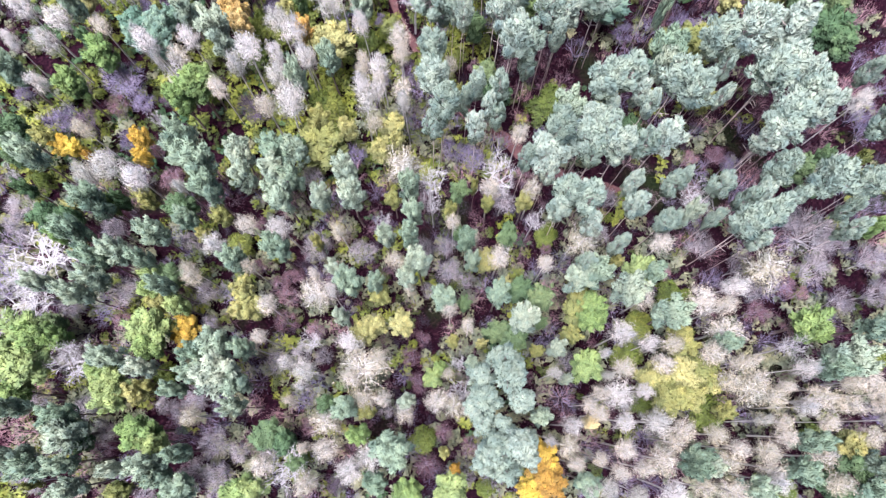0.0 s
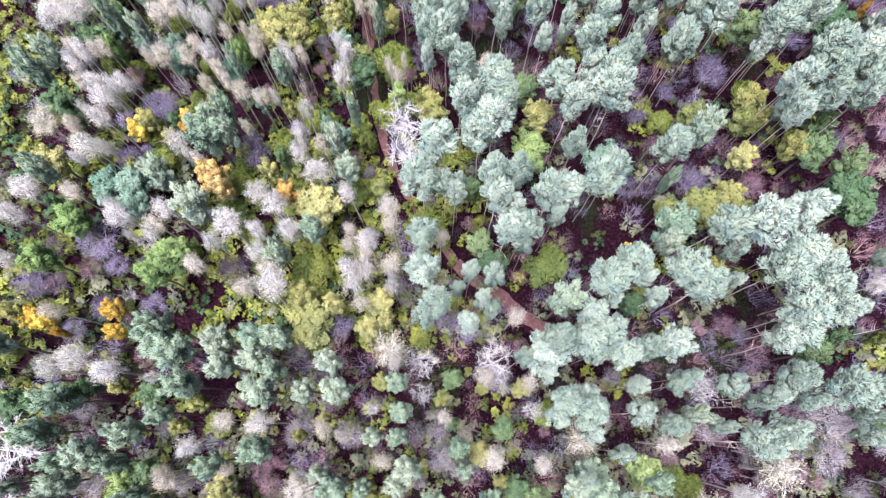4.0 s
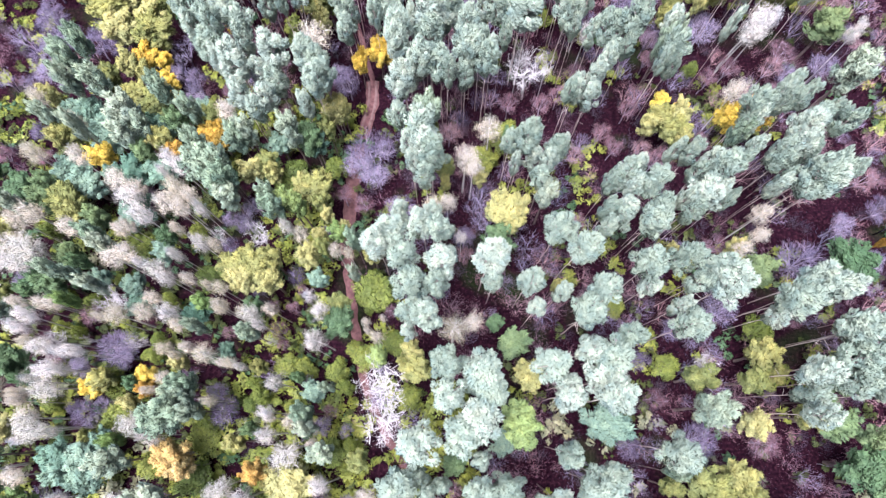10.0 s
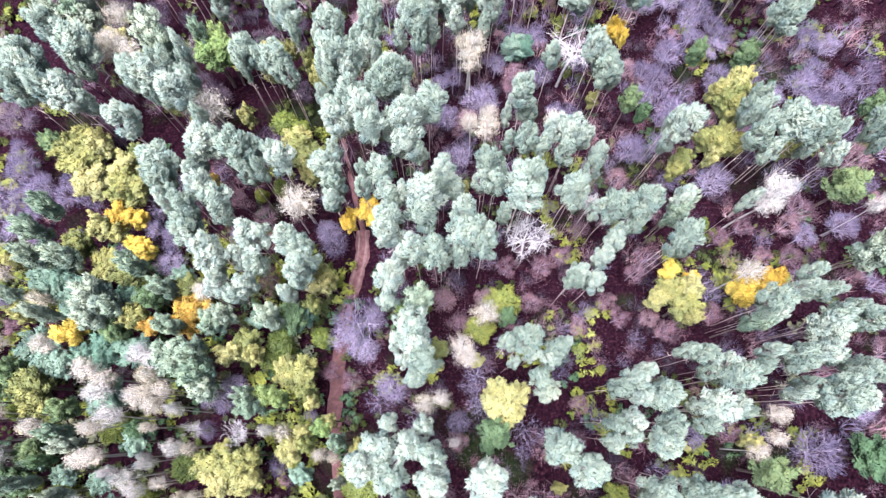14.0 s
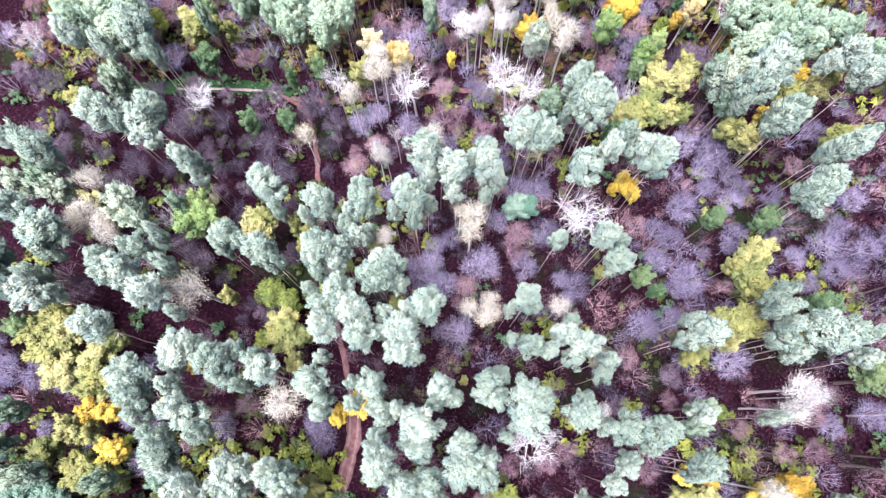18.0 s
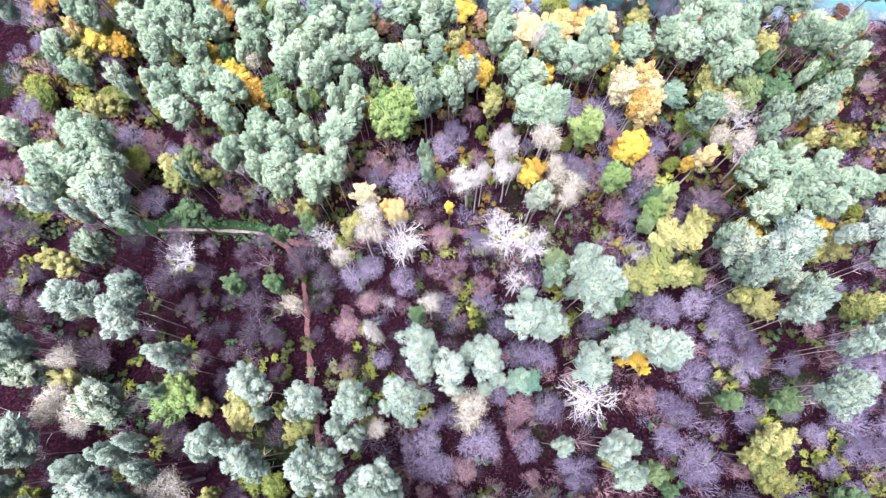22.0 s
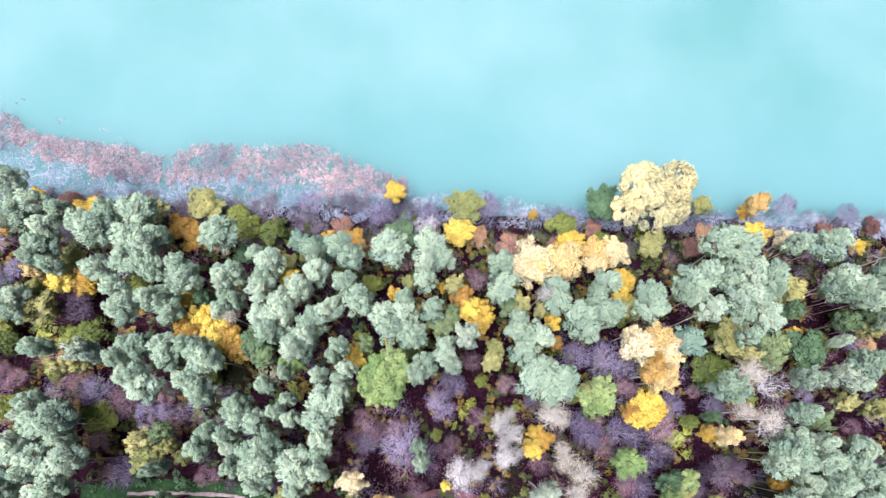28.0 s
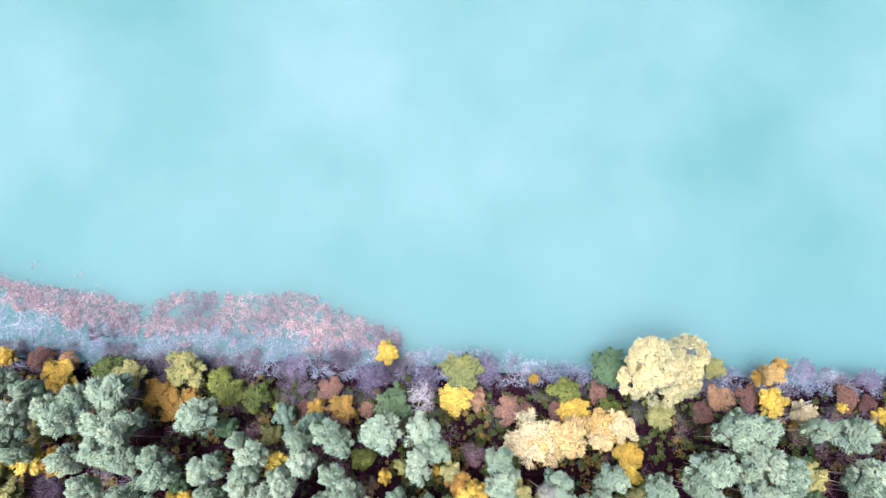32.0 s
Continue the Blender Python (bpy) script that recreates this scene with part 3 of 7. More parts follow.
strip("path", FOREST_PATH[6:13], 1.2, EARTH, 0.15, "narrow overgrown stretch of the earth forest track", "path", 0.45)
for line in (FOREST_PATH[:7], FOREST_PATH[12:]):
    strip("path", line, 2.0, EARTH, 0.16, "reddish earth forest track without paving", "path", 0.5)
strip("path", FAR_PATH, 0.75, EARTH, 0.15, "overgrown stretch of the forest track under the trees", "path", 0.4)
strip("path", EAST_PATH, 1.0, EARTH, 0.14, "earth track crossing the slope between bare trees", "path", 0.5)
strip("wheel_track", [(x - 0.55, y) for x, y in FOREST_PATH[14:19]], 0.45, RUT, 0.29, "paler worn wheel track along the forest path", "path", 0.12)
strip("wheel_track", [(x + 0.55, y) for x, y in FOREST_PATH[14:19]], 0.45, RUT, 0.29, "paler worn wheel track along the forest path", "path", 0.12)
strip("verge", [(x, y + 0.6) for x, y in SIDE_PATH], 2.2, GRASS, 0.13, "green grass verge along the side path", "grass", 0.8)
strip("side_path", SIDE_PATH[1:6], 0.45, TRACK, 0.27, "narrow pale footpath across the slope", "path", 0.25)

# ---- trees: where they stand, from the first clearing to the lake ----
plant("C", [(17.5, -0.1, 0.9), (-21.2, 52.5, 1.5), (-30, 52.7, 1.4), (-31.1, 54.1, 2), (-6.9, 164.1, 1.5), (-8.2, 164.5, 2.2), (-11.8, 167, 2), (38.4, 174.5, 1.8), (30, 181.8, 1.7), (28.8, 182.6, 1.9), (29.3, 184.4, 2.1), (31.5, 184.5, 2.1), (31.2, 186.2, 2.6), (27.4, 186.5, 2.1), (29.6, 187.5, 2.2), (26.2, 188.3, 1.9), (-60.8, 194.8, 1.5)])
plant("D", [(-18.6, -7.3, 2.1), (-45.7, -5, 1.4), (1.9, 3.3, 1.5), (-46.6, 4.9, 2.2), (1.5, 6.6, 1), (-17.1, 9, 1.3), (42.7, 9.5, 1.3), (-53, 13.7, 2.1), (-55, 14.4, 1.7), (-55, 16.3, 1.7), (-51.5, 17.9, 2.7), (-8.6, 24.7, 1.7), (10.8, 25.2, 1.6), (-2.4, 26.9, 1.6), (32.6, 28.6, 1.6), (-58.2, 29.1, 1.4), (-2.9, 30.2, 2.2), (5.3, 30.8, 1.8), (-40.3, 38.2, 1.4), (-38.8, 45.1, 1.9), (-6.2, 58.8, 3.1), (-7.2, 63.3, 2), (-55.8, 64.2, 1.6), (34.2, 67, 1.2), (-47.6, 67.7, 1), (-43.8, 67.8, 1), (-37.2, 67.8, 1.1), (-20.6, 68.2, 0.7), (-40.5, 73, 1.3), (-23.4, 81.5, 1.6), (-29.2, 81.7, 1.2), (12.4, 108.7, 2)])
plant("D", [(14.8, 108.7, 1.8), (10.9, 109.5, 1.4), (-38.4, 136.6, 1.8), (18.6, 138.1, 2.4), (-7, 150.6, 1), (9.9, 154.4, 2.1), (-36.6, 157, 1.7), (-14.9, 157.8, 1.7), (-6.2, 158.6, 1.7), (28, 159.3, 1.5), (-4.9, 159.6, 2.4), (-16.8, 159.7, 2), (12.6, 160.2, 2.4), (9.9, 161.1, 2.2), (13.9, 161.7, 2), (7.7, 163, 2.4), (-64.6, 165.8, 2.5), (45.5, 175.2, 1.7), (45.3, 182.1, 2.2), (-41.3, 191.7, 1.3)])
plant("G", [(5.4, -8.7, 1.1), (42.8, -7.7, 1.7), (-18.6, -6, 1.5), (50, -4.2, 1.5), (-2.8, -3, 1.6), (47.6, -0.9, 1.2), (44.3, 0.5, 1.2), (34.2, 1.4, 2), (25.6, 2.3, 1.2), (-37.3, 4.5, 1.4), (23.9, 8.5, 1.8), (57.5, 9, 1.4), (-11.8, 10.8, 1.2), (25.3, 12.6, 1.8), (32, 16.4, 1.6), (30, 17.2, 1.6), (-29.1, 22.4, 1.7), (13.4, 24.8, 1.9), (-58.4, 31.3, 1.5), (-19.4, 39.5, 2.1), (-17.2, 39.5, 1.9), (-17.9, 43.4, 2.1), (-19.3, 43.7, 1.8), (14.2, 45.1, 3.1), (-35.9, 45.6, 2), (-2.6, 49.7, 2.6), (-30.4, 50.9, 2.3), (-36, 52.4, 1.7), (-13, 54.7, 1.7), (-26.6, 55.2, 1.3), (-10.7, 55.7, 1.2), (-30, 56.1, 1.7)])
plant("G", [(-41.9, 57.5, 1.6), (-29.5, 58.2, 1), (-41, 58.9, 1.5), (-50.7, 59.7, 1.2), (-18.7, 60.3, 1.2), (-23.9, 60.5, 0.9), (-22.9, 61.6, 1.2), (-3.4, 61.8, 1.5), (-42.2, 62.1, 1.3), (-12, 63, 1.3), (-23.8, 63.3, 1.3), (-43.2, 63.8, 1.5), (-12.9, 65.1, 1.6), (-17.3, 65.3, 1.3), (-19.6, 65.6, 1.5), (-38.1, 66.5, 1.3), (30.7, 66.8, 2.2), (-9.3, 67, 1.5), (-10.8, 68, 1.2), (-37.2, 68.4, 1.1), (-5.6, 68.9, 1.7), (-48.7, 69.5, 1.1), (-50.7, 69.7, 1.5), (43.7, 72, 1.8), (-47.1, 73.1, 1.5), (-36.5, 74, 1.1), (-51.1, 74.3, 1.2), (-9.4, 74.8, 1.8), (23.9, 75.1, 2.3), (-8.7, 76.4, 2.3), (-31.1, 77.2, 1.8), (-41.5, 81.7, 1.9)])
plant("G", [(-54.4, 83.5, 1.1), (-34, 84.3, 1.1), (-22, 91.3, 2), (-21, 93.3, 1.6), (-15.1, 94.3, 1.5), (6.2, 96.2, 1.9), (9.1, 100.1, 2.3), (38, 112.5, 1.3), (-26.1, 115.3, 1.3), (-23.2, 116.4, 1.1), (-53.1, 123.4, 1.5), (-21.5, 126, 1.6), (-24.1, 127.1, 1.9), (63.7, 169, 1.6), (-0.9, 173.3, 1.1), (-50.2, 173.9, 2.2), (-51.6, 174.3, 1.6), (-64.5, 175.2, 1.8), (36, 176.2, 1.1), (19.2, 179.6, 1.4), (-58.6, 181, 1.8), (-36, 181.2, 1.7), (5.5, 181.2, 0.9), (42.3, 183.5, 1.8), (39.5, 184, 2.3), (-67, 185, 2.1), (-56.8, 185.8, 2.1), (-54.1, 186.3, 1.9), (-5.1, 186.5, 2.1), (-68.5, 187.3, 1.9), (56.5, 188.3, 1.7), (41.9, 189.7, 1.7)])
plant("G", [(26.7, 191.5, 1.7), (61, 192.2, 1.5), (-48, 194.4, 1.9), (-11.8, 195.6, 1.6), (24.4, 203.5, 1.9), (-28.8, 203.8, 2.5), (-32.2, 204.5, 2.8), (-34.1, 206.3, 1.7), (18.2, 206.5, 2.2), (-51.6, 207.4, 2.2)])
plant("H", [(-37.4, -10, 1.5), (-51.9, -9.4, 1.5), (-31.6, -7.7, 2.1), (-28.6, -7.7, 1.9), (2.7, -7.5, 1.5), (-25.8, -5.1, 1.9), (-22, -4.9, 1.4), (-29, -3.7, 2.3), (-43.3, -3, 2.1), (-34, -0.1, 1.9), (-45.7, -0, 1.7), (-35.7, 0.6, 1.4), (-7.5, 0.6, 1.4), (-52.5, 0.9, 1.9), (-31.9, 1.5, 1.7), (-49, 6, 1.8), (-21.8, 6.4, 2), (-16.1, 7.3, 1.8), (15.7, 7.4, 1.4), (-18.9, 7.6, 1.4), (-31.4, 11.2, 1.6), (-50.1, 12.7, 2), (-42.8, 15, 2), (-31.9, 15.3, 1.6), (52.2, 16.3, 2.4), (-2.6, 16.4, 1.5), (40.3, 17.6, 1.8), (56.7, 17.6, 1.8), (2.2, 17.8, 1.6), (42.8, 18.5, 2.4), (0.1, 18.9, 1.8), (48.6, 20.6, 2.4)])
plant("H", [(39.4, 20.8, 2.4), (-11.8, 21.5, 2.5), (-18, 21.8, 2), (56.9, 22.1, 2.4), (-35.1, 22.2, 1.6), (-3.2, 22.2, 2), (-0.4, 22.3, 1.5), (-57.5, 22.5, 1.4), (33.9, 23.6, 2.7), (-46.2, 24, 2.5), (-59.5, 24.1, 1.7), (20.4, 24.5, 1.6), (52.3, 24.5, 2.5), (29, 24.7, 1.6), (49.2, 25.7, 3.9), (-58.6, 26.3, 2.1), (46.8, 26.9, 2.1), (-32.4, 27, 1.9), (7, 28.9, 1.9), (21.8, 29.7, 1.5), (-19.1, 31.7, 2.2)])
plant("K", [(-13.5, -8.7, 1.7), (-53.1, 40.5, 1.9), (-28.9, 42.7, 2.9), (-41.6, 43.5, 1.6), (-54.3, 45.4, 2.2), (-13.6, 49.3, 1.3), (44.2, 63.3, 1.7), (-41.2, 88.9, 1.6), (31.4, 117, 1.7), (-48.2, 123.1, 2), (-27.2, 123.1, 1.4), (-22.8, 123.2, 2), (-24.9, 123.9, 1.8), (-26.3, 125.4, 2), (-64.2, 125.7, 2.7), (-33.1, 126.4, 1.6), (-50.3, 126.6, 2.4), (-66.2, 127.8, 1.8), (-51.8, 127.8, 1.8), (-30.9, 128.9, 1.8), (-34.6, 131.2, 2.1), (-35.7, 132.8, 2.9), (-21.7, 132.9, 2.5), (-37.7, 134, 1.9), (-46.5, 136.8, 1.9), (-55.6, 137.3, 1.7), (-29.2, 138.2, 1.7), (-30.3, 139.9, 2.2), (-22.7, 141.1, 1.9), (-48.5, 142.4, 2.6), (-33.7, 142.9, 2.2), (-29.9, 143.5, 1.7)])
plant("K", [(-63.1, 143.7, 1.3), (-51.2, 143.8, 1.8), (-53.1, 144.3, 1.8), (-23.8, 146, 1.8), (-34, 146.1, 2), (-42, 146.3, 2.2), (-46.7, 146.5, 2.4), (-17.7, 146.6, 2), (-31.5, 147.1, 2.2), (-26.9, 147.2, 2.6), (-35.7, 148.4, 2.2), (-52.8, 148.8, 2.2), (-58.9, 149.5, 2), (-37.2, 150.2, 2.7), (-18.3, 150.9, 2.2), (-64, 151.2, 2.7), (-34.4, 151.3, 2), (-31.2, 151.4, 2), (-27.6, 151.6, 2.5), (-17, 152.3, 2), (-56.1, 153, 1.6), (-40.8, 154.1, 3), (-60.3, 154.3, 2.5), (-38, 154.5, 2), (-35.3, 155.1, 2), (-63.3, 155.2, 2.1), (-48.2, 155.2, 1.8), (-17.3, 155.4, 2.1), (-29, 155.8, 2.3), (-52.4, 156.7, 1.8), (-21.6, 156.7, 2.1), (-38.6, 158, 1.8)])
plant("K", [(-29.9, 158.8, 2.3), (-20.9, 158.8, 2.8), (-35.2, 159.7, 2.3), (-46.6, 160, 2.8), (-40.1, 160.7, 2.1), (-27.4, 161, 2.6), (-56.2, 161.2, 1.9), (-63.1, 161.3, 2.3), (-54.5, 161.8, 2.6), (-67.2, 161.9, 2.6), (-69.1, 163.4, 1.9), (-23.2, 165.7, 1.9), (-29.3, 165.9, 1.5), (35.5, 166.8, 1.9), (43, 168.7, 1.9), (37.1, 169.4, 2.2), (39.6, 169.4, 2.6), (41.9, 170.4, 2.2), (-55.3, 189.7, 2.1), (-56.9, 190.6, 2.6), (-58.5, 191.6, 1.9), (-54.6, 212.8, 1.9)])
plant("L", [(-23.9, -9.2, 2), (-22.2, -8.8, 1.6), (-4.2, -8.6, 1.6), (0.8, -8.2, 2), (-35.3, -4, 1.6), (-36.5, -2.7, 2.2), (-10.2, -2.3, 1.3), (-40.7, 1.1, 1.5), (-52.6, 1.5, 1.2), (-40.6, 2.9, 2), (-42, 4.3, 1.5), (-1.6, 4.7, 1.1), (-51.7, 4.8, 2.4), (-0.7, 5.8, 0.9), (-53.9, 6.6, 2.2), (17.1, 6.6, 1.7), (-36.8, 7.4, 1.3), (-50.1, 8.2, 1.9), (-48.6, 8.2, 1.5), (-53.2, 8.8, 2.3), (-37.1, 9.6, 2.3), (45.4, 11.1, 1.3), (17.8, 12.2, 1.7), (45.5, 12.6, 1.9), (-34.1, 12.8, 1.1), (17.9, 14.1, 1.7), (-37.4, 14.6, 1.4), (-37.6, 16.1, 1.1), (24.1, 18.5, 1.7), (-49.3, 20.9, 1), (54.6, 25.3, 1.2), (-45.2, 25.9, 1)])
plant("L", [(-37, 40.9, 1.4), (-51.5, 42.3, 1.8), (-35.4, 43.1, 2.2), (-34.1, 44.2, 1.2), (-49.2, 47.8, 1.8), (-38.3, 55.8, 0.9), (10.9, 58.2, 2.2), (10.4, 59.9, 1.7), (-7.1, 66.6, 1.1), (-46.7, 72.6, 1), (-29.5, 72.8, 1.1), (-13.1, 82.7, 1), (-18.5, 85.9, 1), (-19.8, 86.3, 1.5), (-4, 97.3, 0.9), (-34.5, 136.4, 2), (-33, 136.9, 1.6), (-34.1, 138.5, 2), (30.4, 166, 1.5), (32.7, 168.8, 1.2), (24.7, 170.6, 1.6), (20.5, 177.8, 1.5), (-9.5, 178.6, 1.7), (-7.4, 178.6, 1.5), (20.9, 179.1, 2.1), (-10.5, 180.3, 1.9), (-7.9, 180.3, 2.4), (21.9, 180.5, 1.5), (-6.3, 181.7, 1.7), (-9.3, 182, 2.2), (-21.3, 182.5, 1.6), (-7.2, 183, 1.7)])
plant("M", [(-43.7, -9.3, 1.4), (-31, -8.9, 1.8), (-33.6, -7.7, 1.3), (-8, -7.6, 1.4), (36.3, -7.1, 1.6), (49.2, -7.1, 1.7), (-47.2, -7, 1.8), (16.5, -7, 1.4), (-37.7, -6.8, 1.4), (-44.4, -6.6, 1.6), (-34.2, -6.3, 1.6), (-49.9, -5.8, 1.4), (28.4, -5, 1.3), (41.4, -5, 1.6), (-30.8, -4.9, 1.4), (30.2, -4.6, 1.4), (49.9, -4, 1.6), (-6.1, -3.9, 2.1), (29.2, -3.6, 1.6), (-43.9, -3.2, 1.8), (42.4, -1.5, 2), (-45.3, -1.1, 1.8), (-50.2, -0.2, 1.4), (11, 0.4, 1.1), (-24.9, 0.5, 1.4), (-11.7, 0.8, 1.4), (-4.5, 1.7, 1.4), (-32.4, 2.4, 1.3), (-24.9, 3.3, 1.8), (-26.4, 4, 2.2), (-30.4, 4.2, 1.5), (-28.7, 4.6, 1.5)])
plant("M", [(14.1, 4.7, 0.9), (-36.4, 4.8, 1.5), (-40.2, 5.8, 1.7), (3, 6.2, 0.8), (-30.4, 6.7, 1.7), (46.2, 7, 1.5), (49.1, 7.1, 1.5), (-24.5, 7.3, 1.5), (-27.5, 7.6, 2.2), (47.4, 8.1, 2.2), (13.2, 8.3, 1.3), (33.7, 9.6, 1.3), (-12.7, 11.3, 1.3), (9.2, 11.9, 2.2), (51.9, 11.9, 1.8), (26.5, 12.7, 2), (-45.5, 13.4, 1.7), (-0.5, 14.2, 1.5), (-34.7, 14.5, 1.5), (-50.6, 14.8, 1.5), (6.2, 14.8, 1.7), (21.4, 15.2, 1.7), (-43.9, 15.4, 1.7), (-12.3, 15.8, 1.7), (-8.9, 15.9, 1.5), (-5.1, 16.4, 1.5), (16, 17, 1.9), (17.7, 17, 1.5), (-13.9, 17.3, 1.3), (24.9, 17.6, 1.4), (-37.8, 17.8, 1.5), (-43.9, 18, 1.7)])
plant("M", [(-26.3, 18.1, 1.5), (-3.7, 18.3, 1.4), (2.8, 18.5, 1.1), (17.5, 18.5, 1.7), (-41.7, 18.9, 2.1), (-21.5, 19.8, 2.1), (2, 20.8, 1.4), (-46.7, 21.1, 1.4), (-37.1, 21.4, 1.9), (-8, 21.7, 1.2), (-5, 21.8, 1.5), (-33.5, 23.5, 1.5), (-4.7, 24.6, 1.4), (-44.5, 24.8, 1.6), (29.5, 25.1, 1.4), (-21.7, 26.6, 1.9), (-16.4, 26.7, 1.8), (-12.5, 26.8, 2.1), (-30.4, 27, 1.8), (-5.2, 27.9, 1.2), (-20.1, 29.1, 1.6), (-26.7, 29.4, 1.5), (-13.5, 30.1, 2.2), (-22.8, 30.3, 2), (-32.4, 30.9, 2.2), (-54.2, 31.2, 1.6), (-34.9, 32.3, 2.2), (-27.4, 32.3, 1.8), (-22.7, 32.8, 2.4), (-20.3, 32.9, 2), (-34.3, 33.8, 1.6), (14.4, 38.1, 1.8)])
plant("M", [(-20.9, 43.5, 1.5), (-60.2, 44.1, 1.8), (27.8, 45.9, 1.8), (-17.1, 46.8, 1.8), (28.4, 48.4, 2.5), (-31.7, 49, 2.1), (-37.1, 53.3, 2), (-52.6, 53.6, 1.4), (27.9, 53.9, 1), (-13, 55.1, 1.8), (-14.4, 57.9, 1.1), (-31.2, 58.7, 2.1), (-28.9, 59.4, 1.6), (-15.2, 59.5, 1.3), (32.9, 61.2, 2.6), (-30.5, 61.3, 1.7), (-12.4, 62.5, 0.8), (-29.7, 62.6, 1.2), (-55.7, 67.6, 1.9), (-22.6, 68.8, 1.1), (-28.9, 69.4, 1.1), (-54.7, 70.7, 1.8), (-42.5, 74.3, 1), (-46.3, 75.6, 1), (-10.3, 76.6, 0.8), (-42.9, 79.8, 1.1), (-10.8, 81.1, 1.3), (-44.1, 81.2, 1.4), (-54.1, 84.4, 1.3), (-21, 84.8, 1.3), (-21.7, 86.2, 1.3), (-27.6, 86.8, 1.5)])
plant("M", [(14, 87.7, 1.8), (-29, 88.5, 2), (-27.6, 88.9, 1.5), (-30.8, 90.3, 2.2), (-29, 91.1, 2), (-32.9, 94.4, 1.4), (-42.1, 94.9, 2.1), (-27.3, 94.9, 1.9), (-47.5, 95.1, 1.1), (-19.8, 95.5, 1.4), (-25.9, 95.7, 1.5), (-40.5, 96.5, 1.4), (39.2, 96.6, 1.5), (-53.4, 97.6, 1.4), (-41.8, 97.6, 2.1), (-1.8, 98, 1.7), (-34, 99, 1.4), (-38.4, 102, 1.3), (-50.6, 102.4, 1.8), (-47.1, 102.5, 1.8), (-51.3, 105.7, 1.6), (55.4, 106.1, 1.9), (57.2, 107.4, 1.8), (-51.4, 109.6, 1.4), (30.5, 110.4, 1.6), (32, 112.6, 1.8), (-40.6, 134.9, 2), (-41.7, 136.4, 2.2), (-35.5, 137.5, 1.4), (-53.3, 139.4, 2), (-57.4, 139.6, 2.2), (-54.4, 140.6, 2.2)])
plant("M", [(-59.5, 146.8, 1.9), (49, 153.7, 1.7), (15, 154.9, 1.9), (47.9, 155, 1.5), (-48.2, 156, 1.7), (41.4, 156.7, 1.9), (-47.6, 157.2, 1.5), (40.4, 159, 2.2), (39.4, 161.4, 2), (13.5, 166.3, 1.8), (-36.6, 168.1, 1.4), (-2.7, 170, 1.5), (-3, 172, 1.2), (38.3, 180.9, 2), (-3.6, 181.2, 1.9), (-2.8, 182.5, 1.9), (49.6, 182.6, 2.2), (1, 182.7, 1.7), (-48.7, 182.8, 1.7), (53.3, 182.8, 1.4), (3, 186.7, 2.2)])
plant("N", [(4.9, -4.3, 1.6), (5.6, -2.7, 2), (7.6, -2.3, 1.7), (4.5, 2.5, 1.7), (6.9, 4.2, 1.7), (5.8, 5.9, 1.9), (34.2, 22.1, 1.8), (36.8, 23.3, 1.8), (16.5, 25, 1.8), (14.4, 26.1, 1.8), (49.1, 27.8, 2), (44.1, 28.8, 2.2), (38.4, 29.4, 1.8), (11.2, 31.4, 2.2), (20.2, 31.7, 1.7), (22.5, 32.5, 1.7), (24.7, 32.6, 1.8), (13, 32.7, 1.7), (16, 33.1, 1.9), (38.7, 33.3, 1.7), (18.5, 33.6, 1.9), (40, 35.3, 2.2), (51.9, 35.7, 1.9), (16.8, 36, 1.7), (-1.5, 36.3, 1.7), (43.5, 36.6, 1.9), (41.7, 37, 2.2), (30, 39.3, 2.2), (44.5, 39.4, 2.1), (17.8, 40.2, 2.1), (-2.1, 40.3, 2.3), (27.8, 40.8, 2.1)])
plant("N", [(39.1, 41.5, 2.3), (22.5, 42.3, 2), (42.2, 44.8, 2.2), (-2.3, 44.9, 2.2), (6.9, 45.1, 1.8), (36.2, 45.9, 2.5), (9.2, 46.2, 1.9), (32.5, 47.2, 2), (38, 47.4, 1.7), (42.6, 48.8, 2.2), (12, 49.3, 2.1), (5.8, 49.4, 1.8), (14.1, 51.1, 1.9), (5.1, 51.5, 2.1), (-3.2, 52.3, 2.2), (8.6, 52.3, 1.7), (18.5, 52.6, 2.1), (19.9, 53.3, 1.7), (15.2, 56, 1.8), (-2, 56.6, 2.3), (27, 56.6, 2), (3.9, 57.5, 2), (5.7, 58.6, 2.3), (42.1, 61, 1.7), (1.6, 61.3, 1.9), (19.8, 61.8, 2.1), (14.9, 62.1, 1.7), (6.7, 63, 1.9), (50.5, 63.1, 2), (19.9, 64.1, 2.2), (1.3, 64.7, 1.9), (47.5, 64.8, 1.8)])
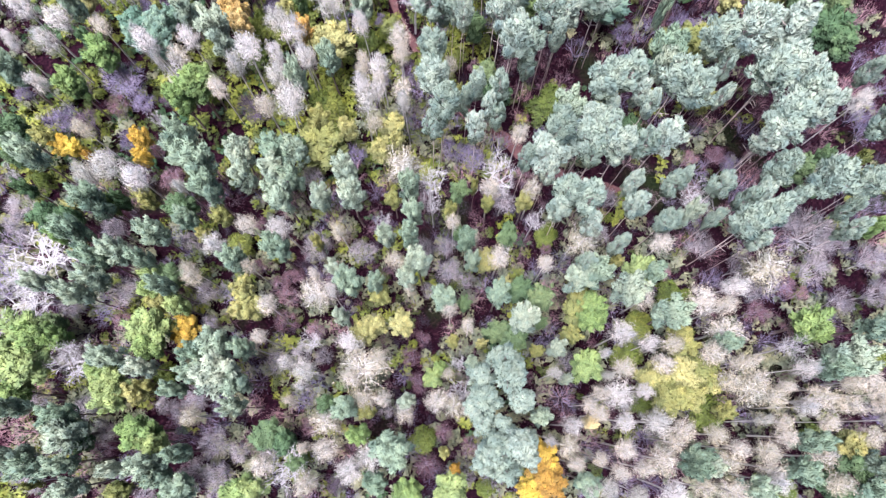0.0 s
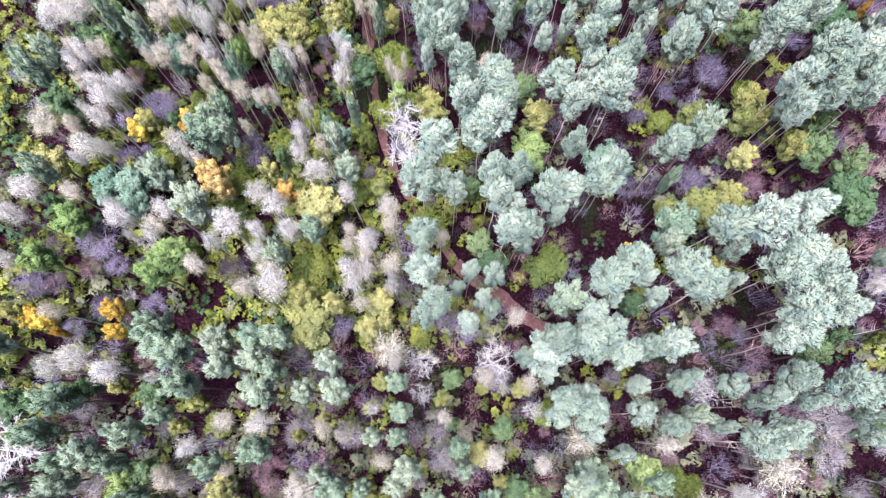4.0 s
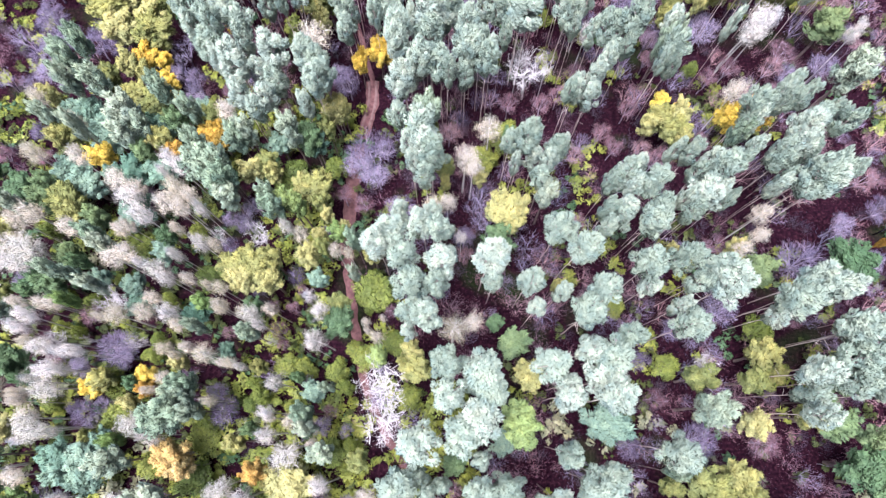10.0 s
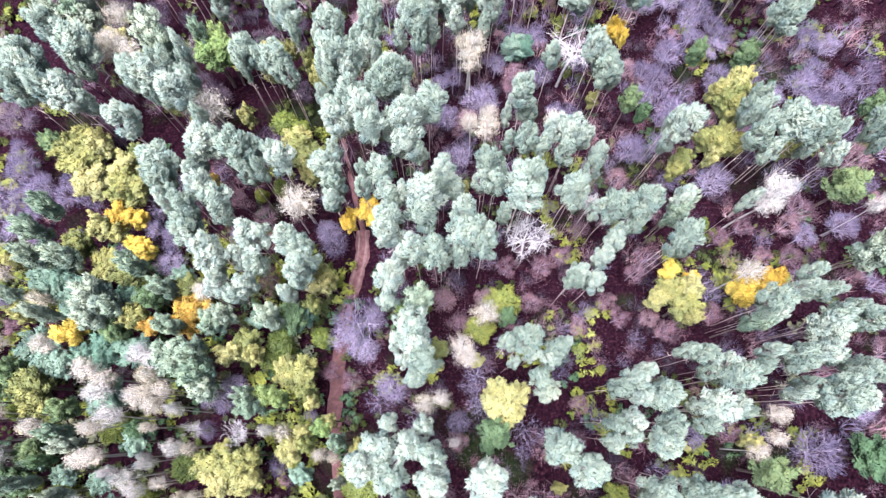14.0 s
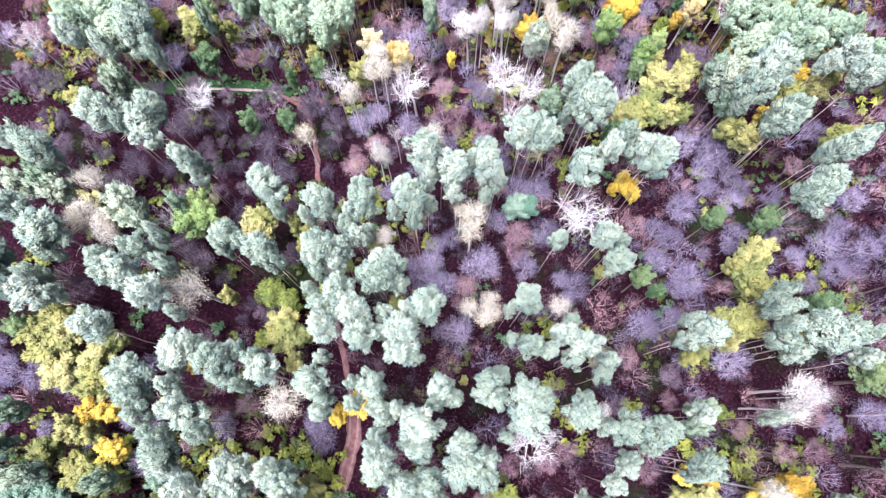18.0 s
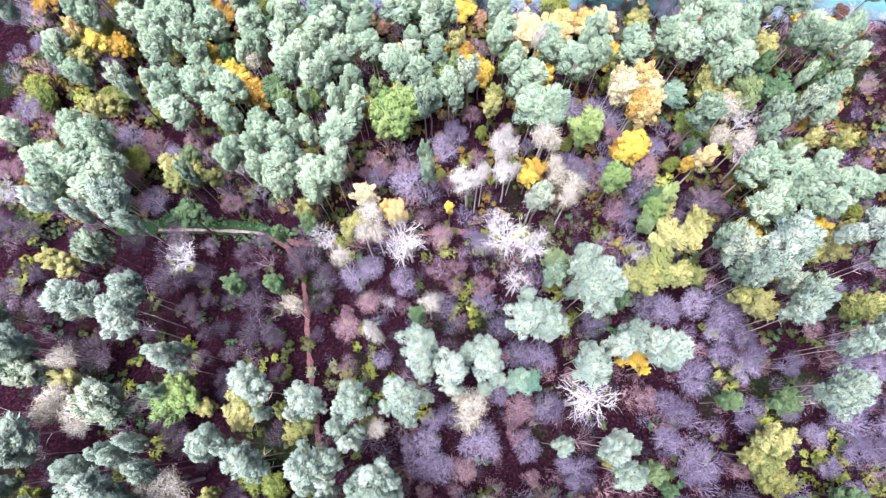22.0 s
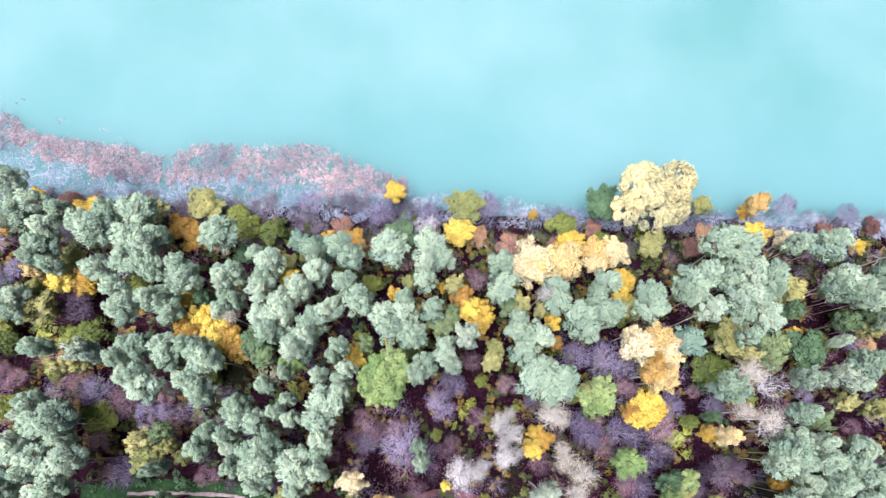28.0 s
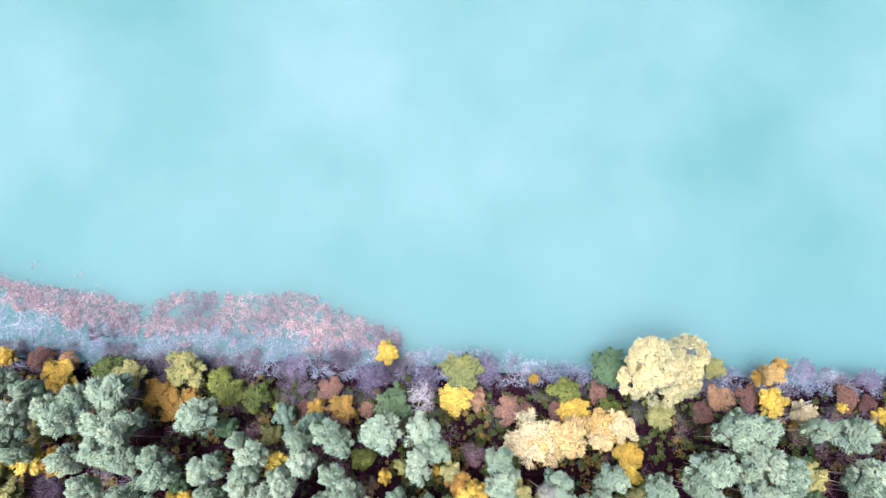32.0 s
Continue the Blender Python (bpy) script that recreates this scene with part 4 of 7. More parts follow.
plant("N", [(5.6, 65.2, 2.3), (41.9, 65.5, 2.2), (13.9, 65.8, 2), (51.7, 66.1, 2.3), (47.4, 66.7, 2.3), (20.4, 67.2, 2.2), (22.6, 68.7, 1.8), (47.1, 69.8, 1.8), (29.3, 70.5, 1.9), (-0.7, 70.8, 1.8), (52.4, 71.1, 1.8), (-2.9, 71.2, 1.9), (17.6, 71.3, 1.8), (54.2, 73.2, 1.7), (-2.7, 74, 1.8), (41.3, 74, 2), (-0.1, 74.1, 1.7), (19.2, 74.6, 1.7), (33.3, 74.6, 2.4), (43.7, 74.9, 1.7), (46.2, 74.9, 1.8), (10.8, 75.1, 1.8), (44.6, 76.5, 2.2), (25, 77.2, 2.1), (1, 77.3, 1.8), (5.9, 77.4, 2.3), (32.7, 77.4, 2), (-4.3, 77.6, 2.1), (28.3, 78, 1.7), (-7, 79.2, 1.7), (16.9, 79.4, 2), (0.6, 80.2, 1.7)])
plant("N", [(-5.2, 80.9, 2.1), (-1.6, 81.7, 1.8), (14.7, 81.9, 2), (25.7, 82.9, 1.7), (26.8, 84.5, 1.7), (31.9, 86, 1.9), (25.3, 87.4, 1.7), (46.3, 87.4, 1.7), (44, 87.7, 1.9), (45.2, 89.4, 1.7), (34, 89.7, 1.7), (-1, 90, 1.7), (-1.4, 92.1, 1.7), (10.4, 92.8, 1.7), (44.3, 92.8, 1.7), (-2.5, 93.8, 1.9), (45.1, 96, 1.8), (39.5, 98.3, 1.8), (-5.6, 99.5, 1.8), (-16.1, 99.6, 1.8), (-26.1, 102.6, 1.8), (-2.2, 103.3, 1.8), (-0, 103.4, 1.8), (-17.8, 103.6, 1.8), (-16.1, 103.6, 1.8), (-22, 104.6, 2), (-5.2, 104.7, 1.8), (-29.8, 105.6, 1.8), (2.8, 105.8, 1.8), (5, 106.2, 1.8), (29.5, 106.6, 1.7), (-5.7, 106.7, 1.8)])
plant("N", [(-1.7, 107.2, 1.7), (2.8, 107.4, 1.7), (-29.8, 108, 1.9), (-27.4, 109.2, 1.7), (-1.7, 109.2, 2.2), (21.6, 110, 1.7), (24.2, 110, 1.9), (-28.4, 110.9, 1.9), (10.2, 111.2, 2.1), (16.2, 111.8, 1.7), (-33.9, 112, 1.7), (11.4, 112.1, 1.7), (0.7, 113.5, 1.9), (-6.9, 113.6, 1.7), (10.6, 113.8, 1.9), (-35.1, 114, 2.1), (-13.4, 114.3, 1.9), (6.4, 114.5, 1.7), (-20.2, 114.9, 1.7), (-24.6, 116.1, 2.1), (-4, 117.6, 1.7), (-30, 118.1, 2.1), (16.9, 118.7, 1.9), (-9.2, 119.2, 1.8), (-3.7, 119.4, 2), (-40.5, 119.6, 1.8), (-13.1, 119.6, 1.8), (15, 120.9, 1.8), (45.7, 120.9, 2), (30.9, 121.4, 1.8), (47.3, 121.4, 1.8), (-9.7, 121.5, 2)])
plant("N", [(44.3, 122.3, 1.8), (-34, 123.1, 1.9), (-54.8, 123.3, 1.8), (-1.7, 123.5, 2.1), (57.5, 123.6, 1.8), (-51.4, 123.8, 1.8), (-49, 123.9, 1.9), (10.5, 123.9, 1.7), (-12, 125.1, 1.9), (-54.3, 125.6, 2), (-39.8, 126.6, 1.8), (-38, 126.7, 1.8), (-6.1, 126.7, 1.8), (-7.6, 127, 1.8), (-53.3, 128.1, 1.8), (-5.1, 128.1, 1.8), (-58.7, 128.4, 1.8), (-55.9, 128.5, 2), (-7.3, 128.8, 2.1), (22.6, 129.8, 1.8), (-12.5, 130, 1.8), (-21.7, 130.1, 1.8), (-14.3, 130.3, 2.2), (-26.7, 131.7, 1.8), (-49.6, 132.4, 2.6), (20.3, 132.9, 1.8), (-54.8, 134.5, 1.8), (-10.1, 136.3, 1.9), (-16.1, 136.9, 1.9), (-4.2, 136.9, 1.9), (-10.6, 137.9, 1.9), (-22.2, 138.2, 1.7)])
plant("N", [(47.4, 138.7, 1.9), (-4.7, 138.8, 1.7), (-22.8, 139.8, 1.9), (46.5, 139.8, 1.7), (2, 141, 1.9), (48.7, 141.4, 1.9), (5.4, 141.9, 1.7), (-2.6, 142, 1.7), (-33.5, 142.1, 1.7), (18, 142.3, 1.9), (-51.7, 142.7, 2.1), (27.8, 143.5, 1.9), (5.4, 143.9, 1.9), (-57.3, 144.4, 1.9), (-1.9, 144.4, 2.1), (21.8, 144.8, 1.7), (25.6, 144.9, 1.7), (27.2, 145, 2.3), (49.9, 145.8, 1.7), (-38.9, 146, 1.8), (22.6, 146.1, 1.7), (13.5, 147, 1.7), (53.2, 147.1, 1.7), (-38.8, 147.7, 2.4), (10.8, 147.7, 2), (-44.9, 148.4, 2.4), (12.4, 148.6, 2.3), (44.7, 149.3, 1.8), (-38.4, 149.4, 1.8), (19.8, 150.6, 1.8), (45.7, 150.6, 2), (-39.8, 150.7, 1.8)])
plant("N", [(18.8, 152.3, 1.8), (21.9, 152.8, 1.8), (20.3, 153.6, 2.2), (17.7, 154, 1.8), (18.6, 156.2, 1.8), (41, 156.5, 1.8), (56.8, 157.1, 2), (43.7, 158.4, 1.8), (58.3, 158.5, 1.8), (46.7, 159.4, 2.2), (-43.1, 160.5, 1.7), (-53.3, 161.1, 1.9), (45.8, 161.3, 2.3), (-42.6, 162, 2.3), (56.6, 162.1, 1.9), (-65.8, 193, 1.7), (-66, 199.1, 2.2), (63.9, 200.7, 2.6)])
plant("O", [(47.2, -7, 1.8), (-17.6, -5.7, 1.1), (-44.1, -4.3, 1.1), (49, -4.2, 1.8), (-19.3, -3.6, 1.3), (-21.5, -2.6, 1.8), (-14.6, 1.1, 1.7), (-12.5, 3.4, 1.1), (8.3, 9.8, 1.4), (-50.2, 10.2, 1.5), (6.4, 10.6, 1.4), (11.7, 11.8, 1.1), (2.1, 13.9, 1.4), (11.7, 14.9, 1.5), (9, 16, 1.9), (-36.1, 16.7, 1.6), (7.5, 23.1, 2), (1.2, 23.3, 1.2), (-53, 24, 1.6), (-49.9, 24.4, 1.2), (-35.7, 26.1, 1.4), (-43.8, 26.7, 1.4), (-56.5, 28, 1.4), (1.1, 28.7, 1.2), (-59, 32.7, 1.6), (46.3, 33.3, 1.4), (-20.3, 35, 1.2), (49.7, 35.5, 1.6), (-59.6, 36.2, 1.8), (24, 38.8, 1.8), (6, 43.7, 1.5), (4.4, 46.4, 2.5)])
plant("O", [(-51.7, 50.1, 1.4), (54.2, 52.6, 2.1), (2.8, 53.9, 1.7), (52.9, 54.9, 2.6), (-22.3, 57.5, 1.2), (53.8, 58.4, 2.6), (48.9, 60.2, 2), (-51.7, 62.6, 1), (-37.8, 62.7, 0.8), (-17.1, 63.9, 1.1), (51.1, 64.6, 2.1), (-53.7, 65, 1.8), (10, 68.8, 2.4), (-12.4, 70.9, 1.7), (-15.9, 71.2, 0.7), (7.6, 71.3, 1.7), (-23.2, 72.4, 1), (-53.3, 74.3, 1.3), (-50.2, 75.2, 1.6), (-52.2, 75.8, 1.7), (-46.4, 77.8, 1.3), (41.4, 78.8, 1.8), (-48.4, 78.9, 1.8), (54.7, 80.9, 2.5), (7.2, 81.1, 1.5), (-36, 81.9, 1.6), (7.9, 82.5, 1.8), (-45.2, 83.9, 1.6), (-53.3, 86.8, 1.5), (-56.4, 87.8, 3.2), (-53, 88.7, 1.9), (-62, 90.9, 1.6)])
plant("O", [(-40.5, 93.6, 1.7), (-18, 96.3, 1.7), (9.4, 97.1, 1.7), (-36.6, 98.1, 2.2), (56.8, 117.2, 2.1), (-54.8, 120.4, 1.9), (52.4, 127.3, 1.5), (29.1, 128, 1.3), (27.3, 129.8, 2), (63.4, 130.7, 1.5), (38.2, 139, 1.6), (46, 139.3, 1.5), (-3.2, 149.3, 1.7), (24.5, 152.1, 1.9), (-29.3, 153.1, 1.3), (-23.6, 153.2, 1.7), (16.2, 158, 1.6), (-23.7, 160.5, 1.3), (-19.5, 162.2, 1.8), (-37.1, 163.1, 1.6), (29.7, 164.4, 1.6), (31.3, 168, 1.6), (-38.6, 172.6, 1.9), (37.1, 177.1, 1.3), (52.1, 177.1, 1.4), (-26, 183.4, 1.8), (-27.5, 185.2, 2), (46.9, 185.2, 2.2), (-11.4, 185.7, 1.8), (51.2, 186.9, 2.4), (46.6, 187.5, 2.7), (-0.5, 188.8, 1.8)])
plant("O", [(0.8, 190.2, 2.2), (58.1, 191.1, 2.2), (62.2, 191.5, 1.8), (-36, 191.8, 1.4), (9, 192.1, 1.3), (50.8, 192.7, 1.8)])
plant("P", [(6.9, -5.5, 1.6), (3.9, -4.9, 1.2), (9.2, -4.5, 1.3), (9.2, -2.3, 1.3), (6.2, -0.4, 1.5), (4.5, -0.1, 1.3), (3.5, 1.1, 1.3), (8.6, 1.9, 1.5), (4.5, 4.8, 1.5), (7.5, 6.2, 1.4), (16.6, 18, 1.4), (20.6, 20.6, 1.4), (37, 21.4, 1.4), (16.8, 23.1, 1.4), (48.9, 23.2, 1.4), (31.8, 23.9, 1.2), (26.4, 24.1, 1.6), (13.3, 24.5, 1.4), (22.2, 25.1, 1.4), (48.1, 25.4, 1.4), (35.6, 26.3, 1.4), (42.2, 27.2, 1.5), (15.5, 27.3, 1.3), (16.8, 27.3, 1.6), (37.5, 27.4, 1.6), (21.9, 28.2, 1.3), (27.4, 28.3, 1.6), (33.2, 28.5, 1.6), (51.4, 28.6, 1.6), (11.9, 29.5, 1.5), (28.6, 29.5, 1.1), (46.8, 29.6, 1.6)])
plant("P", [(9, 31, 1.3), (17.3, 31.6, 1.5), (3, 34.8, 1.5), (-2.6, 35.5, 1.5), (5.6, 36.5, 1.1), (4.5, 37.3, 1.5), (19.4, 38.1, 1.5), (24.2, 38.2, 1.5), (1.8, 38.8, 1.1), (5.6, 40.2, 1.6), (2.9, 40.8, 1.5), (24.1, 41, 1.3), (34.8, 41, 1.1), (44.2, 42.6, 1.6), (-2.9, 42.9, 1.5), (53.3, 43.9, 1.5), (40.1, 44.4, 1.5), (9.6, 44.6, 1.4), (34.4, 44.6, 1.5), (13, 48, 1.5), (41.1, 48.1, 1.5), (7.9, 48.9, 1.5), (44.7, 49.9, 1.5), (0.8, 50, 1.6), (-0.4, 51.6, 1.4), (1.3, 52.1, 1.3), (-1.9, 53.1, 1.6), (5.4, 54.7, 1.4), (42, 63.2, 1.6), (15.4, 63.5, 1.6), (4.2, 63.6, 1.4), (17.8, 67.4, 1.6)])
plant("P", [(-2.8, 68.8, 1.5), (49.4, 70.6, 1.5), (12, 72.2, 1.5), (40.4, 72.4, 1.5), (29.1, 72.8, 1.4), (14.8, 74.1, 1.5), (7, 75.5, 1.5), (25.9, 75.5, 1.4), (31.1, 75.7, 1.5), (20.3, 82.4, 1.5), (22, 82.8, 1.5), (-4.4, 83.6, 1.5), (27.4, 83.6, 1.3), (-0.7, 83.7, 1.5), (20.4, 84.3, 1.5), (31.1, 84.3, 1.3), (23.1, 84.7, 1.5), (35, 86.1, 1), (34, 86.4, 1.5), (30.6, 86.6, 1.2), (23.9, 87.4, 1.4), (26.7, 88.2, 1.2), (21.2, 88.3, 1.4), (41.7, 88.3, 1.4), (-1.6, 88.6, 1.4), (13.2, 89.1, 1.5), (23, 89.1, 1.5), (42.8, 89.3, 1.2), (32.7, 90, 1.4), (24.4, 90.1, 1.4), (-3.4, 90.6, 1.2), (9.4, 90.7, 1)])
plant("P", [(36.9, 90.8, 1.2), (51.3, 90.9, 1.6), (33.8, 91.1, 1.6), (13.9, 91.2, 1.2), (37.9, 91.2, 1.2), (48.6, 91.5, 1), (42.8, 91.7, 1.6), (12.2, 91.8, 1.3), (50.4, 91.9, 1.6), (31.5, 92.1, 1.6), (14.6, 92.2, 1.6), (-3.8, 92.4, 1.6), (45.7, 92.5, 1.2), (38.8, 92.6, 1.6), (29.8, 92.7, 1.2), (8.7, 92.8, 1.4), (15.7, 93, 1), (42.3, 93.1, 1.3), (10.1, 94.2, 1.1), (46.7, 94.6, 1.6), (47.4, 96.8, 1.6), (51.2, 96.9, 1.6), (38.6, 97.2, 1.2), (40, 97.3, 1.3), (52.4, 97.6, 1.3), (-5.2, 97.7, 1.6), (49.3, 97.9, 1.4), (-17.6, 98, 1.4), (-24.1, 98.2, 1.6), (-26, 98.9, 1.6), (-22.4, 99, 1.4), (46.1, 100, 1.6)])
plant("P", [(43.3, 100.3, 1.1), (16.6, 100.6, 1.3), (19.3, 100.6, 1.6), (44.7, 100.7, 1.4), (-27, 101, 1.6), (-21.6, 101.6, 1.6), (-16.9, 101.7, 1.6), (-15.2, 101.8, 1.6), (0.7, 101.9, 1.3), (17.7, 102, 1.6), (45.3, 102.5, 1.6), (-23.9, 102.6, 1.6), (-4.4, 103.2, 1.5), (20.5, 103.6, 1.6), (3.2, 103.9, 1.6), (-29.6, 104, 1.3), (5.8, 104.3, 1.6), (28.6, 105, 1.3), (30.1, 105.4, 1.2), (21.7, 105.6, 1.6), (6.5, 105.9, 1.5), (22.5, 106.8, 1.3), (24.8, 108, 1.5), (-26.5, 108.1, 1.5), (3.9, 108.2, 1.3), (-6.2, 108.3, 1.3), (8, 108.7, 1.3), (-33.9, 109.9, 1.5), (-5.5, 110.3, 1.4), (20.2, 110.3, 1.3), (-2.5, 110.4, 1.5), (17.7, 110.7, 1.3)])
plant("P", [(-13.5, 110.9, 1.4), (31.1, 111.5, 1.5), (-6.4, 111.6, 1.5), (-4.5, 111.6, 1.5), (39, 111.7, 1.1), (-9.4, 111.9, 1.4), (-12.5, 112.2, 1.5), (0, 112.2, 1.5), (-36, 112.7, 1.5), (2.3, 112.7, 1.4), (17.4, 112.7, 1.5), (7.2, 112.8, 1.5), (-21.9, 113.2, 1.4), (5.7, 113.2, 1.4), (-31.1, 113.3, 1.5), (-24.7, 113.9, 1.5), (-9.6, 114.4, 1.3), (-31.1, 115.5, 1.5), (8, 115.8, 1.4), (19.7, 115.8, 1.3), (-21.2, 116.6, 1.4), (-13.3, 117.3, 1.4), (16.1, 117.4, 1.5), (-2.5, 117.7, 1.5), (-24.1, 117.9, 1.6), (20.2, 117.9, 1.4), (-5.2, 118, 1.3), (-28.4, 118.2, 1.6), (51.9, 118.9, 1.4), (11.1, 119, 1.6), (13.4, 119, 1.6), (43.5, 119.5, 1.6)])
plant("P", [(18.9, 119.7, 1.3), (9.1, 119.8, 1.2), (29.7, 120.4, 1.4), (57.2, 120.4, 1.3), (49.1, 120.6, 1.3), (-6.5, 120.7, 1.2), (41.4, 120.8, 1.6), (56.3, 121.7, 1.6), (51.3, 122, 1.6), (-31.8, 122.1, 1.3), (16.2, 122.3, 1.6), (-6.2, 122.5, 1.6), (42.1, 122.6, 1.6), (-13.5, 123.1, 1.3), (-11.8, 123.1, 1.6), (-3.4, 123.1, 1.4), (30.4, 123.2, 1.2), (8.7, 123.5, 1), (-47.6, 124, 1.4), (-14.7, 124, 1.6), (12.2, 124.3, 1.3), (40.9, 124.5, 1.3), (-35.4, 124.7, 1.4), (-1.8, 124.8, 1.4), (11.2, 124.9, 1.3), (42.4, 124.9, 1.6), (-15.7, 125, 1.3), (-38.7, 125.3, 1.4), (-36.7, 125.7, 1.6), (-50.6, 125.9, 1.6), (41.5, 125.9, 1.6), (-12.5, 126.5, 1.4)])
plant("P", [(-4.7, 126.8, 1.4), (42, 126.9, 1.3), (-14.4, 127.5, 1.6), (-42.1, 127.6, 1.4), (-9.4, 127.6, 1.3), (-34, 127.9, 1.3), (-35.2, 128.5, 1.4), (-12.7, 128.6, 1.6), (-41.7, 128.7, 1.6), (-20.8, 128.7, 1.6), (-15.3, 129.2, 1.6), (-22.7, 129.3, 1.4), (-49.5, 129.5, 1.6), (-39.2, 130.2, 1.6), (-37.4, 130.2, 1.6), (-27.2, 130.2, 1.1), (23.7, 130.5, 1.2), (-28.1, 131.3, 1.3), (-36.1, 131.4, 1.1), (-25.2, 131.4, 1.3), (-35.1, 131.8, 1.2), (-10.5, 132.6, 1.5), (14.9, 132.7, 1.6), (22.8, 133, 1.5), (-9.1, 133.4, 1.1), (21.8, 133.7, 1.6), (-11.8, 134, 1.5), (-17.3, 135.3, 1.1), (-3.4, 135.4, 1.3), (-20.7, 135.6, 1.3), (-14.9, 136.2, 1.5), (-12, 136.3, 1.5)])
plant("P", [(-6.4, 136.8, 1.3), (-2, 138.1, 1.3), (-24.2, 138.9, 1.1), (5.8, 139.2, 1.1), (2, 139.4, 1.5), (48.7, 139.9, 1.5), (6.9, 140, 1.5), (-32.4, 140.6, 1.3), (-1.8, 140.9, 1.5), (-53.1, 142.3, 1.5), (-0.3, 142.5, 1.5), (-32.5, 143, 1.2), (3.5, 143.4, 1.5), (20.2, 143.6, 1.4), (18.4, 143.9, 1.4), (-42.7, 147.2, 1.6), (-46.3, 149.2, 1.6), (57.2, 149.3, 1.6), (11.2, 150.7, 1.6), (47.8, 151.5, 1.4), (16.8, 152.2, 1.4), (41.6, 154.8, 1.4), (21.2, 155.9, 1.5), (44.2, 156.2, 1.6), (-40.8, 159.2, 1.6), (-49, 160.8, 1.4), (53.9, 161.1, 1.5), (-50, 161.5, 1.5)])
plant("Q", [(61.3, 164.4, 2.1), (-55.3, 164.8, 2), (-50.5, 165, 2.2), (44.9, 165.5, 2.3), (-48.4, 165.8, 1.6), (-18.5, 166, 1.4), (47.3, 166, 1.5), (-23.4, 166.3, 1.2), (52.9, 166.9, 1.6), (54.8, 166.9, 1.6), (48.3, 167.1, 1.6), (-53.5, 167.2, 1.8), (-24, 167.4, 1.8), (46, 167.4, 1.6), (-18.2, 167.6, 2), (-50.1, 168, 2.2), (-15.5, 168, 1.6), (-25.2, 168.1, 1.8), (57.7, 168.2, 1.7), (-47.9, 168.5, 1.8), (-52.7, 168.7, 2.2), (52, 168.7, 1.8), (-26.5, 168.8, 1.6), (47.8, 169, 2), (-59, 169.2, 2.2), (-22.6, 169.3, 2), (-19.2, 169.4, 2.2), (-24.7, 169.7, 2.2), (50.3, 169.8, 1.6), (61.4, 169.8, 1.7), (-54.7, 170.2, 1.8), (55.5, 170.3, 1.6)])
plant("Q", [(-56.4, 170.6, 1.6), (59, 170.7, 2), (-31.2, 171, 1.8), (-28, 171.1, 1.8), (-15.8, 171.1, 1.2), (-23.3, 171.3, 2), (43.9, 171.5, 1.8), (54.1, 171.5, 1.6), (-49, 171.6, 1.4), (47.4, 171.6, 2), (51.1, 172.1, 1.8), (-28.2, 172.3, 1.4), (-15.9, 172.3, 1.8), (45.2, 172.3, 2.2), (-61.2, 172.7, 2), (-31.1, 173, 2), (55.2, 173, 1.6), (-50.1, 173.1, 1.8), (-53.4, 173.4, 2.4), (-51.5, 173.9, 2.2), (-26.4, 173.9, 1.8), (-55.3, 174.2, 1.6), (50.5, 174.6, 1.4), (-24.5, 174.8, 1.6), (46.6, 174.9, 1.5), (-16.2, 175.1, 1.8), (-20.1, 175.3, 1.6), (-28.3, 175.5, 1.5), (-26.2, 175.5, 1.8), (-22.6, 175.7, 1.2), (-54.8, 175.8, 1.6), (-16, 176.7, 2.2)])
plant("Q", [(-27.3, 177.1, 1.8), (-21.2, 177.3, 1.5), (-32.6, 177.4, 1.8), (47.4, 178.1, 1.6), (-33.7, 178.6, 1.5), (-40.7, 178.8, 2.1), (-13.7, 179.2, 1.5), (-24.3, 179.3, 1.8), (-35.4, 179.4, 1.9), (-42.1, 179.6, 2.1), (13.8, 179.7, 2), (15.4, 179.8, 1.6), (-16.3, 180.4, 1.5), (-14.2, 180.5, 1.9), (-21.5, 180.6, 1), (15, 181.4, 2.3), (-13.5, 181.8, 1.2), (13, 181.8, 2.5), (-44.2, 182, 1.5), (56.8, 182.1, 1.9), (-31.7, 182.4, 2.1), (-37.2, 182.7, 1.7), (-33.5, 183.2, 1.9), (-42.8, 183.3, 1.9), (-55, 183.4, 1.9), (-15.3, 183.4, 1.4), (13.4, 183.5, 1.7), (-20.6, 183.6, 1.7), (-38.7, 183.9, 2.1), (0.1, 183.9, 1.5), (-34.9, 184, 1.7), (-43.8, 184.2, 1.4)])
plant("Q", [(-15, 184.7, 1.4), (56.8, 184.9, 2.1), (10.9, 185.1, 1.9), (-20.5, 185.4, 2.1), (-18.9, 185.4, 1.5), (0, 185.6, 1.9), (-4.2, 185.9, 1.5), (-24.7, 186.1, 1.9), (13, 186.9, 1.9), (-4.7, 187.2, 1.9), (53.7, 187.2, 1.1), (11.4, 187.3, 2.1), (-8.5, 187.5, 1.9), (19.4, 187.6, 2.1), (41.7, 187.9, 1.3), (-18.3, 188, 1.9), (9.3, 188.1, 1.9), (-61.2, 188.4, 2.1), (-23.7, 188.7, 1.7), (-45.5, 188.9, 1.9), (-39.1, 189.1, 1.9), (-25.9, 189.1, 1.7), (-22, 189.2, 1.9), (-31.9, 189.3, 1.9), (-16.3, 189.4, 1.5), (9.7, 189.4, 1.5), (-9, 189.6, 1.9), (-5.6, 189.7, 1.7), (-44.4, 189.8, 1.7), (-61.2, 190.1, 2.4), (23.5, 190.3, 1.7), (-40.6, 190.4, 1.7)])
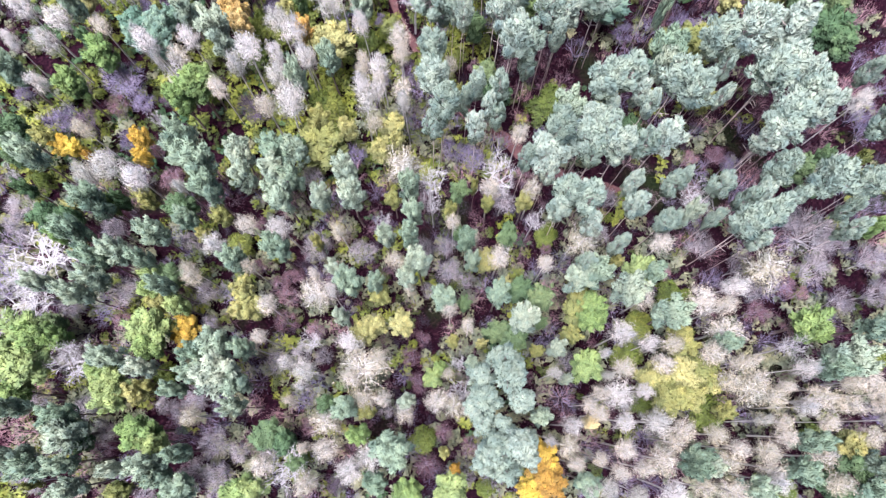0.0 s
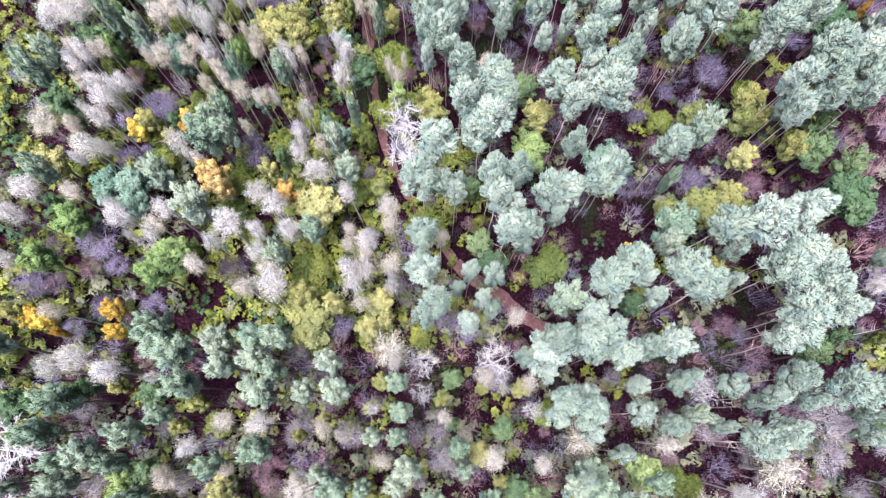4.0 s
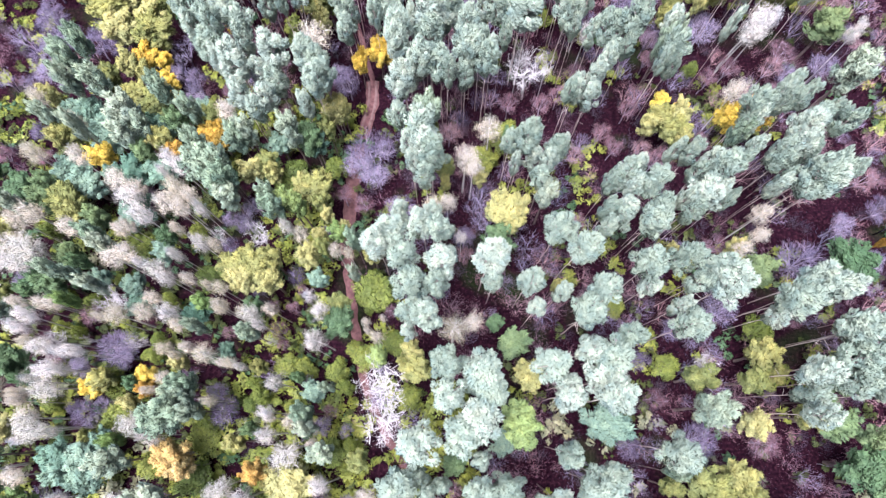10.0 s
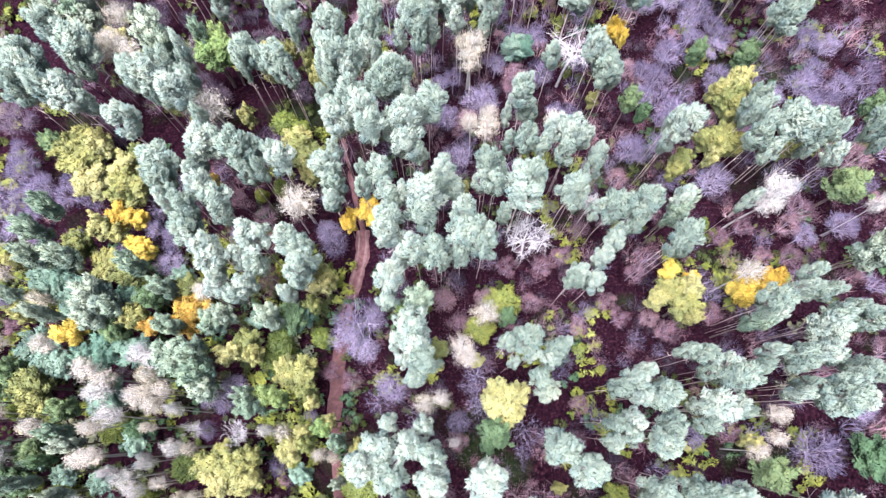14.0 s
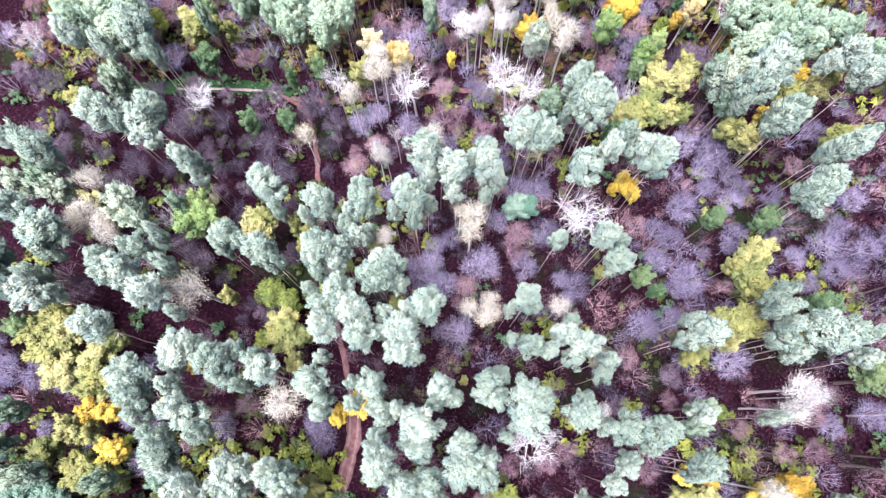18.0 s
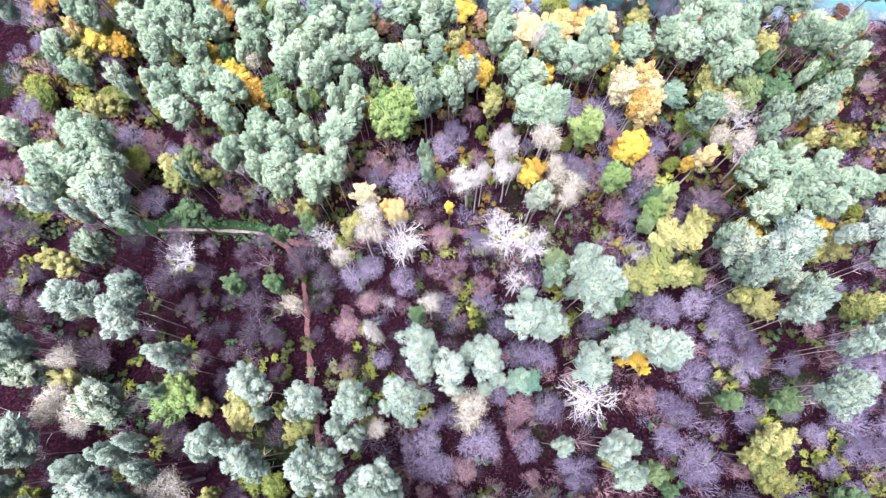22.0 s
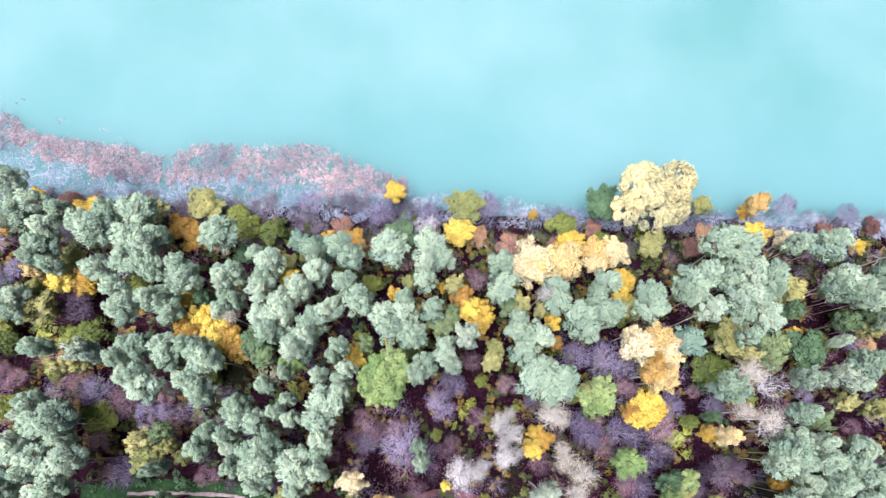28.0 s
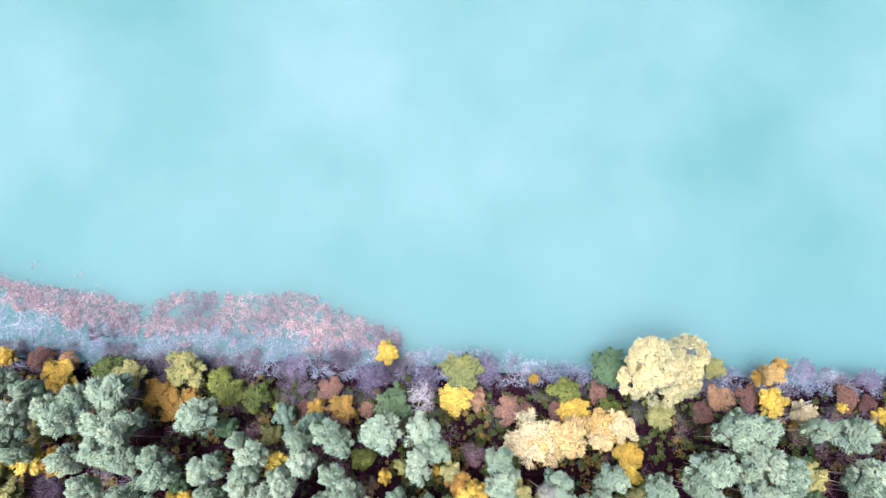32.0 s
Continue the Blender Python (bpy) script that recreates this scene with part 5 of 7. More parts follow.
plant("Q", [(-23, 190.5, 1.9), (19, 190.5, 2.1), (60.8, 190.6, 1.9), (-29.5, 190.7, 1.5), (-15.9, 190.7, 1.7), (-1.8, 190.8, 1.7), (-12.5, 190.9, 2.1), (44.4, 190.9, 1.9), (-45.5, 191.1, 2.1), (-30.8, 191.1, 2.1), (21.5, 191.1, 2.1), (35.9, 191.1, 1.9), (28.7, 191.3, 2.1), (41.9, 191.3, 1.7), (-5.3, 191.5, 1.9), (-40, 191.8, 1.9), (16.5, 191.8, 2.1), (-20.8, 191.9, 1.5), (-26.2, 192.2, 1.7), (-12.2, 192.2, 1.5), (20.4, 192.8, 1.7), (7.1, 192.9, 1.9), (29.3, 193.1, 2.1), (-36.3, 193.2, 2.2), (44.2, 193.2, 2.1), (-21.6, 193.3, 1.3), (-20.1, 193.3, 2.2), (34.8, 193.3, 2.1), (-31.6, 193.4, 1.7), (41.7, 193.5, 2.1), (-26, 193.6, 1.9), (15.7, 193.6, 1.7)])
plant("Q", [(58.4, 193.6, 1.9), (21.6, 193.8, 1.9), (-15.3, 193.9, 1.9), (-49.5, 194.2, 2), (33.6, 194.2, 1.5), (-30.4, 194.4, 1.6), (56.8, 194.5, 1.5), (46.1, 194.6, 1.7), (8.4, 194.7, 2.2), (22.9, 194.7, 1.9), (-3.3, 194.8, 1.6), (-41.4, 194.9, 1.7), (60.3, 195.1, 1.5), (-57.2, 195.3, 2), (53.9, 195.3, 1.7), (-38, 195.5, 2), (35.5, 195.6, 2.4), (-19, 195.7, 1.7), (-43.7, 195.8, 2.2), (40.2, 195.8, 1.9), (-25.8, 195.9, 2), (45, 195.9, 2.2), (59.2, 195.9, 1.9), (-46.9, 196.1, 2), (7.1, 196.1, 2.4), (-59.6, 196.2, 2), (55.4, 196.3, 2.2), (-3.4, 196.6, 1.7), (36.8, 196.6, 2), (43.4, 196.8, 2), (-43.6, 197.7, 2.2), (-27.8, 197.7, 2)])
plant("Q", [(62.5, 197.9, 2), (-19.2, 198, 1.8), (-59.2, 198.1, 2), (-13.9, 198.2, 1.8), (-0.4, 198.2, 2.2), (41.4, 198.8, 2.4), (-16.5, 199.1, 2.2), (-50.8, 199.4, 2.4), (-46.4, 199.5, 2.4), (-8.3, 199.9, 2.4), (-57.8, 200.1, 2.2), (-42.6, 200.1, 2.2), (-3.4, 200.5, 2.4), (38.8, 200.5, 2.2), (-34.3, 200.9, 2.4), (43.2, 201.2, 2.2), (-53.7, 201.6, 2.2), (51, 201.9, 2.4), (40.9, 202, 2.4), (54.9, 202, 2.4), (-63.8, 202.8, 2.2), (-46.1, 203.1, 2.5), (-50.1, 203.2, 2.5), (-57.6, 203.4, 2.2), (-61.7, 205.3, 2), (-65.8, 207.2, 2.3)])
plant("R", [(-51.2, 171.3, 2), (64.6, 188.6, 1.9), (-22.9, 193.5, 1.9), (-36.7, 202, 2.2), (-21.2, 202.5, 2), (-11.8, 202.8, 2), (12.5, 203.1, 2.8), (9.8, 203.3, 2.8), (17.5, 203.5, 2.2), (39.7, 204, 2.5), (4.8, 205, 2.5), (-17.8, 205.6, 2.5), (65.3, 206, 2.2), (42.6, 206.3, 3.1), (23.7, 206.5, 2.5), (47.1, 206.5, 2.5), (62.2, 207, 2.8), (-59.3, 208.6, 2.3), (69.9, 208.7, 2.3), (-64.5, 208.8, 2.3), (-62.9, 209.4, 1.7)])
plant("T", [(-42.2, 51.2, 1.9), (-45.5, 51.4, 1.4), (-45.8, 53.6, 2), (-42.9, 53.7, 2), (-41.6, 55.6, 1.1), (9, 56.6, 1.9), (22.1, 59.3, 2.2), (-15.4, 62.3, 1.1), (-26.7, 66.4, 0.7), (-26.9, 67.4, 1), (-31.4, 71.9, 1.2), (-38.8, 72.4, 1.2), (-40.3, 75.4, 1.2), (-44.8, 76, 1.6), (-15.8, 77, 1), (-49.5, 77.9, 1.3), (-36.9, 80.1, 1.2), (-41.7, 84.6, 1.6), (-41.2, 86.1, 1.7), (-48.3, 89.3, 1.4), (-50, 90, 1.7), (-44.8, 90.9, 1.5), (-43.3, 91.3, 1.9), (-38.7, 91.5, 1.7), (-51.6, 91.9, 1.9), (-17.6, 96.5, 1.8), (-23, 96.7, 1.2), (-47.7, 97.5, 2), (-39.8, 98.2, 1.3), (-40.8, 99, 1.6), (-47.2, 99.2, 1.6), (-52.6, 100.3, 1.8)])
plant("T", [(-50.4, 100.9, 1.6), (-34, 101.8, 1.4), (10.9, 140.8, 1.4), (12.5, 140.8, 1.2), (36.2, 187.8, 1.8), (-18.7, 200.4, 2.1), (-23.3, 201.5, 1.2)])
plant("V", [(-49.8, 34.1, 1.7), (-13.9, 35.5, 1.9), (2.7, 35.9, 2.3), (39.3, 36, 1.5), (0.1, 37.2, 1.7), (-46, 37.4, 1.9), (-39.2, 38, 1.7), (-56.8, 40.4, 2.4), (-45, 43, 1.9), (-62.2, 44, 1.7), (-48.3, 46.3, 3.1), (-10.4, 48.2, 1.9), (25.2, 56.3, 2), (34, 57.3, 2.6), (-11.3, 57.5, 1.1), (-14.2, 58.1, 1), (-45.1, 58.6, 2.3), (-46.7, 59.2, 1.4), (-27.3, 59.4, 2), (-43.3, 60.3, 1.3), (-7.3, 61.7, 1.6), (-28.3, 61.8, 1.7), (-16.5, 63.9, 0.7), (-47, 64.8, 1.3), (-6.8, 65.3, 1), (-41.3, 66.2, 1.8), (-42.6, 67.4, 2.4), (27.3, 67.5, 2), (31.7, 71.6, 1.9), (38.2, 74.9, 2.9), (-24.3, 75.5, 0.9), (-56.8, 76.6, 1.4)])
plant("V", [(-19.2, 77.7, 1.7), (49.8, 81.5, 3.6), (-28.8, 81.7, 1.2), (60.6, 81.9, 2.6), (33.9, 82.8, 1.9), (3.6, 83.8, 1.7), (-15.5, 84.1, 1.1), (-27.3, 85.3, 1.4), (-29.3, 85.7, 1.4), (56.3, 86.9, 1.9), (-5.2, 87.7, 2), (-26.3, 87.8, 2.4), (62.7, 89.6, 2.5), (-9, 92.7, 2), (-11.6, 94.2, 2.4), (-10.5, 96.3, 3), (-8.1, 97.2, 2), (-58.5, 98.2, 1.5), (-36.8, 103.9, 2.1), (-44.2, 105.8, 1.7), (-50.9, 107.4, 1.7), (-14.3, 107.7, 2.3), (-37.8, 107.8, 2.1), (-27.8, 108.6, 1.5), (-60.3, 109, 2.6), (-40.6, 109.1, 1.5), (-15.7, 109.4, 1.7), (-58.2, 110.9, 1.7), (52.4, 111.1, 2.1), (57.8, 112.6, 2.6), (-50.2, 113.5, 2.2), (-61.1, 113.6, 2.4)])
plant("V", [(-54.3, 114.3, 2.6), (-58, 115.2, 2.6), (-61.8, 118, 2.4), (62.6, 119.4, 2.2), (33.8, 119.5, 2.2), (40.4, 119.7, 3.1), (-63.1, 120.9, 2.2), (2.7, 122.5, 2), (29.5, 123.4, 2), (28, 124.1, 2.4), (32.4, 125.1, 1.8), (18.3, 127.7, 1.8), (55.7, 127.8, 2), (0.9, 129.1, 2.2), (19.2, 129.3, 2.4), (-1.6, 129.4, 2), (33.7, 129.4, 2), (17.2, 130.1, 1.6), (35.5, 130.7, 2.5), (52.6, 130.8, 2.5), (-3.8, 131.8, 1.7), (-1.3, 132.3, 2.3), (12.3, 132.3, 2.5), (6.1, 132.5, 2.3), (56.7, 133, 2.5), (59.3, 133.5, 2.5), (30.9, 133.8, 2.1), (51.8, 134.9, 2.5), (-0.6, 135.2, 1.9), (1.5, 136.2, 1.7), (42.4, 136.3, 1.7), (56.7, 136.7, 2.5)])
plant("V", [(62.6, 136.7, 2.8), (33.3, 137.2, 2.1), (15.4, 137.5, 2.1), (48.5, 137.7, 2.1), (43.1, 138, 2.5), (31.8, 138.5, 2.3), (66.8, 139.1, 2.8), (8.2, 139.4, 1.7), (21.2, 139.4, 1.9), (58.6, 139.8, 2.1), (36, 142.1, 2.6), (-8.3, 143.3, 2.2), (43.5, 143.7, 2.6), (61.7, 144.3, 2.2), (49.6, 144.4, 2.2), (14.3, 144.5, 2), (11.3, 144.9, 2.6), (44.6, 145.6, 2), (58.5, 145.6, 2.2), (40.3, 145.9, 2.6), (43.7, 148.2, 2.2), (8.6, 148.4, 2), (39.9, 149.5, 2.7), (22.2, 149.8, 1.8), (0.1, 151.4, 2.5), (32.6, 151.6, 2.5), (41.5, 151.9, 2.9), (6.4, 152.1, 2.7), (30.4, 152.9, 3.1), (37.2, 153.2, 2.7), (-5.9, 155.1, 2.3), (-13.2, 155.9, 2)])
plant("V", [(57.8, 156.3, 2.3), (-10.6, 157, 2.3), (5.8, 161.6, 2.1), (4.4, 162.6, 2.3), (28.3, 166.6, 2.1), (-45.2, 166.7, 2.6), (30.8, 171.7, 2.6), (-6.1, 171.8, 2.6), (-10.9, 172, 2.2), (21.1, 173.9, 2.2), (25.8, 174.5, 2.6), (-43.4, 175.3, 2.2), (-40.7, 175.4, 1.8), (19.4, 175.6, 2), (-0.6, 177.6, 2.7), (-51.5, 177.8, 2.2), (12.8, 178.5, 1.6), (33.2, 178.7, 2.3), (39.3, 178.7, 1.9), (2, 180.4, 2.2), (53.2, 180.5, 1.6), (0.7, 181.3, 1.6), (-68.6, 182.3, 2.7), (24.5, 184.8, 2.7), (19.7, 185.6, 2.7), (-69.2, 194.7, 1.9), (-67.7, 196.3, 1.7), (36.6, 207.1, 1.8), (-3, 207.3, 2.5), (-11.2, 207.6, 2.5), (-22.6, 209.1, 2.2), (6.2, 209.3, 1.9)])
plant("V", [(64.1, 209.6, 2.2), (54.2, 210.9, 2)])
plant("W", [(22.2, -7.7, 1.2), (18.7, -7.5, 1.4), (26, -7.3, 1.7), (16.6, -6.9, 1), (-11.5, -6.4, 1.8), (38.2, -6.3, 1.3), (-8.8, -5.6, 1.9), (12.3, -2, 0.8), (14.4, -0.6, 1.6), (24.6, 0.1, 2), (20.7, 0.3, 1.1), (37.4, 0.4, 1.3), (51.6, 0.8, 0.9), (42.2, 2.3, 1.4), (20.1, 2.7, 1.6), (-17.6, 3.5, 1.6), (23, 3.8, 1.3), (-16.6, 4.9, 1.8), (12.5, 5.3, 0.8), (18.7, 5.5, 1.1), (-18.4, 5.9, 0.9), (42.3, 6.8, 1.6), (-12.1, 7.9, 1.3), (18.8, 8, 1.3), (24.3, 9.2, 1.6), (20.7, 10.2, 1.7), (27.1, 13, 1.3), (-14.3, 14.1, 1.5), (34.4, 16.8, 1.3), (-29.4, 20.2, 1.7), (-21.1, 22.8, 1.3), (-35, 28.1, 1.6)])
plant("W", [(-46.3, 28.2, 1.8), (-39.7, 28.4, 1.9), (-43.8, 29.3, 1.8), (-6, 29.7, 1.6), (-21.8, 38.6, 1.9), (-6.2, 39.4, 1.1), (-11.9, 39.9, 1.3), (-6.6, 40.7, 1.6), (52.9, 41.4, 1.6), (-12, 41.6, 1.5), (-10.3, 42.1, 1.2), (-55.6, 42.3, 1.8), (-23.7, 44.1, 1.4), (-29.1, 44.6, 1.5), (-9.7, 45.2, 1.2), (-39.4, 45.3, 1.1), (-23.4, 45.9, 1.5), (-19.8, 46, 1.5), (-28, 47.2, 1.9), (-60.3, 47.5, 1.5), (-40.5, 47.6, 1.2), (-54.5, 47.7, 1.7), (-20, 47.8, 1.2), (-42.5, 49, 1.8), (-36, 49.2, 1.8), (-21.6, 49.6, 1.8), (-23.7, 51.3, 1.4), (-12.3, 51.3, 1.9), (-54.1, 52, 1.6), (-58.9, 52.8, 1.9), (-17.3, 55.3, 1.5), (-48.4, 55.9, 1.3)])
plant("W", [(-33.9, 56.3, 0.9), (-19.5, 56.9, 1.4), (-46.3, 57, 1.6), (-44.3, 57, 1.2), (-35.4, 57.1, 1.3), (-19.7, 59.4, 1.2), (-46.2, 62, 1.3), (-48.3, 62.4, 1.5), (-19.1, 62.9, 1.3), (-44.5, 63.8, 0.9), (-46, 64.2, 1.1), (-23, 64.9, 0.9), (-42.9, 66, 0.8), (-45, 66.2, 1), (-47.9, 67.1, 1.1), (-14.8, 67.3, 1.2), (-14.2, 68.3, 1.9), (-50.6, 68.9, 1.1), (-21.1, 69.6, 0.7), (-49, 69.7, 1.6), (-22.6, 70.4, 1.1), (-33, 71.2, 1.4), (-14.7, 72, 1), (-15.3, 73.7, 1.7), (-33.2, 75, 1.3), (-34.7, 76.3, 1.5), (-51.9, 76.9, 1.1), (-37, 77, 1.1), (-51.4, 78, 1.8), (-32.1, 78.2, 0.8), (-56.7, 78.3, 2), (-33.7, 78.5, 1.1)])
plant("W", [(-29.6, 79.7, 1.4), (-60.2, 79.9, 1.7), (3.1, 81.7, 0.7), (-18.8, 82.2, 1.3), (-37.2, 83, 1.2), (-30.2, 84.1, 1), (-40.2, 86.7, 1.3), (-36.4, 90.1, 1.3), (-33.1, 90.2, 1.5), (-34.7, 90.9, 1.3), (19.9, 112, 1.2), (57.6, 112.7, 1.6), (42.6, 113.2, 1.6), (45.2, 114.6, 1.4), (44.1, 115.4, 1.8), (20.2, 117.8, 1.5), (-7.8, 145.4, 1.2), (-9.2, 146.6, 1.5), (13, 167, 1.4), (4.6, 168.3, 1.8), (3.4, 169.4, 2), (5.4, 169.5, 1.5), (9, 170.4, 1.4), (9.8, 171.6, 1.8), (8.2, 172.8, 1.6), (9, 174, 1.8), (7.8, 174.8, 1.4), (9, 176.1, 1.5), (13.2, 193.2, 1.1)])
plant("Y", [(-26.1, 77.9, 2.1), (-23.5, 78, 1.9), (-24.7, 79.5, 1.5), (-21.7, 78.8, 1.5), (-21.8, 76.2, 1.6), (-25.1, 76.1, 1.5)])
plant("Y", [(-39.1, -9.7, 1.1), (-50.1, -9.4, 0.7), (-0, -4.2, 0.9), (52.9, -4.1, 1.1), (49.5, -1.8, 1.5), (-9.6, 0.5, 0.9), (-20.1, 1, 0.6), (34.1, 1.7, 1.3), (-38.6, 1.9, 1.5), (-37.9, 2.7, 0.9), (27.5, 3, 1.9), (30.5, 3.4, 2.2), (33.2, 5, 1.7), (25.8, 5.5, 2.1), (29.2, 6, 1.9), (31.8, 6.4, 1.9), (11.4, 8.5, 1.1), (4.3, 9, 0.8), (0.7, 9.3, 0.9), (29.8, 9.3, 1.5), (-10.7, 10.2, 1.4), (-35.1, 10.3, 1.1), (15.6, 10.5, 1.4), (-9.3, 11, 1.7), (29.1, 11.2, 1.1), (-5.8, 11.4, 1.4), (-26.9, 12.8, 1.5), (-25.4, 13.2, 2.3), (-37.1, 13.3, 1.4), (17.1, 13.6, 2.1), (-8.7, 14.9, 1.2), (16.8, 15.5, 1.7)])
plant("Y", [(-26.4, 15.6, 1.7), (7.2, 16.8, 0.9), (4.8, 19.9, 1.3), (21.4, 19.9, 0.7), (-50.6, 21.5, 1.2), (-17.1, 21.5, 0.9), (-32.1, 22.2, 1), (-14.5, 23.5, 0.7), (-30, 24.9, 1.1), (-50.6, 25.8, 1), (-0.1, 26.3, 1.2), (-40.3, 26.9, 1.2), (4.9, 27.7, 0.7), (9.7, 27.8, 1), (-7.7, 28.2, 1.4), (3.1, 29.6, 0.7), (-9.7, 35, 1.6), (-17.5, 35.3, 2.5), (55.2, 35.4, 0.8), (-56.1, 35.8, 1.7), (-7.3, 36, 1.3), (-14.4, 37.8, 1.5), (-8.2, 38.2, 1.5), (-18.1, 38.8, 1.4), (20.8, 42.9, 1.7), (34.4, 43.3, 1.8), (0.8, 44.1, 0.7), (34.6, 51, 1.7), (-17, 51.1, 2.4), (-19.2, 51.4, 1.9), (38.1, 51.5, 1.6), (29, 52, 1.3)])
plant("Y", [(33.2, 52.1, 1.9), (37.1, 53.4, 1.9), (-9.1, 54, 1.7), (-24, 55.8, 1.4), (-42.8, 56.1, 1), (-54, 56.7, 1.6), (39.9, 59.6, 1.5), (-38, 60.3, 1.2), (46.2, 60.6, 1.9), (48, 62.6, 1.3), (-41.9, 62.9, 1.1), (12.1, 64.9, 1.9), (40.4, 64.9, 2.2), (33.3, 65.1, 2.2), (-22.2, 65.1, 1.1), (-2.2, 65.3, 1.5), (-32.1, 65.3, 0.8), (42.8, 65.7, 1.6), (-4, 66.3, 0.8), (-3, 67.4, 1.8), (41.9, 68.2, 1.7), (-12.6, 73.4, 1.3), (-57.4, 74.1, 1.5), (15.7, 76.6, 0.9), (-17.1, 79.9, 1.8), (-8.7, 80.3, 1), (-15, 80.7, 0.9), (30.7, 81.8, 0.9), (-57.7, 82.2, 2.1), (-15.5, 82.2, 1), (39.6, 82.4, 0.9), (-12.6, 83.4, 0.9)])
plant("Y", [(-49.3, 84.6, 2.1), (10.2, 85.1, 1.5), (-15, 85.6, 1), (8.7, 86.5, 2.1), (-50.1, 86.6, 1.9), (-15.8, 87.2, 1.5), (10.9, 87.3, 1.9), (7.9, 87.9, 1.4), (-16.4, 89.1, 1.7), (-18.2, 89.4, 1.7), (0.7, 90.7, 0.9), (-25.7, 91.4, 1.9), (-23, 91.5, 1.4), (5.6, 91.6, 0.8), (0.6, 92.6, 1.3), (-24, 93, 2.1), (-39.5, 95.3, 1.4), (-52.9, 95.7, 1.2), (-38.4, 95.7, 1.3), (-52.4, 96.9, 1.8), (33.5, 97.9, 1.2), (-15.7, 98, 1.4), (-0.8, 98.1, 0.6), (32.8, 99.5, 1.8), (-32, 100, 1.4), (29.3, 100.2, 1.8), (-15.1, 100.5, 1.8), (-14, 101.3, 1.2), (-40.6, 101.7, 1.6), (-14.8, 101.8, 1.4), (31, 101.9, 2), (33.4, 101.9, 2)])
plant("Y", [(-55.6, 102.5, 1.2), (-43.6, 102.8, 1.8), (-47.7, 105.2, 1.5), (-43.2, 107.1, 1.6), (-45.5, 107.9, 2), (-44.1, 112.9, 1.7), (-42.7, 114.3, 2.1), (-48.2, 114.6, 2.3), (3.6, 115.3, 0.8), (-18.4, 117, 1.7), (-44.1, 117.1, 2.5), (-50.6, 117.8, 2.5), (33, 119, 1), (-42.4, 119.1, 1.7), (-52.8, 119.7, 2.6), (-48.2, 120.3, 1.9), (-19.6, 120.3, 1.9), (34, 120.5, 1.3), (-17.9, 120.8, 1.7), (38.3, 121.1, 1.3), (-50.7, 121.7, 2.4), (-20.5, 122.2, 1.6), (39.8, 123.2, 1.7), (49.3, 123.5, 1.9), (52.8, 123.6, 1.5), (51.3, 123.9, 1.7), (41.1, 124.3, 1.9), (-5.5, 124.6, 1.4), (38.5, 124.6, 2.1), (-27.9, 125.4, 1.2), (-39.3, 127.6, 1.3), (43, 129.2, 1.4)])
plant("Y", [(42.1, 130.7, 1.8), (22.4, 130.9, 1.2), (43.4, 132, 1.8), (40.3, 132.2, 1.2), (-18.5, 133.1, 1.2), (43.3, 133.5, 2), (-9, 134.2, 1.8), (-17.4, 134.3, 1.8), (-25.8, 134.4, 1.6), (44.6, 134.4, 1.4), (-47.2, 135.8, 1.6), (-30.9, 135.9, 1.5), (-20.3, 135.9, 1.4), (-18.4, 135.9, 1.5), (-26, 136.1, 2), (-24.9, 136.9, 1.4), (-23.5, 138.7, 1.1), (-49.7, 139.1, 1.9), (57.2, 151.9, 1.3), (44.5, 152.4, 1.6), (58.6, 152.5, 1.9), (61, 153.5, 1.6), (42, 153.8, 2), (-54.1, 155.2, 1.8), (-55.5, 155.7, 1.3), (28.3, 155.7, 2), (26.2, 156.1, 1.8), (35.8, 156.4, 1.6), (33.7, 156.8, 2), (31.1, 157.7, 2.4), (51.8, 160.3, 1.8), (56.9, 161.5, 2.5)])
plant("Y", [(-13.3, 161.6, 1.8), (36, 162.3, 2.2), (32.9, 162.7, 2.2), (58, 163.1, 1.8), (-12.5, 163.2, 2.3), (37.2, 164.8, 2.3), (-20.8, 164.9, 1.6), (31.8, 166.8, 1.6), (-39.8, 168.9, 1.7), (-34.9, 169.5, 1.5), (-37.6, 170.6, 1.3), (-41.1, 170.9, 1.9), (60.6, 178.8, 1.2), (21, 179.3, 1.7), (56.5, 179.7, 1.6), (-54.9, 181.2, 1.8), (-41.3, 181.7, 0.9), (-52.9, 182.2, 1.3), (6.7, 183.7, 1.3), (7.1, 185.5, 1.8), (43.8, 185.9, 1.6), (41.2, 187.9, 2.3), (-59.9, 189.7, 1.8), (61.4, 190, 1.1), (41.8, 190.5, 2), (-62.1, 191.5, 1.5), (14.3, 191.7, 1.4), (10.7, 192, 1.5), (27.2, 192.1, 1.5), (-61, 192.5, 1.8), (1.1, 195, 1.6), (-5.7, 195.1, 1.1)])
plant("Y", [(50.5, 195.7, 1.6)])
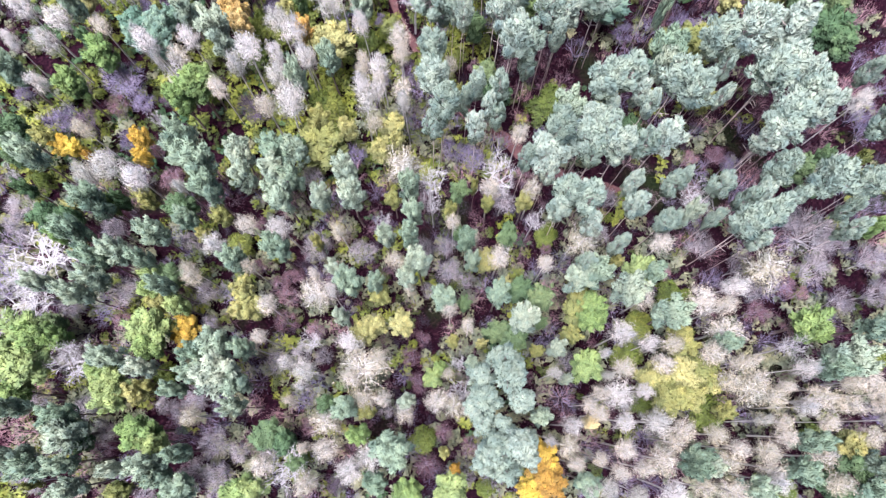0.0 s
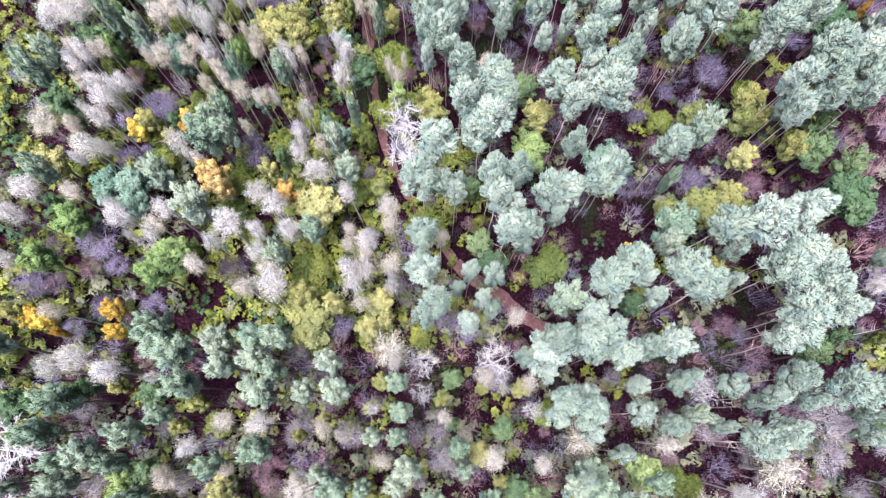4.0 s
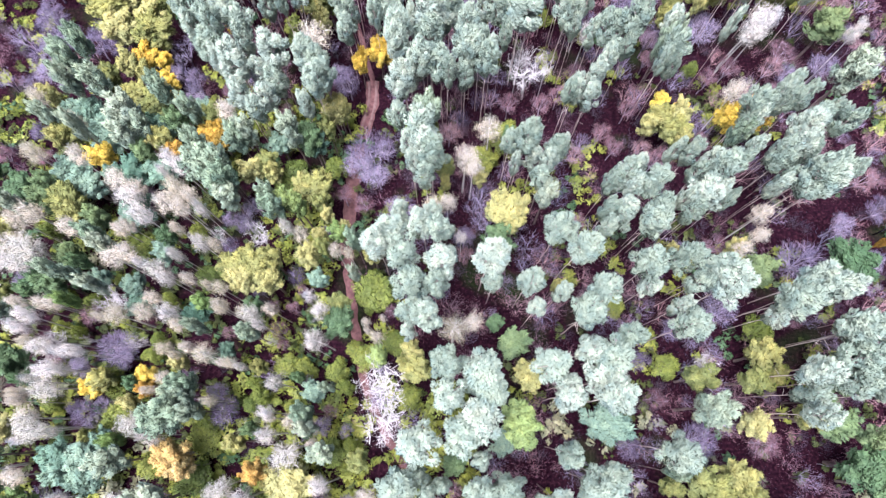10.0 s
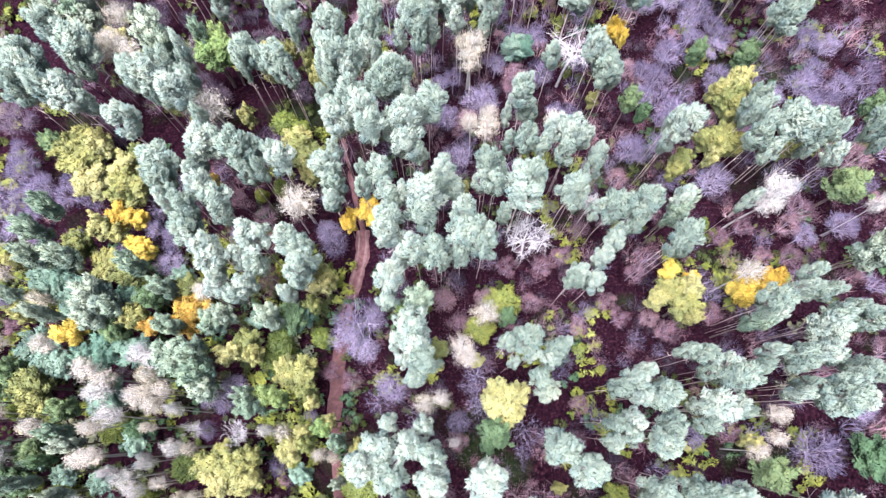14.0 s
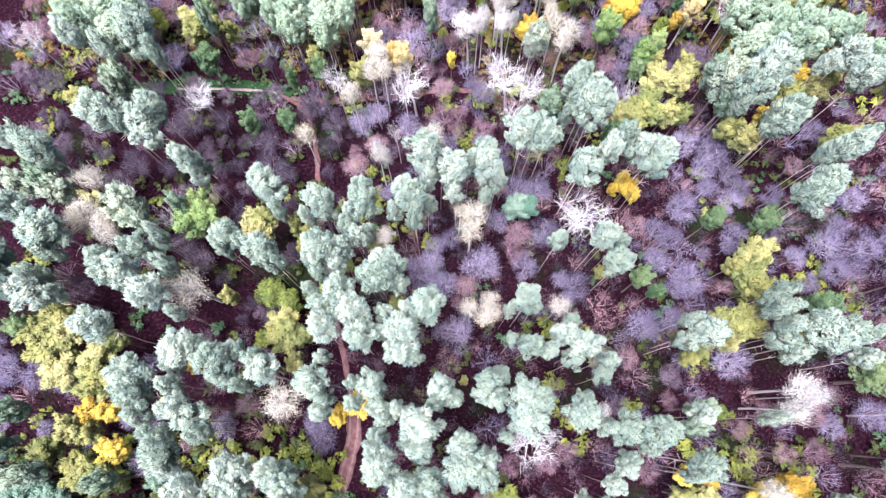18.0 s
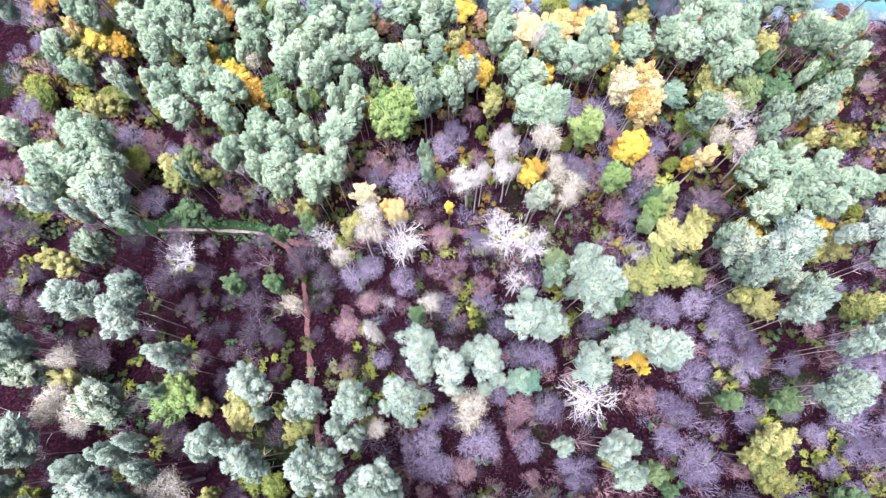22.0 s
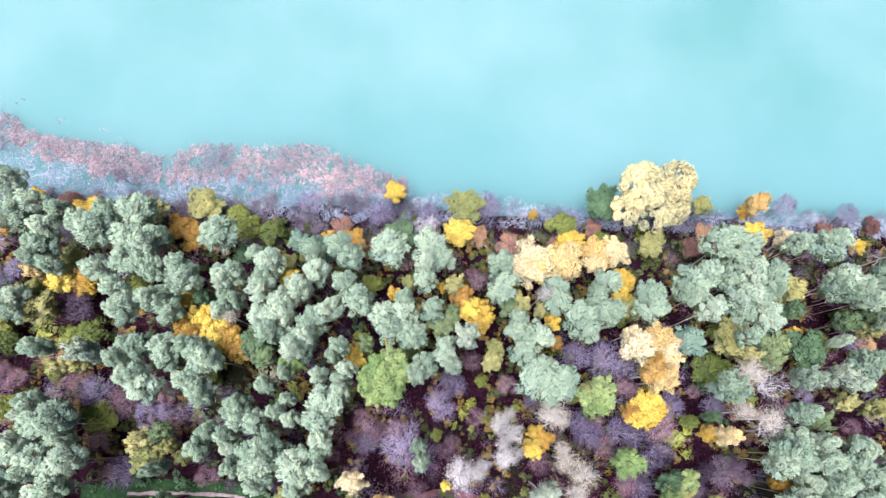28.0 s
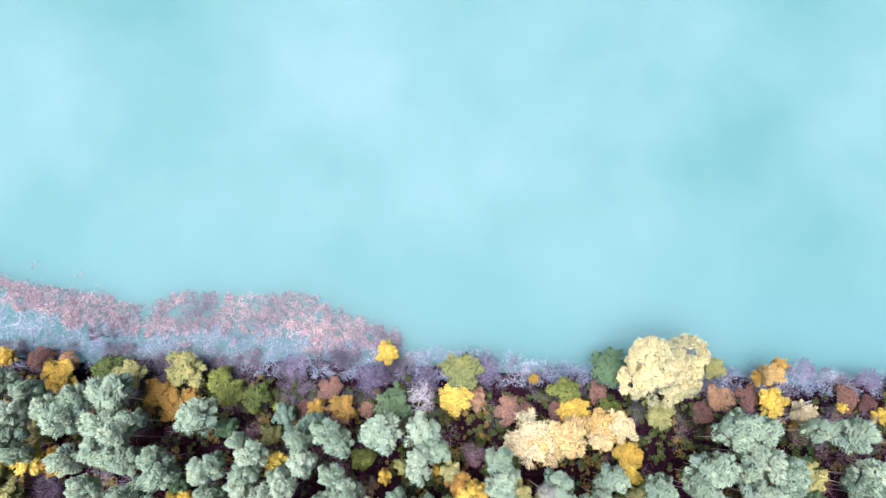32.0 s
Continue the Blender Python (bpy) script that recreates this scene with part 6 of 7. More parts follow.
plant("v", [(-2.3, -5.9, 1.9), (-44, -5.2, 1.5), (3.4, -3.5, 1.4), (-11.2, -3.2, 1.4), (-17.5, -1.9, 1.5), (-0.1, -1.8, 1.5), (-3.4, 4.2, 2), (10.7, 5.3, 1.2), (-4.7, 7.6, 2), (-3.2, 10, 1.6), (-17.6, 10.9, 1.6), (-43.7, 11.4, 1.8), (-21.6, 11.9, 2.4), (45.7, 12.9, 2), (41.4, 14.8, 2.4), (-21.5, 15.2, 1.8), (-22.8, 16.8, 2.2), (47.7, 17.4, 1.6), (-21.7, 17.8, 1.6), (-20.2, 18.1, 1.5), (45.8, 18.6, 2), (-25.9, 19.2, 1.5), (28.9, 19.8, 1.6), (13.2, 22.7, 1.2), (-26, 25.1, 1.5), (-39.3, 31.4, 2.1), (-27.1, 32.1, 1.3), (10.4, 33.1, 2.1), (-42.1, 35.8, 1.7), (33.6, 36.4, 1.7), (37.4, 37, 2.1), (42.2, 37.5, 0.9)])
plant("v", [(-48.7, 42.5, 2.5), (3, 50.5, 1.6), (51.9, 54.7, 1.2), (43, 57.2, 2.6), (-13.4, 59.8, 1.4), (28.8, 62.5, 2), (-50.7, 65.7, 1.6), (-20.3, 68.4, 1.2), (-27.9, 69.8, 1.2), (-26.8, 70.1, 1.2), (-20.9, 70.2, 1.8), (-46.8, 71.7, 2.1), (-19.3, 73.3, 1.4), (-6.1, 73.3, 1.2), (48, 73.5, 2.2), (-21.9, 73.5, 1.4), (-18.4, 75.9, 1.2), (3.6, 81.5, 1.9), (19.1, 82, 1.5), (38.7, 83.7, 2.3), (19.2, 86.5, 2), (-10.8, 88.7, 2.2), (-13.7, 89.8, 2), (-48.4, 89.9, 1.2), (61, 94.4, 2.9), (-57.1, 94.5, 1.8), (-63.9, 94.9, 2.1), (31.1, 96.4, 2.4), (3.3, 96.8, 1.8), (19.5, 96.9, 2), (25.1, 98.3, 2.4), (29.2, 98.4, 2)])
plant("v", [(37.8, 99.1, 2.5), (1.1, 100, 2.1), (13.1, 100, 2.1), (23.2, 100.3, 2.1), (6.5, 100.6, 1.9), (-22.8, 101.4, 2.1), (-23, 103.1, 1.3), (27.5, 104.6, 1.9), (9.8, 104.9, 2.3), (14.8, 105.5, 2.5), (58.3, 105.6, 1.7), (-32.2, 106.3, 1.3), (17.3, 106.9, 2.1), (45.3, 107.4, 2.1), (49.6, 107.9, 2.5), (40.2, 110.4, 2.1), (20.1, 111.1, 1.9), (-24.9, 111.6, 2.2), (43.5, 112.3, 2.8), (49.9, 112.5, 2.6), (-28.6, 113.8, 2), (31.2, 113.8, 1.6), (52.1, 115.4, 3), (63.7, 117.2, 1.7), (26, 119.4, 2.4), (-18.2, 121, 0.9), (62.4, 124, 2.7), (57.7, 125.1, 2), (-1.5, 126.3, 1.6), (2.6, 126.4, 1.6), (12.7, 128.3, 1.8), (3.8, 128.8, 2)])
plant("v", [(40.9, 130.1, 2), (10.7, 133.6, 2.1), (10.3, 135.7, 1.9), (-8.3, 136.3, 1.7), (11.2, 137.4, 2.5), (29, 139.3, 2.3), (18.6, 142, 1.9), (-13, 142.3, 2.4), (8.7, 144.4, 1.7), (-13.5, 147.8, 2.4), (53.8, 150, 2.2), (-13.7, 150.1, 1.6), (17.2, 151.2, 1.8), (-5.7, 151.3, 1.8), (-10.7, 151.7, 2.2), (1.9, 154.5, 1.8), (5.9, 154.7, 2.5), (-0.5, 157.4, 2.8), (2.2, 157.5, 2.1), (-0.7, 162.6, 2.3), (-3.2, 165.6, 1.9), (-47.1, 166.6, 2.2), (-33.3, 166.7, 2.4), (-31.6, 167.1, 1.7), (26.3, 167.8, 2.4), (14, 169.9, 2.2), (-15.6, 170.2, 1.7), (-49.3, 170.8, 2.6), (0.5, 171.1, 2.2), (-70.2, 171.5, 1.9), (-67.3, 171.6, 2.4), (23.5, 172.3, 2.6)])
plant("v", [(1.4, 172.4, 1.8), (-13.2, 172.8, 1.6), (-9.7, 173.4, 2), (15.9, 173.8, 1.8), (-6.6, 173.9, 2.4), (56.4, 174.3, 1.8), (-11.6, 174.6, 2.7), (31.6, 175.2, 2.7), (22.4, 175.8, 1.8), (4.8, 176.1, 2.2), (59.2, 176.3, 2.2), (-70.6, 176.6, 2.2), (-46.9, 176.6, 2.7), (-40.8, 177.7, 2.2), (-54.3, 179.1, 2.5), (50, 179.2, 1.5), (-63, 179.7, 2.3), (27.6, 180.4, 1.8), (-65.1, 180.6, 1.8), (9.3, 180.7, 2.3), (36.8, 180.7, 1.6), (26.3, 181.3, 2.3), (3.8, 184.2, 2.1), (4.5, 196.8, 2.4), (-27.8, 199.1, 1.9)])
plant("w", [(-15.9, -7.9, 1.4), (30.2, -7.3, 1.3), (33.7, -7.2, 1.8), (-21.2, -6.4, 1.4), (45, -6.2, 1.4), (20.4, -5.6, 1.1), (22.9, -5.2, 1.3), (15.3, -5, 1.3), (38.5, -4.7, 1.6), (33.2, -4.5, 1.8), (-13.6, -4.4, 2), (18.3, -4.3, 1.3), (25.1, -4.1, 1.8), (-16.7, -3.8, 1), (43.9, -3.6, 1.4), (14.9, -3, 1.8), (21.2, -2.8, 1.6), (34.4, -2.8, 1.8), (37.6, -2.7, 1.6), (27, -2, 1.6), (-14.2, -1.4, 1.6), (40.6, -1.3, 1.6), (50.2, -1.3, 1.6), (31.7, -1.2, 1.8), (-30, -0.7, 1.3), (27.8, -0.6, 2), (-4.5, 0.3, 1.1), (40, 0.5, 1.3), (18.5, 0.6, 1.4), (45.4, 0.6, 1.6), (2.7, 0.9, 1.1), (-18.6, 1.3, 0.9)])
plant("w", [(1.3, 1.5, 1.3), (-9.7, 1.6, 1.8), (-0.6, 1.8, 1.8), (17.1, 1.9, 1.3), (-7.5, 2, 1.3), (51.7, 2.2, 1.4), (18.6, 3.1, 1), (45.3, 3.1, 2.2), (47.5, 3.1, 1.6), (38.9, 3.2, 2.2), (-11.3, 4, 1.5), (52.7, 4, 1.8), (36.4, 4.6, 1.8), (40.8, 4.7, 1.1), (48.8, 4.9, 1.3), (0.1, 5.1, 1.3), (-9.8, 5.2, 3.1), (33.9, 5.3, 1.8), (38.3, 5.4, 1.3), (51.4, 5.7, 1.8), (21.6, 6, 1.7), (-8.1, 6.7, 1.8), (35.5, 7.1, 1.5), (26.4, 7.2, 1.7), (-24, 7.7, 0.9), (37.4, 7.9, 0.9), (31.6, 8.5, 1.8), (-22.6, 8.8, 1.3), (27.2, 9.4, 1.5), (2.7, 11, 1.3), (34.8, 11.5, 2), (0.3, 12.5, 1.1)])
plant("w", [(-22.2, 12.6, 1.5), (33.9, 14.1, 1.7), (31.3, 14.8, 2.3), (24.5, 15, 1.7), (-16.5, 15.1, 1.9), (-4.7, 15.4, 1.1), (-32, 15.8, 1.4), (-16.6, 16.7, 1.1), (-32.1, 16.9, 1.1), (-24.9, 17.5, 1.1), (40.3, 18.8, 2.3), (-6.8, 19.1, 1.5), (12.3, 19.2, 1.4), (6.2, 19.5, 2.1), (26.4, 21.6, 1.4), (2.7, 21.7, 1.2), (16.2, 22.1, 1.9), (-13.9, 22.5, 1.5), (-25.4, 23, 1.5), (0.4, 24.1, 1.4), (10.4, 28.4, 1.4), (5, 28.7, 1.6), (-7, 31.9, 2.2), (-48.6, 35.6, 1.2), (8.5, 36.4, 1.5), (-10.4, 37.6, 1.6), (-24.5, 39, 1.5), (-31.4, 42.1, 1.6), (-22.7, 42.2, 1.4), (-7.2, 42.8, 1.8), (-9.8, 43.8, 1.2), (-12.4, 45.1, 1.4)])
plant("w", [(-0.8, 46.2, 1.4), (-12.6, 47, 1.2), (-38.1, 47.8, 1.4), (-7.1, 47.9, 1.4), (-7.6, 49.6, 1.7), (-49.1, 51.3, 1.7), (-32.4, 55.9, 0.9), (-14.1, 56.1, 0.9), (-49.4, 58, 1.2), (-16.6, 58.5, 1.2), (-19.3, 58.7, 0.8), (-49.9, 60, 0.9), (-26.8, 60.7, 0.9), (-50.4, 61, 1.1), (-54.4, 61.3, 1.7), (-34.5, 61.8, 0.7), (-33, 63.2, 1), (-24.7, 65.2, 1), (-25.8, 65.3, 0.8), (-31.7, 66, 0.8), (-28.7, 66.3, 1.2), (-33, 66.8, 1), (-30.1, 66.9, 0.9), (-50.6, 67.3, 1.2), (-7.1, 68.9, 1), (-8.2, 69.4, 0.6), (2.3, 69.9, 1.6), (-31.9, 69.9, 1.1), (-40.9, 70.3, 0.8), (-8.5, 70.6, 0.8), (-39.4, 70.7, 1.4), (4.5, 71.1, 1.6)])
plant("w", [(-35.9, 71.2, 1), (-6.4, 71.2, 0.5), (-26.2, 71.8, 1.1), (-26.6, 71.8, 1), (-47.5, 71.9, 1), (-52.3, 71.9, 1), (-24.1, 71.9, 0.8), (-20.6, 72, 1), (-49.5, 72.2, 1.1), (-35.2, 72.9, 1.2), (-26.9, 74.4, 1), (-28.3, 74.5, 0.8), (-31.8, 75.6, 0.8), (-41.3, 78.1, 1.6), (-39.6, 78.5, 1.3), (-11.2, 79.3, 1), (-12.8, 79.6, 1), (-28.2, 79.8, 0.9), (-53.9, 79.9, 1.4), (39.3, 81.4, 1.3), (-47.3, 81.6, 1.4), (-40.8, 81.8, 1.2), (-39.2, 82, 0.7), (-33.4, 82, 0.9), (-17.6, 82.1, 1), (-54.3, 82.5, 1.3), (-51.5, 83.1, 1.5), (41.3, 83.2, 1.4), (-32.8, 84.6, 1.3), (41.5, 85.7, 1.5), (-35.4, 85.8, 1.3), (-34.4, 86.2, 1.3)])
plant("w", [(-0.6, 86.2, 1.8), (-32.2, 86.6, 1.5), (1.2, 86.6, 1.3), (-40.3, 87.8, 1.7), (-35.1, 88, 1.1), (-42.6, 88.5, 1.7), (-47.7, 91.3, 1.4), (4.4, 91.4, 1.7), (-53.1, 91.5, 1.4), (3.3, 92.5, 2.3), (6.6, 96.8, 1.5), (-49.8, 97.4, 1.2), (-29.1, 98.9, 1.4), (-55.1, 100.4, 1.4), (39.8, 103.3, 1.6), (-19.4, 110.7, 1.5), (-18.7, 112.5, 2.2), (6.3, 123.9, 2.2), (4.4, 124.6, 1.7), (15.7, 125, 1.9), (6.7, 125.4, 1.5), (-35.4, 125.8, 1.7), (-32.4, 126.3, 2.3), (-34.4, 126.6, 1.5), (-44.8, 133.2, 1.8), (-7.6, 134, 2), (-49.1, 134.6, 2), (-46.3, 134.7, 2.2), (4.2, 135.6, 1.6), (-48.7, 136.3, 2.4), (3.8, 137.2, 2.6), (2.6, 138.4, 1.6)])
plant("w", [(-49.3, 141.7, 2), (-20.3, 149.7, 1.9), (-1.5, 150.3, 1.3), (-13.9, 156.4, 1.6), (-11.1, 159.9, 1.6), (-9.4, 160.4, 2), (-10.5, 163.4, 2), (17.6, 166.4, 1.8), (18.1, 168.7, 2), (16.5, 170.7, 1.8), (16.1, 172.3, 1.4), (15.8, 176, 1.9), (14.2, 176.3, 2.1), (44.1, 177, 2), (15, 177.6, 1.7), (40.6, 177.7, 1.8), (42.9, 182.8, 2.5), (-30.7, 188.8, 1.6)])
plant("y", [(10.6, -8.1, 1.5), (12.8, -7.4, 1.8), (1.3, -6, 0.7), (11.8, -6, 1.8), (12.1, -4.2, 1.7), (-34.1, 8.5, 1.3), (-34, 10.4, 1.7), (-49.6, 33.3, 1.4), (-42.6, 33.7, 1), (-52.4, 34.8, 1.2), (-54.6, 35.6, 1.5), (-43.5, 36.6, 1.2), (23.7, 46.3, 1.6), (-36.3, 62, 1), (-43.3, 62.1, 1.4), (-36.9, 63.7, 1.3), (58.9, 71.9, 0.9), (60.4, 84, 1.3), (-47.5, 93.6, 1.6), (-37.1, 94.7, 1.3), (-32.8, 95.3, 1.8), (-31.9, 97.3, 2), (41.2, 100.7, 2.2), (40.6, 102.4, 1.6), (45, 102.9, 2), (34.3, 103.5, 1.2)])
plant("y", [(31.6, 104.5, 1.2), (44.4, 104.5, 2), (-40.1, 105.3, 1.6), (-43.9, 110.1, 1.7), (-41.9, 110.1, 1.4), (-12.4, 110.1, 1), (-12.1, 111.5, 1.4), (-9.7, 112, 1.7), (-8, 112.1, 1.3), (-32.1, 116, 0.9), (-21.7, 121.1, 1.1), (28, 142.7, 1.4), (25.2, 144.2, 0.8), (27.3, 144.5, 1.5), (26.8, 146.2, 1), (48.7, 157.2, 1.1), (54.2, 163.8, 1.8), (44.7, 164, 1.8), (55.7, 164.9, 1.6), (0.6, 166.6, 0.8), (47.6, 168.1, 1.3), (45.6, 168.4, 1.9), (12.4, 171.9, 1.3), (14.1, 173.2, 1.3), (13.3, 174, 1.5), (37.2, 174.8, 1), (29.3, 175.8, 1), (27.9, 177, 1.7), (26.6, 177.2, 1.3), (30.1, 177.5, 1.7), (28.8, 178.4, 2), (56.6, 182.8, 1.6)])
plant("y", [(-13, 183.2, 1.3), (-30.5, 184.4, 1.8), (-13.7, 184.5, 1.5), (-33.9, 186.2, 2.2), (-8.5, 186.3, 1.6), (-38, 186.5, 1.8), (-32.2, 186.7, 1.8), (16.1, 186.9, 1.1), (-36.6, 188.8, 1.8), (16.1, 189.2, 1), (-34.8, 189.3, 1.5), (15.8, 189.7, 1.1), (51.2, 189.7, 0.9), (4.9, 189.8, 1.5), (6.3, 190.2, 1.8), (15.8, 190.5, 1.1), (3.3, 191.4, 1.8), (4.9, 191.6, 2), (-39.9, 192.5, 1.6), (-53.3, 193, 1.8), (2.1, 193.4, 1.6), (-8, 193.6, 0.9), (-55.4, 194, 2.1), (-58.3, 194.3, 1.8), (-0.7, 194.8, 1.7), (-23.6, 195, 1.6)])
plant("C", [(13.5, 198.9, 3.1), (13, 199, 3.4), (17.7, 199.7, 3.2), (23, 199.8, 3.6), (23.1, 201.3, 3.1), (25.7, 201.4, 2.8), (52.5, 204.2, 1.6), (48.2, 209.8, 1.8), (50.3, 211.5, 2.2)], 0.60)
plant("D", [(-2.9, 205.1, 1.6)], 0.60)
plant("O", [(-31.5, 199.5, 2.4), (-7.4, 203.4, 2.4), (24.6, 210.2, 3.3)], 0.60)
plant("Y", [(-58.9, 198.2, 1.7), (-25.3, 198.7, 1.9), (32.2, 203.7, 2.7), (-48, 206.6, 2.5), (-39.6, 207.7, 2.3), (2.4, 208.9, 2.5), (40.9, 210.5, 2)], 0.60)
plant("y", [(27.1, 194.7, 1.6), (15.5, 197.3, 1.4), (27.3, 197.6, 1.9), (-22.4, 200.6, 1.1), (-40.4, 202.6, 2.2), (-19.1, 202.8, 1.3), (-15.3, 202.9, 2.3), (19.3, 203.3, 2), (-37.8, 203.7, 2.5), (-71.5, 203.8, 2), (-43.1, 204.1, 2), (65.3, 204.4, 1.3), (1.4, 204.8, 2.2), (59.6, 205.5, 1.6), (49.4, 205.9, 1.9), (-59, 206.3, 2.5), (13.5, 208.2, 0.8), (-67.7, 208.7, 1.3), (47.6, 209.4, 2.5), (-9.1, 211.3, 1.5)], 0.60)


# ---- the great willow on the bank ----
def willow():
    rng = np.random.default_rng(5)
    w = Wood()
    spots = []
    w.branch([Vector((0, 0, -0.4)), Vector((0.2, 0.1, 2.0)), Vector((0, 0.3, 4.0))], 0.55, 0.4, 9)
    for cx, cy, cz, cr, n in ((-2.4, 0.6, 10.5, 3.3, 60), (2.6, 1.4, 10.2, 3.0, 52), (-3.6, -1.4, 7.5, 2.4, 32), (3.4, -0.8, 7.5, 2.4, 32), (0.3, -2.2, 7.8, 2.6, 32), (0.3, 1.0, 9.6, 2.6, 36)):
        w.branch(curve(Vector((0, 0.3, 3.8)), Vector((cx, cy, cz - 0.5)), 0.05, rng, 5), 0.26, 0.08, 6)
        for _ in range(n):
            d = unit(rng, 1)[0]
            d[2] = abs(d[2]) if d[2] < -0.4 else d[2]
            r = rng.uniform(0.5, 0.85)
            c = Vector((cx + d[0] * cr * 0.85, cy + d[1] * cr * 0.85, cz + d[2] * cr * 0.8))
            spots.append((c.x, c.y, c.z, r))
            w.branch(curve(Vector((cx, cy, cz - 0.5)), c, 0.0, rng, 3), 0.06, 0.02, 4)
    v, f, nr = sprays(rng, spots, np.array((0, 0, 4.0)), 330, 0.075, 1.0)
    root = thing("willow_tree", [("trunk", w.v, w.f, BARK["brown"]), ("crown", v, f, LEAF["willow"], nr)])
    root.matrix_basis = pose(31.2, 209.6, 0.1) @ Matrix.Diagonal((1.02, 1.1, 1.25, 1))
    tagged(root, "great willow with a fluffy cream crown on the bank", "willow tree")


willow()


# ---- undergrowth, reeds and drift at the water's edge ----
def near_path(x, y, far):
    return any(math.hypot(x - px, y - py) < far for px, py in PATH_POINTS)


PATH_POINTS = [(a[0] + (b[0] - a[0]) * k / 6, a[1] + (b[1] - a[1]) * k / 6) for line in (FOREST_PATH, SIDE_PATH) for a, b in zip(line, line[1:]) for k in range(7)]


def rounded(v, low):
    """Directions outwards and upwards from the heart of a small bush."""
    n = v - np.array((0, 0, low))
    n = n / (np.linalg.norm(n, axis=1, keepdims=True) + 1e-6) + np.array((0, 0, 0.5))
    return n / np.linalg.norm(n, axis=1, keepdims=True)


def undergrowth(name, label, category, leaf_mat, wood_mat, spacing, wanted, shape, seed, clear=1.9):
    """Joined small bushes all over the forest floor where wanted(x, y) is high enough."""
    rng = np.random.default_rng(seed)
    vs, fs, ns, base = [], [], [], 0
    ny, nx = int(222 / spacing), int(152 / spacing)
    for j in range(ny):
        for i in range(nx):
            x, y = -76 + (i + rng.uniform(0, 1)) * spacing, -15 + (j + rng.uniform(0, 1)) * spacing
            luck = rng.uniform(0, 1)
            if y > 210.0 or luck > wanted(x, y) or near_path(x, y, clear):
                continue
            v, f = shape(rng)
            ns.append(rounded(v, 0.0))
            vs.append(v * rng.uniform(0.7, 1.25) + np.array((x, y, ground_z(x, y))))
            fs += [tuple(base + k for k in face) for face in f]
            base += len(v)
    tagged(mesh_object(name, np.concatenate(vs), fs, leaf_mat, normals=np.concatenate(ns)), label, category, kind="stuff")


def twiggy(rng):
    """A knot of thin rising switches, 2.5 m high."""
    w = Wood()
    for _ in range(26):
        a, s = rng.uniform(0, 6.28), rng.uniform(0.1, 0.4)
        p = Vector((rng.normal() * 0.35, rng.normal() * 0.35, rng.uniform(0.0, 1.2)))
        q = p + Vector((math.cos(a) * rng.uniform(0.3, 1.4), math.sin(a) * rng.uniform(0.3, 1.4), rng.uniform(0.7, 2.0)))
        w.spike(p, q, 0.024)
    c = np.array([(rng.normal() * 0.75, rng.normal() * 0.75, rng.uniform(0.9, 2.7)) for _ in range(75)])
    v, f, _ = leaves(rng, c, np.tile((0, 0, 1.0), (75, 1)), 0.06, 6.0, 1.0)
    n = len(w.v)
    return np.concatenate([np.array([tuple(p) for p in w.v]), v]), w.f + [tuple(n + k for k in g) for g in f]


def leafy(rng):
    """A low leafy mound, 2 m high."""
    spots = [(rng.normal() * 0.7, rng.normal() * 0.7, rng.uniform(0.3, 1.4), rng.uniform(0.3, 0.6)) for _ in range(6)]
    return clumps(rng, spots, 70, 0.18, np.array((0, 0, -0.5)), 1.6, 1.0, 0.8, 1.2, 0.9)[:2]


leafy_part = lambda x, y: x < -8 + 3 * noise.noise((0.0, y * 0.1, 3.0)) and 33 < y < 107
dim_part = lambda x, y: x < -13 and 120 < y < 167
patch = lambda x, y, s, k: noise.noise((x * s, y * s, k))
# dusk tips here darken the gaps by colour, like shade under the trees
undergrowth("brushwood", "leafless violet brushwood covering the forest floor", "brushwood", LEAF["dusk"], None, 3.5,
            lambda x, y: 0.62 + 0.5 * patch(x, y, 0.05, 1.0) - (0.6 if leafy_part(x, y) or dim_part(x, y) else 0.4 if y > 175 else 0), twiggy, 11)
undergrowth("dark_brushwood", "brownish pink leafless scrub between the trees", "brushwood", LEAF["mauve"], None, 3.3,
            lambda x, y: 0.55 - (0.3 if y > 180 else 0.55 if leafy_part(x, y) else 0.8 if dim_part(x, y) else 0) + 0.6 * patch(x, y, 0.06, 5.0), twiggy, 12)
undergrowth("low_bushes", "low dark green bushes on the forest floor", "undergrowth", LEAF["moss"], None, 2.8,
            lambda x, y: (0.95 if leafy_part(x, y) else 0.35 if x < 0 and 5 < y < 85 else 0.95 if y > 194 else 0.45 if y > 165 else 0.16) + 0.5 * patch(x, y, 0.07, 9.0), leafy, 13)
undergrowth("green_saplings", "dark green saplings and ferns under the trees", "undergrowth", LEAF["green"], None, 4.2,
            lambda x, y: (0.75 if leafy_part(x, y) else 1.0 if x < -12 and 160 < y < 166 else 0.12) + 0.6 * patch(x, y, 0.06, 17.0), leafy, 14, 1.0)


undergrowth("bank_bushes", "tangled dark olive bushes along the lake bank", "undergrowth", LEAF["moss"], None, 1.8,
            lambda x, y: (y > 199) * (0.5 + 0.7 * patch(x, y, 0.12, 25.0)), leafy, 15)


undergrowth("bracken", "brown and golden bracken under the lakeside pines", "bracken", LEAF["bracken"], None, 2.6,
            lambda x, y: (y > 160) * min(1.0, (y - 160) / 14) * (0.5 + 0.6 * patch(x, y, 0.08, 29.0)), leafy, 17)
